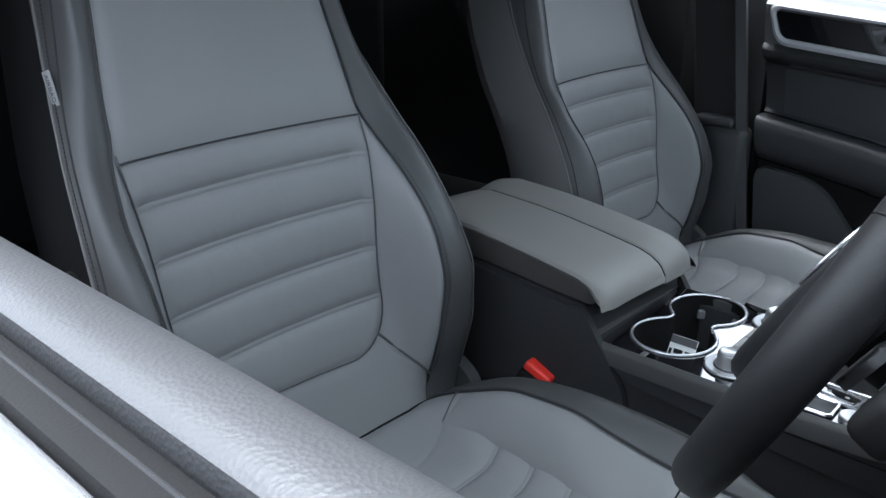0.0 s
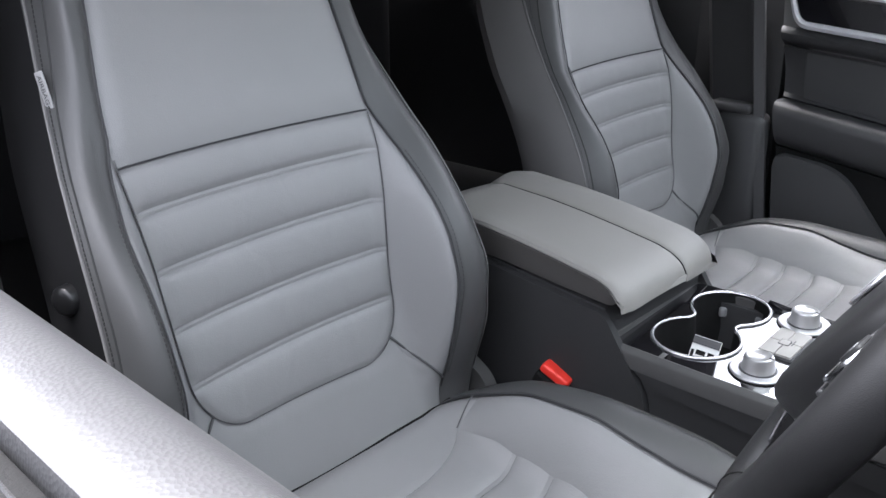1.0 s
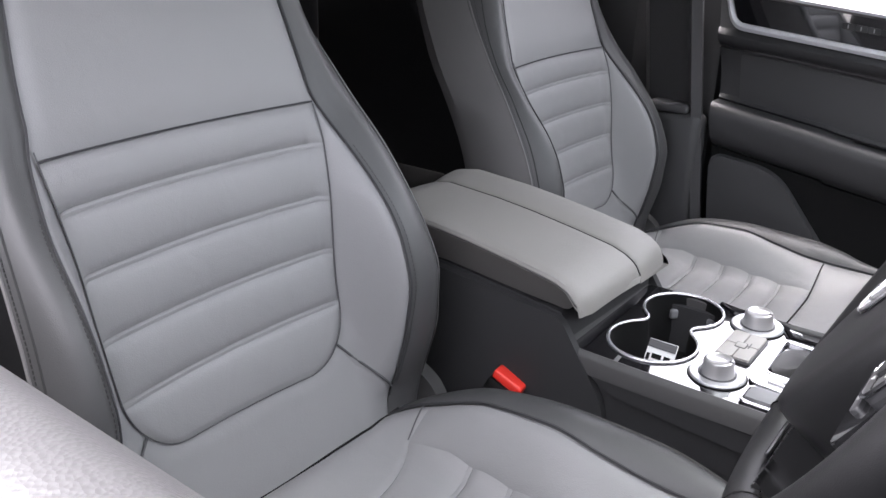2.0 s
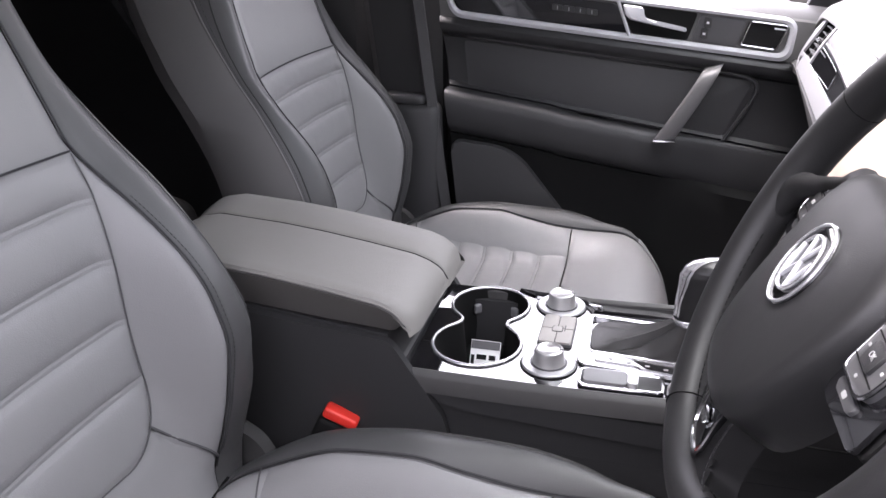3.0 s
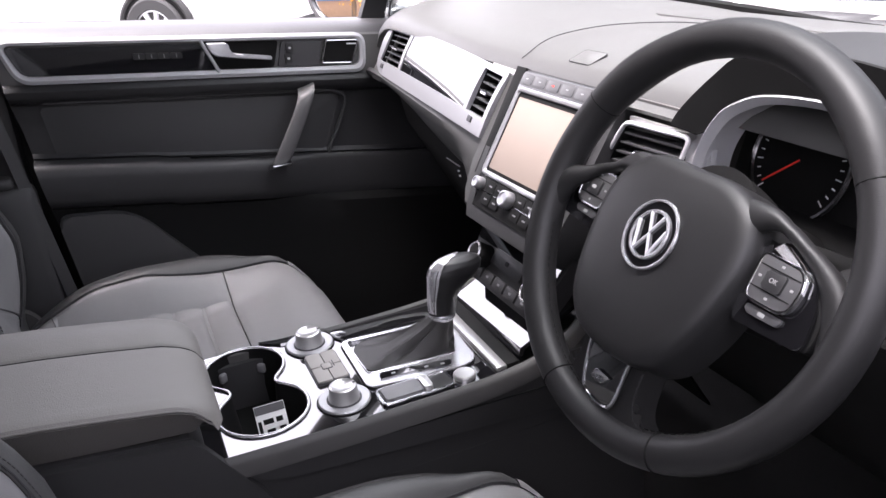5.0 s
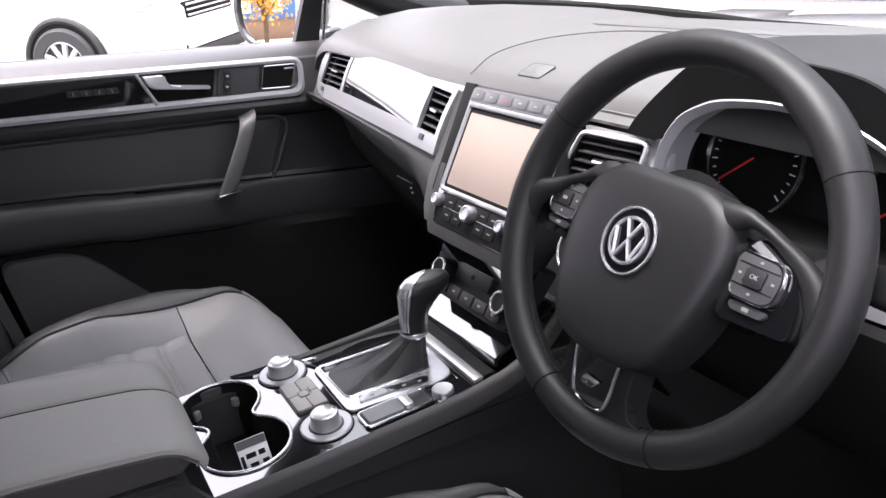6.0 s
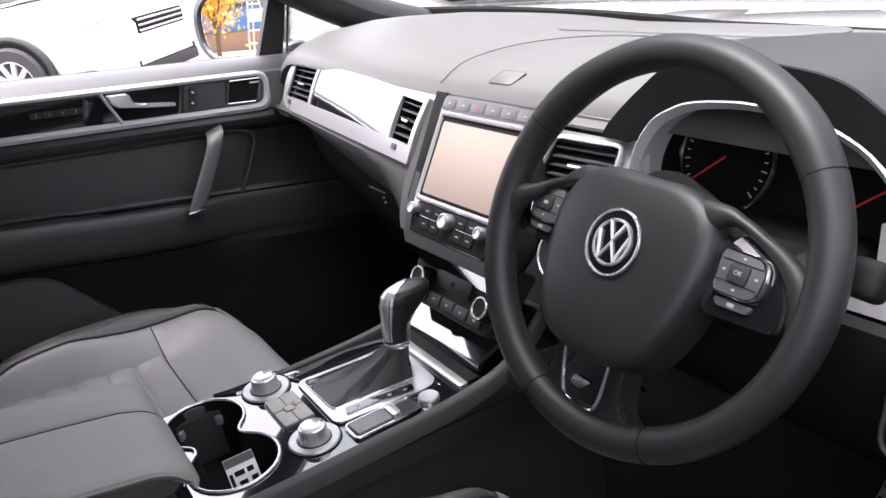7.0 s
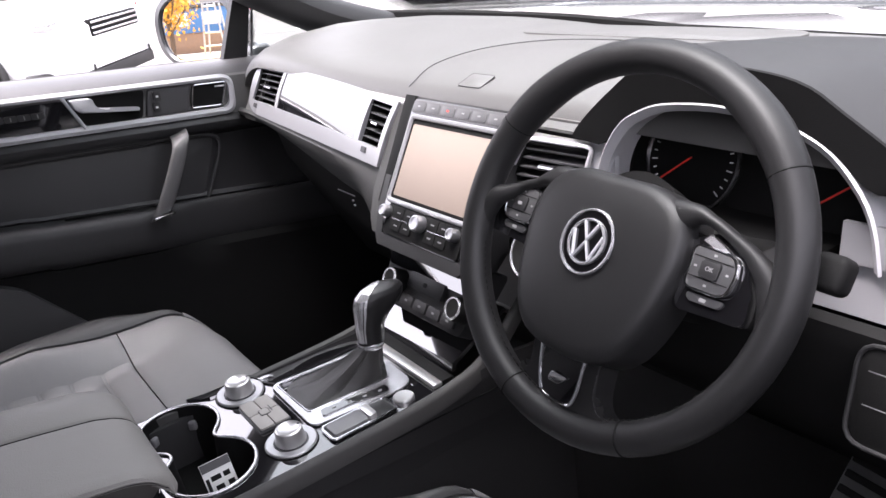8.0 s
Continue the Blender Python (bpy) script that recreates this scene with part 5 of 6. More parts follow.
seat = thing("car_seat", SEAT_BASE, "two-tone grey leather front seat with ribbed centre", "car seat", "front seats")
NEG = lambda f: (lambda z: -f(z))
tilt = lambda z, half=0.15: (lambda s: z - 0.035 * half * (2 * s - 1))
backing = back_patch("back_pad", NEG(Umid), Umid, 0.60, 1.05, LEATHER, seat, 40, 60, edge=0.0)
for v in backing.data.vertices:
    v.co.y -= 0.005
back_patch("back_upper", NEG(Uin), Uin, tilt(1.018), 1.36, LEATHER, seat, 30, 20, "smooth light grey upper backrest", edge=0.003)
RIB = (1.016, 0.972, 0.915, 0.857, 0.799, U_LOW)
for hi, lo in zip(RIB, RIB[1:]):
    last = lo == U_LOW
    back_patch("back_rib", NEG(Uin), Uin, lo + 0.0003 if last else tilt(lo + 0.0030), tilt(hi - 0.0030 if hi < 1.0 else hi - 0.0005), LEATHER, seat, 40, 28 if last else 18, pillow=0.0036, edge=0.0014)
    if not last:
        back_patch("rib_welt", NEG(Uin), Uin, tilt(lo - 0.0028), tilt(lo + 0.0028), LEATHER, seat, 30, 6, edge=0.0010)
Z_DIAG = 0.760
A_DIAG = Uin(Z_DIAG)


def lower_edge(s):
    """Upper edge of the lower backrest: under the rounded insert, then down along the slanting seam."""
    a = abs(2 * s - 1) * 0.178
    if a > A_DIAG:
        return Z_DIAG + (0.694 - Z_DIAG) * (a - A_DIAG) / (0.178 - A_DIAG)
    lo, hi = U_LOW, Z_DIAG
    for _ in range(24):
        mid = (lo + hi) / 2
        lo, hi = (mid, hi) if Uin(mid) < a else (lo, mid)
    return lo


for sgn in (1, -1):
    back_patch("back_bolster", Uin, Umid, lambda s: Z_DIAG + (0.694 - Z_DIAG) * s, 1.044, LEATHER, seat, 12, 26, "light grey leather bolster", mirror=sgn)
    back_patch("bolster_band", Umid, lambda z, q=sgn: Wside(z, q), 0.60, 1.36, DARK_LEATHER, seat, 14, 40, "charcoal leather bolster edge", mirror=sgn, edge=0.002)
    rows = []
    for z in np.linspace(0.60, 1.36, 30):
        p = back_point(sgn * Wside(z, sgn), z)
        dep = interp(z, ((0.6, 0.15), (1.0, 0.15), (1.36, 0.09)))
        rows.append([p, p + Vector((sgn * 0.006, -0.03, 0)), p + Vector((sgn * 0.002, -dep * 0.7, 0)), p + Vector((-sgn * 0.03, -dep, 0)), p + Vector((-sgn * 0.07, -dep - 0.006, 0))])
    bm, _ = grid(rows)
    part("back_side", bm, SIDE_LIT, seat, "side of the backrest, lightened to stand in for window light")
    pth = [back_point(sgn * (Umid(z) + 0.0003), z, 0.0005) for z in np.linspace(0.68, 1.34, 60)]
    part("seam", tube(pth, 0.0010, seg=6), DARK_STITCH, seat)
    stitches([back_point(sgn * (Umid(z) + 0.005), z, 0.0002) for z in np.linspace(0.70, 0.98, 50)], seat, 0.005, 0.0034, 0.0005, RUBBER)
    stitches([back_point(sgn * (Wside(z, sgn) - 0.0032), z, 0.0004) for z in np.linspace(0.66, 1.32, 80)], seat, 0.0045, 0.0032, 0.0006, RUBBER)
    part("seam", tube([back_point(sgn * (Wside(z, sgn) - 0.0068), z, 0.0) for z in np.linspace(0.64, 1.32, 80)], 0.0011, seg=6), RUBBER, seat)
    part("welt", tube([back_point(sgn * (Wside(z, sgn) - 0.0009), z, 0.0) for z in np.linspace(0.64, 1.32, 80)], 0.0016, seg=6), SIDE_LIT, seat)
back_patch("back_lower", NEG(lambda z: Umid(z)), Umid, 0.60, lower_edge, LEATHER, seat, 80, 14, "light grey lower backrest", edge=0.0025)
part("seam", tube([back_point(a, 1.017 - 0.035 * a, 0.0004) for a in np.linspace(-Uin(1.017), Uin(1.017), 30)], 0.0010, seg=6), DARK_STITCH, seat)
half = [(Uin(z), z) for z in np.linspace(1.02, U_TOP, 24)] + [(Uin(z), z) for z in (U_TOP - (U_TOP - U_LOW) * math.sin(b) for b in np.linspace(0.1, math.pi / 2, 16))]
under = [back_point(-a, z, 0.0003) for a, z in half] + [back_point(a, U_LOW, 0.0003) for a in np.linspace(-half[-1][0], half[-1][0], 20)[1:-1]] + [back_point(a, z, 0.0003) for a, z in reversed(half)]
part("seam", tube(under, 0.0007, seg=6), SEAM_GREY, seat)
for sgn in (1, -1):
    part("seam", tube([back_point(sgn * (A_DIAG + (0.179 - A_DIAG) * t), Z_DIAG + (0.694 - Z_DIAG) * t, 0.0002) for t in np.linspace(0, 1, 24)], 0.0016, seg=6), SEAM_GREY, seat)
rows = []
for z in np.linspace(0.56, 1.36, 20):
    dep = interp(z, ((0.6, 0.13), (1.0, 0.13), (1.36, 0.08)))
    zz = max(0.6, z)
    rows.append([(SEAT_BASE.x + a * (Wout(zz) - 0.068), back_point(Wout(zz), zz).y - dep - 0.006 - 0.02 * (1 - a * a), z) for a in np.linspace(-1, 1, 11)])
bm, _ = grid(rows)
part("back_shell", thicken(bm, 0.01), PLASTIC, seat, "black back of the seat")
rows = []
for k in range(9):
    t = k / 8
    rows.append([Vector((SEAT_BASE.x + a * (0.165 - 0.02 * t), C(1.36) + 0.02 * (1 - t) ** 0.5 - 0.10 * t - 0.0, 1.358 + 0.035 * math.sin(math.pi * t))) for a in np.linspace(-1, 1, 13)])
bm, _ = grid(rows)
part("back_top", bm, LEATHER, seat)


# cushion
def cz(y):
    return flow(y, ((-0.56, 0.610), (-0.522, 0.628), (-0.508, 0.652), (-0.49, 0.657), (-0.46, 0.650), (-0.40, 0.640), (-0.33, 0.632), (-0.22, 0.630), (-0.12, 0.645), (-0.06, 0.660), (-0.03, 0.655), (0.0, 0.632), (0.02, 0.594), (0.03, 0.55)))
def cw(y):
    return flow(y, ((-0.56, 0.20), (-0.50, 0.235), (-0.40, 0.252), (-0.25, 0.256), (-0.12, 0.252), (-0.03, 0.235), (0.03, 0.205)))
def sz(y):
    return flow(y, ((-0.56, 0.610), (-0.522, 0.632), (-0.505, 0.660), (-0.444, 0.690), (-0.373, 0.712), (-0.307, 0.714), (-0.244, 0.700), (-0.184, 0.687), (-0.12, 0.681), (-0.07, 0.679), (-0.04, 0.669), (-0.01, 0.640), (0.015, 0.600), (0.03, 0.55)))
def ez(y):
    return flow(y, ((-0.56, 0.60), (-0.51, 0.640), (-0.40, 0.698), (-0.30, 0.710), (-0.20, 0.708), (-0.14, 0.698), (-0.10, 0.684), (-0.06, 0.675), (-0.035, 0.658), (-0.005, 0.620), (0.015, 0.585), (0.03, 0.54)))
def ci(y):
    return interp(y, ((-0.56, 0.10), (-0.48, 0.140), (-0.40, 0.150), (-0.2, 0.150), (0.03, 0.150)))
def cm(y):
    return flow(y, ((-0.56, 0.14), (-0.48, 0.182), (-0.38, 0.196), (-0.27, 0.203), (-0.18, 0.212), (-0.08, 0.222), (0.03, 0.198)))


def cushion_point(a, y, extra=0.0):
    s = abs(a)
    u, v, w = 0.125, cm(y), cw(y)
    z = cz(y) + 0.004 * min(1.0, s / u) ** 2
    if s > u:
        if s < v:
            z += (sz(y) - z) * smooth01((s - u) / (v - u))
        else:
            f = min(1.0, (s - v) / (w - v))
            z = sz(y) + (ez(y) - sz(y)) * f + 0.008 * math.sin(math.pi * f)
    return Vector((SEAT_BASE.x + a, y, z + extra))


def cushion_patch(name, a0, a1, y0, y1, mat, ns, ny, label="", pillow=0.0, edge=0.003, mirror=1):
    rows = []
    for i in range(ns + 1):
        s = i / ns
        row = []
        for j in range(ny + 1):
            t = j / ny
            q0 = y0(s) if callable(y0) else y0
            q1 = y1(s) if callable(y1) else y1
            y = q0 + (q1 - q0) * t
            b0 = a0(y) if callable(a0) else a0
            b1 = a1(y) if callable(a1) else a1
            a = b0 + (b1 - b0) * s
            dd = min(min(s, 1 - s) * abs(b1 - b0), min(t, 1 - t) * abs(q1 - q0))
            row.append(cushion_point(a * mirror, y, -edge * math.exp(-(dd / 0.0035) ** 2) + pillow * (1 - abs(2 * t - 1) ** 2.4)))
        rows.append(row)
    bm, _ = grid(rows)
    return part(name, bm, mat, seat, label)


REAR = lambda s: -0.422 - 0.030 * abs(2 * s - 1) ** 3
cushion_patch("cushion_rear", NEG(cm), cm, -0.545, lambda s: -0.4235 - 0.030 * min(1.0, abs(2 * s - 1) * 1.28) ** 3, LEATHER, 40, 24)
edges = np.linspace(-0.422, -0.162, 6)
for p, q in zip(edges, edges[1:]):
    cushion_patch("cushion_rib", NEG(ci), ci, p + 0.003 if p > -0.42 else REAR, q - (0.003 if q < -0.17 else 0.0004), LEATHER, 24, 14, pillow=0.0036, edge=0.0014)
    if q < -0.17:
        cushion_patch("rib_welt", NEG(ci), ci, q - 0.0028, q + 0.0028, LEATHER, 24, 6, edge=0.0010)
cushion_patch("cushion_front", NEG(cm), cm, -0.160, 0.030, LEATHER, 30, 24, "smooth light grey front of the cushion")
for sgn in (1, -1):
    cushion_patch("cushion_bolster", ci, cm, -0.4535, -0.162, LEATHER, 10, 24, "light grey cushion bolster", mirror=sgn)
    part("seam", tube([cushion_point(sgn * (ci(-0.45) + (cm(-0.47) - ci(-0.45)) * t), -0.4535 - 0.010 * t, 0.0006) for t in np.linspace(0, 1, 12)], 0.0009, seg=6), SEAM_GREY, seat)
    cushion_patch("cushion_band", cm, cw, -0.56, -0.036, DARK_LEATHER, 12, 36, "charcoal cushion edge", mirror=sgn)
    cushion_patch("front_corner", lambda y: cm(y) - 0.0005, cw, -0.035, 0.030, LEATHER, 12, 14, mirror=sgn, edge=0.001)
    rows = []
    for y in np.linspace(-0.56, 0.030, 34):
        p = cushion_point(sgn * cw(y), y)
        rows.append([p, p + Vector((sgn * 0.004, 0, -0.03)), p + Vector((0, 0, -0.08)), p + Vector((-sgn * 0.02, 0, -0.16))])
    bm, _ = grid(rows)
    part("cushion_side", bm, SIDE_LIT, seat)
    part("seam", tube([cushion_point(sgn * cm(y), y, 0.0008) for y in np.linspace(-0.53, -0.038, 50)], 0.0016, seg=6), DARK_STITCH, seat)
rows = [[cushion_point(a * cw(0.030), 0.030), cushion_point(a * cw(0.030), 0.030) + Vector((0, -0.006, -0.07)), cushion_point(a * cw(0.030), 0.030) + Vector((0, -0.03, -0.11))] for a in np.linspace(-1, 1, 17)]
bm, _ = grid(rows)
part("cushion_nose", bm, LEATHER, seat)
fold = []
for a in np.linspace(-0.19, 0.19, 50):
    lo, hi = 0.61, 0.80
    for _ in range(24):
        z = (lo + hi) / 2
        lo, hi = (z, hi) if cushion_point(a, back_point(a, z).y).z > z else (lo, z)
    fold.append(back_point(a, lo, 0.0006))
# black tube laid along the crease in place of its shade
part("crease_shadow_gap", tube(fold, 0.0022, seg=6), DEEP, seat, "black line standing in for the shade between backrest and cushion")
part("seat_base", rbox((SEAT_BASE.x, -0.30, 0.46), (0.42, 0.46, 0.16), 0.03, 3), DEEP, seat, "black plastic seat base")
part("recliner_cover", prism(round_poly([(-0.56, 0.59), (-0.485, 0.59), (-0.476, 0.636), (-0.498, 0.672), (-0.53, 0.690), (-0.56, 0.66)], 0.012), 0.02, Matrix(((0, 0, 1, SEAT_BASE.x - 0.262), (1, 0, 0, 0), (0, 1, 0, 0), (0, 0, 0, 1))), 0.004, 2), RAIL, seat, "grey plastic hinge cover")

passenger = copy_thing(seat, pose(-0.405, -0.42, 0.370))
# door-side flanks take the colour with shade in it, inner ones stay lightened
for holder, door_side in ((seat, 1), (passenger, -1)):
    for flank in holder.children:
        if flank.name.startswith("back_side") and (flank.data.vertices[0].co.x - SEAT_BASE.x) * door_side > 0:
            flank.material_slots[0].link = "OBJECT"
            flank.material_slots[0].material = SIDE_SHADED
            flank["label"] = "door-side flank of the backrest, shade put into its near-black colour"

TAG = pose(SEAT_BASE.x + 0.1885, C(1.085) - 0.014, 1.083, 16, 0, 14)
tag = part("fabric_tag", rbox((0, 0, 0), (0.002, 0.011, 0.034), 0.0008, m=TAG), KEY_MARK, seat, "small pale fabric tag")
word = bpy.data.curves.new("tag_text", "FONT")
word.body, word.size, word.align_x, word.align_y, word.extrude = "AIRBAG", 0.0078, "CENTER", "CENTER", 0.0002
me = bpy.data.meshes.new_from_object(bpy.data.objects.new("tag_text", word))
me.transform(TAG @ Matrix(((0, 0, 1, 0.0010), (0, 1, 0, 0), (-1, 0, 0, 0), (0, 0, 0, 1))))
me.materials.clear()
me.materials.append(BUTTON)
new("tag_text", me).parent = tag

# rear bench, assumed; near-black colour stands in for the shade on it
bench = thing("rear_bench", (0, -1.3, 0.38), "assumed rear bench with shade put into its near-black colour", "rear seat")
part("bench_cushion", rbox((0, -1.28, 0.53), (1.3, 0.5, 0.30), 0.06, 4), SIDE_SHADED, bench)
part("bench_back", rbox((0, -1.58, 0.90), (1.3, 0.16, 0.62), 0.06, 4), SIDE_SHADED, bench)

# ---- steering wheel ----
wheel = thing("steering_wheel", (0, 0, 0), "black leather three-spoke steering wheel with chrome emblem", "steering wheel")
R0, R1 = 0.1622, 0.0163
rows = []
for k in range(72):
    a = 2 * math.pi * k / 72
    grip = 1 + 0.10 * (math.exp(-((math.degrees(a) - 45) / 14) ** 2) + math.exp(-((math.degrees(a) - 135) / 14) ** 2))
    rows.append([((R0 + R1 * 0.92 * grip * math.cos(b)) * math.cos(a), (R0 + R1 * 0.92 * grip * math.cos(b)) * math.sin(a), R1 * grip * math.sin(b)) for b in np.linspace(0, 2 * math.pi, 17)[:-1]])
bm, _ = grid(rows, close_u=True, close_v=True)
rim = part("rim", bm, WHEEL_LEATHER, wheel)
for lo, hi in ((192, 258), (282, 348)):
    pth = [((R0 - 0.0153) * math.cos(radians(d)), (R0 - 0.0153) * math.sin(radians(d)), 0.002) for d in np.linspace(lo, hi, 40)]
    stitches(pth, rim, 0.0065, 0.004, 0.0006, DEEP)

# symmetric airbag cover
half = [(0.0, 0.060), (0.04, 0.060), (0.068, 0.050), (0.082, 0.032), (0.0865, 0.008), (0.084, -0.02), (0.077, -0.050), (0.064, -0.078), (0.044, -0.095), (0.02, -0.101), (0.0, -0.102)]
loop = [Vector((x, y, 0)) for x, y in half] + [Vector((-x, y, 0)) for x, y in half[-2:0:-1]]
loop = spline(loop, 72, closed=True)
rows = []
for s, h in ((1.0, -0.030), (1.0, 0.001), (0.985, 0.009), (0.94, 0.0135), (0.85, 0.016), (0.6, 0.0185), (0.3, 0.0195), (0.01, 0.0195)):
    rows.append([(p.x * s, (p.y + 0.016) * s - 0.016, h) for p in loop])
bm, vs = grid(rows, close_v=True)
caps(bm, vs)
pad = part("airbag_cover", bm, WHEEL_LEATHER, wheel, "black soft airbag cover")
crease = spline([(-0.066, -0.060, 0.0115), (-0.052, -0.082, 0.0108), (-0.030, -0.0925, 0.0105), (0.0, -0.0955, 0.0102), (0.030, -0.0925, 0.0105), (0.052, -0.082, 0.0108), (0.066, -0.060, 0.0115)], 42)
part("airbag_cover_crease", tube(crease, 0.0007, seg=5), DEEP, wheel)
m = Matrix.Translation((0.0, -0.003, 0.0190)) @ Matrix.Scale(0.86, 4)
em = part("emblem", lathe(((0.034, -0.002), (0.034, 0.0012), (0.0325, 0.0020), (0.0005, 0.0022)), m, 48), GLOSS, wheel, "round black and chrome emblem")
part("emblem_ring", tube([m @ Vector((0.0325 * math.cos(a), 0.0325 * math.sin(a), 0.003)) for a in np.linspace(0, 2 * math.pi, 49)[:-1]], 0.0012, closed=True, seg=8), SATIN, em)
part("inner_ring", tube([m @ Vector((0.0222 * math.cos(a), 0.0222 * math.sin(a), 0.0035)) for a in np.linspace(0, 2 * math.pi, 41)[:-1]], 0.0014, closed=True, seg=8), SATIN, em)
for pts in ([(-0.0085, 0.018), (0.0, 0.002), (0.0085, 0.018)], [(-0.018, 0.008), (-0.0095, -0.016), (0.0, 0.0), (0.0095, -0.016), (0.018, 0.008)]):
    part("emblem_bar", tube([m @ Vector((x * 1.08, y * 1.08, 0.0036)) for x, y in pts], 0.0016, seg=6), BRIGHT, em)

for sgn in (-1, 1):
    # side spoke: leather arm, gloss bezel and switch pad
    drop = 0.0 if sgn > 0 else 0.012
    mid = [(0.045, 0.026, 0.004), (0.070, 0.034, 0.006), (0.0855, 0.0380 - drop * 0.6, 0.005), (0.100, 0.0355 - drop, 0.003), (0.116, 0.0290 - drop, 0.002), (0.133, 0.0185 - drop, 0.001), (0.1475, 0.004 - drop * 0.5, 0.0), (0.156, -0.018, 0.0), (0.1605, -0.042, 0.0), (0.1565, -0.063, 0.0), (0.149, -0.083, 0.0), (0.139, -0.100, 0.0)]
    # the rim lies a little askew to the hub, so the arm bends out to it
    wide = 0.020 if sgn > 0 else -0.045
    mid = [(x * (1 + wide * smooth01((x - 0.10) / 0.04)), y, z - sgn * 0.0134 * smooth01((x - 0.10) / 0.055) - 0.12 * max(0.0, -y)) for x, y, z in mid]
    line = spline([(sgn * x, y, z) for x, y, z in mid], 36)
    rows = []
    for k, p in enumerate(line):
        a, b = line[max(0, k - 1)], line[min(len(line) - 1, k + 1)]
        t = (Vector(b) - Vector(a)).normalized()
        across = t.cross(Vector((0, 0, 1))).normalized()
        f = k / (len(line) - 1)
        w = interp(f, ((0, 0.018), (0.13, 0.010), (0.24, 0.0050), (0.37, 0.0050), (0.46, 0.0080), (0.56, 0.0120), (0.70, 0.0120), (0.85, 0.0095), (1, 0.003)))
        d = interp(f, ((0, 0.008), (0.25, 0.0065), (0.4, 0.007), (0.56, 0.011), (0.8, 0.009), (1, 0.003)))
        rows.append([Vector(p) + across * w * math.cos(q) + Vector((0, 0, d * math.sin(q))) for q in np.linspace(0, 2 * math.pi, 19)[:-1]])
    bm, vs = grid(rows, close_v=True)
    caps(bm, vs)
    sp = part("spoke", bm, WHEEL_LEATHER, wheel, "black side spoke")
    bez = [(0.078, 0.020), (0.094, 0.029), (0.106, 0.032), (0.130, 0.018), (0.144, -0.004), (0.148, -0.030), (0.085, -0.034)]
    bez = round_poly([(sgn * x, y) for x, y in (bez if sgn > 0 else bez[::-1])], 0.006)
    part("spoke_core", prism(round_poly([(sgn * x, y) for x, y in ((0.05, 0.030), (0.10, 0.026), (0.146, 0.008), (0.150, -0.030), (0.09, -0.028), (0.05, -0.034))][::sgn], 0.008), 0.016, pose(0, 0, -0.016), 0.002), DEEP, sp)
    part("spoke_bezel", prism(bez, 0.003, pose(0, 0, 0.0025), 0.001), GLOSS, sp, "gloss black bezel")
    part("bezel_chrome", prism([(sgn * x, y) for x, y in ((0.0925, 0.0225), (0.0975, 0.0285), (0.114, 0.0215), (0.1295, 0.0125), (0.1315, 0.003), (0.1265, 0.0095), (0.108, 0.0185))][::-sgn], 0.002, pose(0, 0, 0.0075), 0.0004), SATIN, sp, "bright chrome wedge")
    sw = [(0.0885, 0.0185), (0.124, 0.0175), (0.1305, 0.008), (0.129, -0.010), (0.122, -0.0145), (0.091, -0.0145)]
    sw = round_poly([(sgn * x, y) for x, y in (sw if sgn > 0 else sw[::-1])], 0.006)
    pad_s = part("switch_pad", prism(sw, 0.006, pose(0, 0, 0.005), 0.0015), BUTTON, sp, "grey switch pad with chrome edge")
    part("pad_edge", tube([Vector((x, y, 0.0102)) for x, y in sw], 0.0013, closed=True, seg=6), CHROME, sp, "chrome edge")
    cx, cy = sgn * 0.109, 0.0015
    part("pad_groove", prism(rounded(cx - 0.018, cy - 0.0075, cx + 0.018, cy - 0.0067, 0.0003), 0.0006, pose(0, 0, 0.0108)), DEEP, pad_s)
    part("pad_groove", prism(rounded(cx - 0.018, cy + 0.0085, cx + 0.018, cy + 0.0093, 0.0003), 0.0006, pose(0, 0, 0.0108)), DEEP, pad_s)
    part("centre_key", prism(rounded(cx - 0.0085, cy - 0.006, cx + 0.0085, cy + 0.0078, 0.002), 0.003, pose(0, 0, 0.010), 0.001), PLASTIC, pad_s)
    if sgn > 0:
        word = bpy.data.curves.new("key_text", "FONT")
        word.body, word.size, word.align_x, word.align_y, word.extrude = "OK", 0.0050, "CENTER", "CENTER", 0.0002
        holder = bpy.data.objects.new("key_text", word)
        me = bpy.data.meshes.new_from_object(holder)
        me.transform(Matrix.Translation((cx, cy + 0.001, 0.0132)))
        me.materials.clear()
        me.materials.append(KEY_MARK)
        letters = new("key_text", me)
        letters.parent = pad_s
    else:
        part("marking", prism(rounded(cx - 0.003, cy - 0.001, cx + 0.003, cy + 0.002, 0.001), 0.0004, pose(0, 0, 0.013)), KEY_MARK, pad_s)
    for dx, dy in ((0, 0.0125), (0, -0.0115), (-0.014, 0.001), (0.015, 0.001)):
        part("marking", prism(rounded(cx + dx - 0.0013, cy + dy - 0.0009, cx + dx + 0.0013, cy + dy + 0.0009, 0.0006), 0.0004, pose(0, 0, 0.011)), KEY_MARK, pad_s)
    lk = round_poly([(sgn * x, y) for x, y in ((0.093, -0.018), (0.127, -0.017), (0.125, -0.0235), (0.096, -0.0245))][::sgn], 0.003)
    key = part("lower_key", prism(lk, 0.005, pose(0, 0, 0.003), 0.001), BUTTON, sp)
    part("marking", prism(rounded(sgn * 0.110 - 0.003, -0.0225, sgn * 0.110 + 0.003, -0.0195, 0.001), 0.0004, pose(0, 0, 0.008)), KEY_MARK, key)
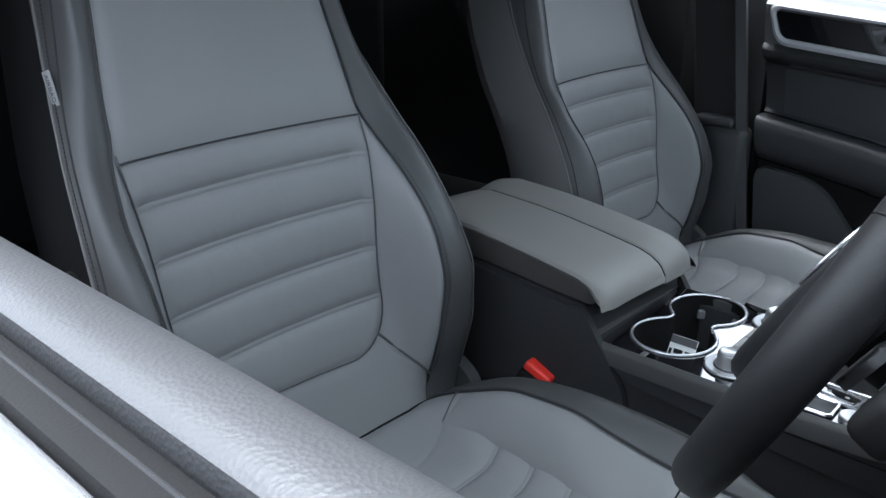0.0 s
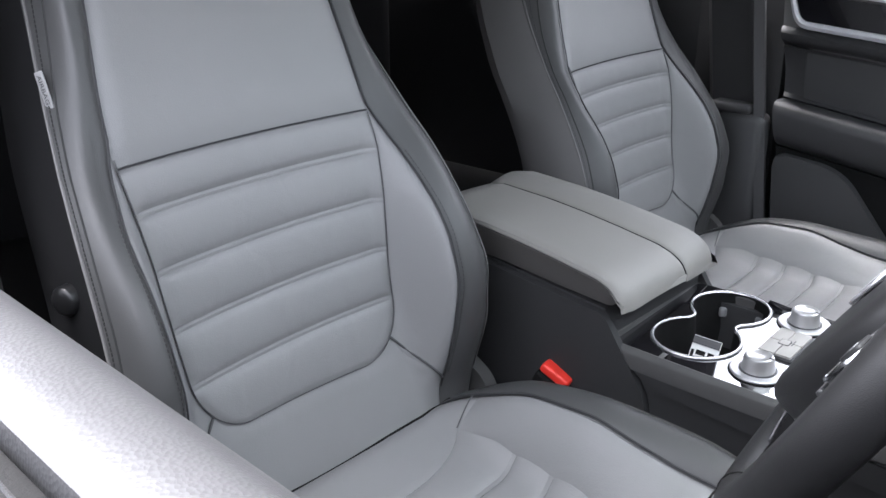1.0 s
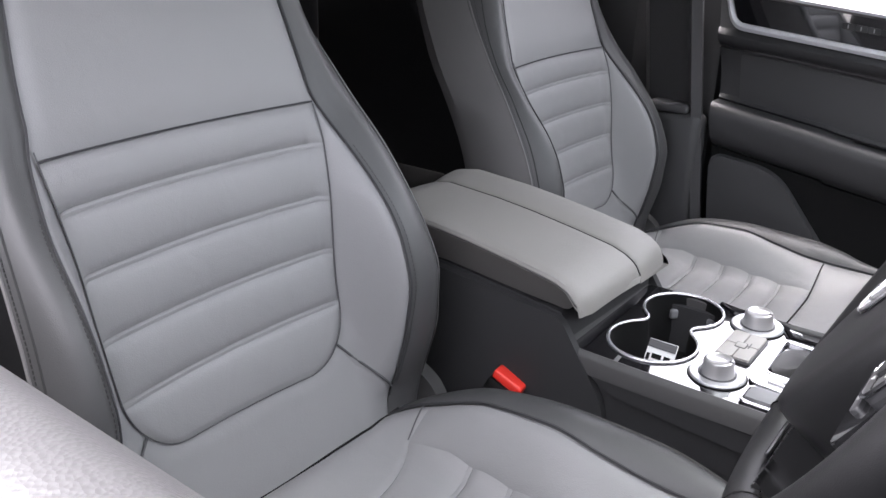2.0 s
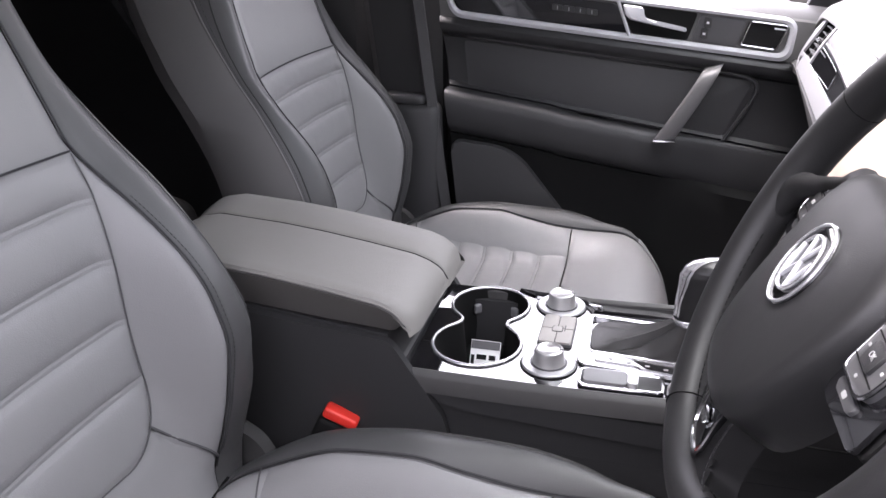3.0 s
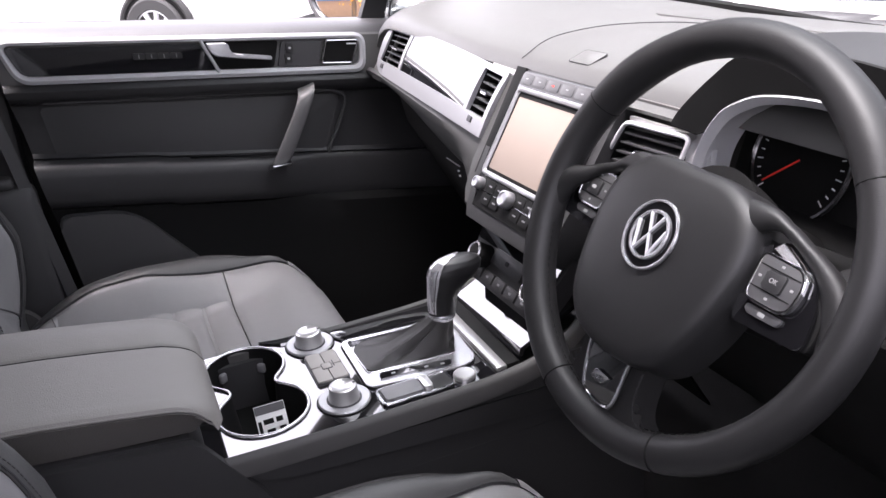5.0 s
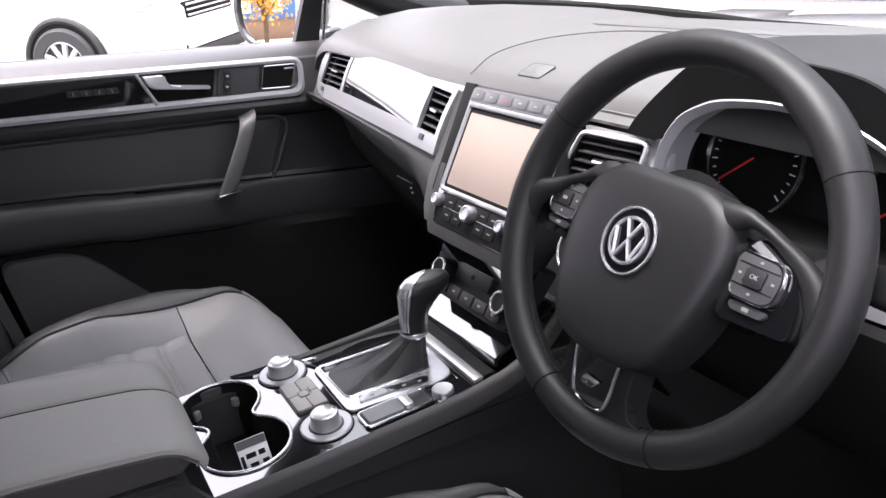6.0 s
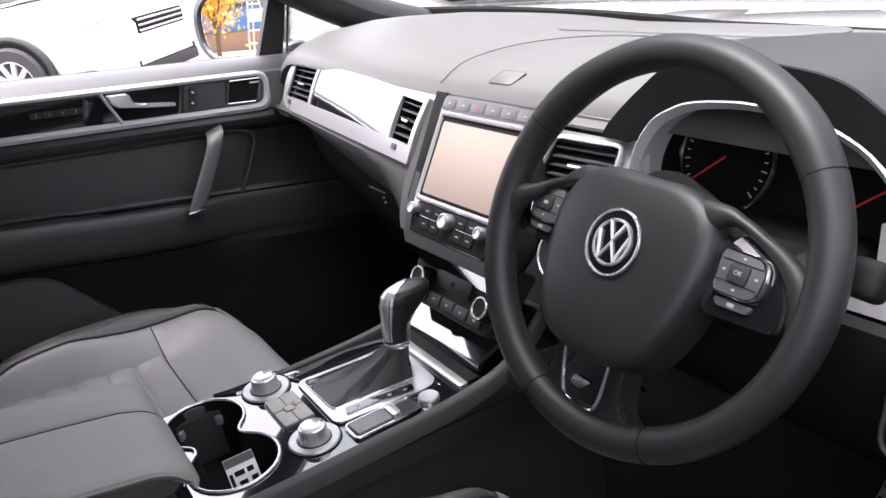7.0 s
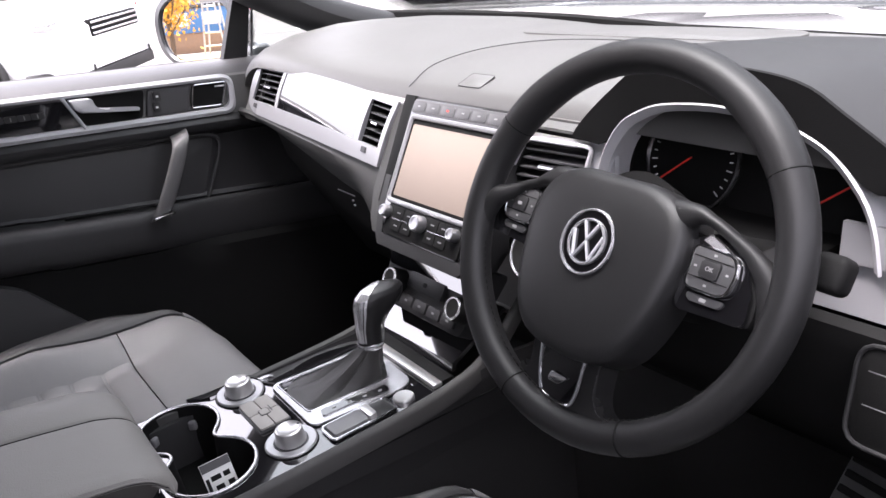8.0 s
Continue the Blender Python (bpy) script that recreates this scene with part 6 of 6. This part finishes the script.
    stitches([(sgn * x, y, 0.0045) for x, y in ((0.043, -0.098), (0.0400, -0.115), (0.0395, -0.135), (0.046, -0.1465), (0.064, -0.1505))], wheel, 0.006, 0.004, 0.0005, DARK_STITCH)
    if sgn > 0:
        part("shift_paddle", prism(round_poly([(0.118, 0.020), (0.150, 0.046), (0.163, 0.038), (0.156, 0.012), (0.130, 0.0)], 0.008), 0.006, pose(0, 0, -0.036), 0.002), PLASTIC, wheel, "black shift paddle")
low = [(-0.046, -0.080), (0.046, -0.080), (0.041, -0.112), (0.041, -0.136), (0.049, -0.146), (0.072, -0.149), (0.055, -0.166), (0.0, -0.175), (-0.055, -0.166), (-0.072, -0.149), (-0.049, -0.146), (-0.041, -0.136), (-0.041, -0.112)]
part("lower_spoke", prism(round_poly(low, 0.012), 0.024, pose(0, 0, -0.020), 0.007, 3), WHEEL_LEATHER, wheel, "black lower spoke")
ins = round_poly([(-0.027, -0.086), (0.027, -0.086), (0.0245, -0.120), (0.019, -0.152), (-0.019, -0.152), (-0.0245, -0.120)], 0.008, 4)
part("spoke_insert", prism(ins, 0.010, pose(0, 0, -0.004), 0.001), GLOSS, wheel, "gloss black insert in the lower spoke")
trim_path = spline([(-0.0285, -0.086, 0.006), (-0.026, -0.118, 0.006), (-0.0225, -0.142, 0.006), (-0.014, -0.1535, 0.006), (0.014, -0.1535, 0.006), (0.0225, -0.142, 0.006), (0.026, -0.118, 0.006), (0.0285, -0.086, 0.006)], 42)
part("insert_trim", tube(trim_path, 0.0018, seg=8), CHROME, wheel, "chrome edge of the insert")
part("badge", prism(round_poly([(-0.012, -0.139), (0.002, -0.139), (0.012, -0.130), (-0.008, -0.130)], 0.002), 0.002, pose(0, 0, 0.006), 0.0006), CHROME, wheel, "small chrome badge")
part("hub", lathe(((0.05, -0.075), (0.056, -0.05), (0.06, -0.02)), None, 32), DEEP, wheel)
for a in (32, 148, 247, 293):
    c, q = math.cos(radians(a)), math.sin(radians(a))
    ring = [((R0 + (R1 * 0.92 + 0.0003) * math.cos(b)) * c, (R0 + (R1 * 0.92 + 0.0003) * math.cos(b)) * q, (R1 + 0.0003) * math.sin(b)) for b in np.linspace(0, 2 * math.pi, 25)[:-1]]
    part("rim_seam", tube(ring, 0.0007, closed=True, seg=5), DEEP, rim)
# the hub sits low in the rim and stands proud of it
for o in wheel.children:
    if o.name.startswith(("airbag_cover", "emblem")):
        o.location = (0, -0.012, 0.001)
    elif o.name.startswith("spoke_insert") or o.name.startswith(("insert_trim", "badge")):
        o.location = (0, -0.002, -0.005)
    elif o.name.startswith("lower_spoke"):
        o.location = (0, -0.001, -0.0065)
    elif o.name.startswith("stitching"):
        o.location = (0, -0.001, -0.0065)
    if o.name.startswith(("lower_spoke", "spoke_insert", "insert_trim", "badge", "stitching")):
        for v in o.data.vertices:
            v.co.z -= 0.016 * smooth01((-v.co.y - 0.09) / 0.085)
        continue
    elif o.name.startswith("spoke"):
        o.location = (0, -0.003, 0.0)
        for piece in o.children:
            piece.location = (0.002 if piece.data.vertices[0].co.x > 0 else -0.002, -0.002, -0.006)
WHEEL_POSE = pose(0.391, 0.0245, 1.0213, 56.5) @ pose(0, 0, 0, 0, 0, -2.5)
wheel.matrix_basis = WHEEL_POSE
rim.matrix_basis = WHEEL_POSE.inverted() @ pose(0.3965, 0.0186, 1.0119, 63.74) @ Matrix.Rotation(radians(4.75), 4, "Y")

column = thing("steering_column", (0.394, 0.1, 0.98), "black steering column shroud with stalks", "steering column")
part("shroud", tube([WHEEL_POSE @ Vector((0, -0.005, -0.035)), WHEEL_POSE @ Vector((0, -0.005, -0.08)), WHEEL_POSE @ Vector((0, -0.005, -0.20))], 0.06, seg=20, flat=(0.055, 0.05)), DEEP, column)
st = part("stalk", tube([WHEEL_POSE @ Vector((0.05, 0.02, -0.06)), WHEEL_POSE @ Vector((0.11, 0.025, -0.058)), WHEEL_POSE @ Vector((0.158, 0.026, -0.056))], 0.011, seg=12, flat=(0.009, 0.013)), DEEP, column, "black control stalk")
part("stalk_end", rbox((0, 0, 0), (0.028, 0.030, 0.024), 0.007, 3, m=WHEEL_POSE @ Matrix.Translation((0.168, 0.026, -0.056))), DEEP, st)
for k in range(3):
    part("marking", rbox((0.132 + 0.009 * k, 0.026, -0.0445), (0.004, 0.005, 0.0006), 0.0002, m=WHEEL_POSE), GREY_KEY, st, smooth=False)
part("stalk", tube([WHEEL_POSE @ Vector((-0.05, 0.0, -0.06)), WHEEL_POSE @ Vector((-0.11, 0.004, -0.058)), WHEEL_POSE @ Vector((-0.155, 0.006, -0.056))], 0.011, seg=12, flat=(0.009, 0.013)), PLASTIC, column, "black control stalk")

# pedal
pedal = thing("foot_pedal", (0.47, 0.45, 0.42), "steel foot pedal with black rubber strips", "pedal")
PM = pose(0.43, 0.46, 0.50, 50, 0, -8)
part("pedal_plate", rbox((0, 0, 0), (0.13, 0.12, 0.008), 0.003, m=PM), ALU, pedal)
for k in range(5):
    part("rubber_strip", rbox((0, -0.046 + 0.023 * k, 0.006), (0.12, 0.011, 0.006), 0.002, m=PM), RUBBER, pedal)
part("pedal_arm", tube([PM @ Vector((0, 0.03, 0)), Vector((0.43, 0.56, 0.62)), Vector((0.43, 0.55, 0.75))], 0.012), DEEP, pedal)

# ---- driver's door ----
door_2 = thing("door_2", (0.78, -0.2, 0.40), "black driver's door with lowered window", "car door", kind="structure")
DTOP = [(0.735, 0.93), (0.75, 0.99), (0.765, 1.02), (0.778, 1.038), (0.788, 1.0530), (0.797, 1.0650), (0.807, 1.0770), (0.816, 1.0860), (0.8205, 1.0895), (0.826, 1.0916), (0.834, 1.0925), (0.845, 1.0918), (0.8495, 1.0890), (0.8510, 1.080), (0.8510, 1.07)]
DLOW = [(0.735, 0.93), (0.72, 0.90), (0.745, 0.86), (0.745, 0.83), (0.69, 0.82), (0.67, 0.80), (0.68, 0.75), (0.715, 0.73), (0.715, 0.42)]
for nm, prof, mat, lab in (("door_top", DTOP, SILL, "grained charcoal top of the door"), ("door_panel", DLOW, PLASTIC, "black door panel")):
    rows = [[(x, y, z) for x, z in prof] for y in np.linspace(-0.60, 0.66, 16)]
    bm, _ = grid(rows)
    part(nm, thicken(bm, 0.006), mat, door_2, lab)
part("seal_lip", tube([(0.8590, -0.58, 1.0855), (0.8590, 0.64, 1.0855)], 0.0007, seg=5), PLASTIC, door_2)
part("window_seal", rbox((0.8605, 0.03, 1.0745), (0.0170, 1.24, 0.022), 0.003), DEEP, door_2, "black rubber window seal")
part("belt_strip", rbox((0.8795, 0.03, 1.076), (0.020, 1.24, 0.020), 0.007, 4), SATIN, door_2, "bright chrome strip under the window")
part("door_skin", rbox((0.905, 0.03, 0.715), (0.03, 1.24, 0.70), 0.012, 3), PAINT, door_2, "dark painted outer door skin")


# ---- outside ----
mirror = thing("wing_mirror", (-1.0, 0.25, 1.05), "dark wing mirror with clear glass", "wing mirror")
MN = Vector((0.47, -0.88, 0.062)).normalized()
mm = Matrix.Translation((-1.045, 0.20, 1.125)) @ MN.to_track_quat("Z", "Y").to_matrix().to_4x4()
oval = [(0.105 * abs(math.cos(a)) ** 0.75 * (1 if math.cos(a) > 0 else -1), 0.075 * abs(math.sin(a)) ** 0.8 * (1 if math.sin(a) > 0 else -1)) for a in np.linspace(0, 2 * math.pi, 41)[:-1]]
rows = [[mm @ Vector((x * s, y * s, h)) for x, y in oval] for s, h in ((1.0, 0.0), (1.04, 0.006), (1.16, 0.004), (1.22, -0.012), (1.16, -0.05), (0.85, -0.10), (0.4, -0.125), (0.02, -0.13))]
bm, vs = grid(rows, close_v=True)
bm.faces.new(vs[-1])
part("mirror_housing", bm, PAINT, mirror)
part("mirror_glass", prism(oval, 0.002, mm @ Matrix.Translation((0, 0, -0.004))), MIRROR, mirror, "clear mirror glass")
part("mirror_foot", rbox((-0.92, 0.27, 1.06), (0.12, 0.05, 0.05), 0.015, 3), PAINT, mirror)


def road_wheel(root, x, y, r, side):
    m = Matrix.Translation((x, y, r)) @ Matrix.Rotation(radians(90), 4, "X")
    w = 0.12
    tyre = part("tyre", lathe(((r * 0.66, -w), (r * 0.93, -w), (r, -w * 0.8), (r, w * 0.8), (r * 0.93, w), (r * 0.66, w), (r * 0.64, w * 0.7)), m, 40), TYRE, root, "black tyre")
    d = 1 if side < 0 else -1
    bm = lathe(((r * 0.66, 0), (r * 0.66, d * w * 0.9), (r * 0.61, d * w * 0.92), (r * 0.60, d * w * 0.3), (0.01, d * w * 0.3)), m, 40)
    rim_ = part("rim", bm, ALU, tyre, "silver alloy rim")
    for k in range(10):
        a = 2 * math.pi * k / 10
        bm = tube([m @ Vector((0.05 * math.cos(a), 0.05 * math.sin(a), d * w * 0.75)), m @ Vector((r * 0.62 * math.cos(a + 0.08), r * 0.62 * math.sin(a + 0.08), d * w * 0.8))], 0.026, seg=6)
        part("rim_spoke", bm, BRIGHT, rim_)


def parked_car(paint, label, place):
    """An SUV, its front along +x, built on z = 0."""
    root = thing("parked_car", (0, 0, 0), label, "car", "parked cars")
    L = [(-2.3, 0.62, 0.80, 0.84), (-2.25, 0.40, 1.02, 0.90), (-1.9, 0.32, 1.08, 0.945), (-1.0, 0.28, 1.06, 0.955), (0.0, 0.27, 1.04, 0.96), (0.9, 0.28, 1.02, 0.955), (1.5, 0.30, 0.99, 0.945), (2.08, 0.32, 0.92, 0.925), (2.40, 0.30, 0.82, 0.84), (2.52, 0.34, 0.72, 0.66)]
    rows = []
    for x, z0, z1, w in L:
        rows.append([(x, w * 0.93 * s, z0) for s in (-1, 1)][:1] + [(x, -w, z0 + 0.12), (x, -w * 1.0, (z0 + z1) / 2 + 0.03), (x, -w * 0.985, z1 - 0.07), (x, -w * 0.90, z1), (x, -w * 0.45, z1 + 0.03), (x, 0, z1 + 0.04), (x, w * 0.45, z1 + 0.03), (x, w * 0.90, z1), (x, w * 0.985, z1 - 0.07), (x, w, (z0 + z1) / 2 + 0.03), (x, w, z0 + 0.12), (x, w * 0.93, z0)])
    bm, vs = grid(rows, close_v=True)
    caps(bm, vs)
    body = part("body", bm, paint, root)
    rows = []
    for x, z, w in ((-2.2, 1.06, 0.80), (-2.0, 1.45, 0.68), (-1.6, 1.66, 0.62), (-0.6, 1.72, 0.62), (0.1, 1.66, 0.62), (0.5, 1.48, 0.66), (1.15, 1.04, 0.80)):
        rows.append([(x, -0.86, 1.02), (x, -w - 0.02, z - 0.05), (x, -w * 0.9, z), (x, 0, z + 0.03), (x, w * 0.9, z), (x, w + 0.02, z - 0.05), (x, 0.86, 1.02)])
    bm, vs = grid(rows)
    part("roof", bm, paint, root)
    for s in (-1, 1):
        for x0, x1, x2, x3 in ((-0.42, 0.42, 0.9, -0.42), (-1.35, -0.50, -0.50, -1.35)):
            pts = [(x0, 1.60), (x1 - 0.02, 1.56 if x1 > 0 else 1.60), (x2, 1.08), (x3, 1.08)]
            q = [Vector((x, s * (0.885 - 0.225 * (z - 1.02) / 0.62), z)) for x, z in pts]
            bm = bmesh.new()
            bm.faces.new([bm.verts.new(v) for v in q])
            part("side_window", thicken(bm, 0.01), TINT, root, "dark side window")
        for wx in (-1.42, 1.42):
            arch = [(wx + 0.42 * math.cos(a), s * 0.962, 0.36 + 0.42 * math.sin(a)) for a in np.linspace(-0.2, math.pi + 0.2, 20)]
            part("wheel_arch", tube(arch, 0.035, seg=8), RUBBER, root, "black wheel arch")
            bm = lathe(((0.40, -0.02), (0.40, 0.02), (0.01, 0.02)), Matrix.Translation((wx, s * 0.955, 0.36)) @ Matrix.Rotation(radians(90), 4, "X"), 32)
            part("arch_shadow", bm, DEEP, root)
            road_wheel(root, wx, s * 0.90, 0.355, s)
        part("headlight", rbox((2.26, s * 0.72, 0.80), (0.24, 0.34, 0.12), 0.04, 3, m=None), CHROME, root, "clear headlight")
        part("fog_panel", rbox((0, 0, 0), (0.14, 0.62, 0.09), 0.02, 2, m=pose(2.26, s * 0.74, 0.345, 0, 0, s * 50)), RUBBER, root)
    for k in range(3):
        part("grille_bar", rbox((2.525, 0, 0.655 + 0.05 * k), (0.06, 0.95, 0.022), 0.006), CHROME, root, "chrome grille bar")
    part("grille", rbox((2.505, 0, 0.705), (0.07, 0.98, 0.16), 0.02), DEEP, root, "black grille")
    part("lower_grille", rbox((2.45, 0, 0.27), (0.16, 1.30, 0.12), 0.02), RUBBER, root, "black lower intake")
    part("windscreen", rbox((0.86, 0, 1.28), (0.012, 1.24, 0.66), 0.004, m=Matrix.Translation((0.86, 0, 1.28)) @ Matrix.Rotation(radians(-56), 4, "Y") @ Matrix.Translation((-0.86, 0, -1.275))), TINT, root, "dark windscreen")
    root.matrix_basis = place
    return root


G0 = GROUND
white = parked_car(WHITE_PAINT, "white parked estate car on the asphalt", pose(-9.70, -0.12, G0, 0, 0, 48))
parked_car(RED_PAINT, "red parked car on the asphalt", pose(-14.6, 7.4, G0, 0, 0, 30))
copy_thing(white, pose(-13.2, 11.2, G0, 0, 0, 28))
copy_thing(white, pose(-4.4, 13.2, G0, 0, 0, 20))
for k, (x, y) in enumerate(((-4.6, 7.6), (-7.2, 6.2), (-9.8, 4.9), (-2.0, 9.0))):
    line = part("bay_line", rbox((x, y, G0 + 0.004), (0.1, 4.2, 0.006), 0.001, m=Matrix.Translation((x, y, 0)) @ Matrix.Rotation(radians(-62), 4, "Z") @ Matrix.Translation((-x, -y, 0))), MARK)
    tagged(line, "worn white parking bay line on asphalt", "road marking", "bay lines")

# what the mirror shows: a yard with a blue building, scaffold and autumn tree
BLUE = material("blue_cladding", (0.07, 0.2, 0.42), 0.6, var=0.1)
BRICK = material("brown_render", (0.35, 0.22, 0.14), 0.8, var=0.15)
LEAF = material("autumn_leaf", (0.62, 0.36, 0.05), 0.7, var=0.35, var_scale=3)
BARK = material("bark", (0.12, 0.09, 0.07), 0.9, var=0.2, bump=0.8, bump_scale=40)
VERGE = material("leaf_strewn_verge", (0.4, 0.28, 0.12), 0.95, var=0.4, var_scale=2, bump=0.6, bump_scale=30)
shed = thing("workshop", (-14, -56, G0), "low blue clad workshop with pale windows", "building")
part("wall", rbox((-14, -56, G0 + 1.4), (16, 6, 2.8), 0.03), BRICK, shed)
part("cladding", rbox((-14, -52.95, G0 + 2.0), (16.1, 0.12, 1.5), 0.02), BLUE, shed, "blue wall cladding")
part("roof", rbox((-14, -56, G0 + 2.9), (16.6, 6.6, 0.25), 0.05), PAINT, shed)
for k in range(7):
    w = part("window", rbox((-20.4 + 2.1 * k, -52.86, G0 + 2.1), (1.2, 0.08, 0.8), 0.02), PAPER, shed, "pale window")
scaf = thing("scaffold_tower", (-11.4, -42, G0), "grey tubular scaffold tower", "scaffold")
for x in (-11.9, -10.8):
    for y in (-42.5, -41.5):
        part("standard", tube([(x, y, G0), (x + (0.25 if x < -11.2 else -0.25), y, G0 + 2.6)], 0.05), ALU, scaf)
for k in range(4):
    part("ledger", tube([(-11.85 + 0.06 * k, -41.5, G0 + 0.5 + 0.65 * k), (-10.85 - 0.06 * k, -41.5, G0 + 0.5 + 0.65 * k)], 0.045), ALU, scaf)
verge = part("verge", rbox((-12, -40, G0 + 0.02), (24, 14, 0.05), 0.02), VERGE)
tagged(verge, "strip of ground strewn with orange autumn leaves", "verge", kind="structure")
TX, TY = -12.6, -38.5
tree = thing("tree", (TX, TY, G0), "autumn tree with yellow leaves", "tree")
rng = random.Random(4)
bm = tube([(TX, TY, G0), (TX + 0.05, TY, 1.0), (TX - 0.02, TY + 0.05, 2.2)], 0.12, seg=10)
for k in range(7):
    a = 2 * math.pi * k / 7
    tube([(TX, TY, 1.2 + 0.15 * k), (TX + 0.6 * math.cos(a), TY + 0.6 * math.sin(a), 2.0 + 0.2 * k), (TX + 1.1 * math.cos(a), TY + 1.1 * math.sin(a), 2.6 + 0.25 * k)], 0.045, seg=6, bm=bm)
part("trunk", bm, BARK, tree)
bm = bmesh.new()
for k in range(1800):
    u, v, w = rng.gauss(0, 0.65), rng.gauss(0, 0.65), rng.gauss(0, 0.75)
    c = Vector((TX + u, TY + v, 2.9 + w))
    e = Euler((rng.uniform(0, 6), rng.uniform(0, 6), rng.uniform(0, 6))).to_matrix()
    s = rng.uniform(0.06, 0.13)
    bm.faces.new([bm.verts.new(c + e @ Vector(q)) for q in ((-s, 0, 0), (0, -s * 0.6, 0.01), (s, 0, 0), (0, s * 0.6, 0.01))])
part("crown", bm, LEAF, tree, "yellow leaves", smooth=False)
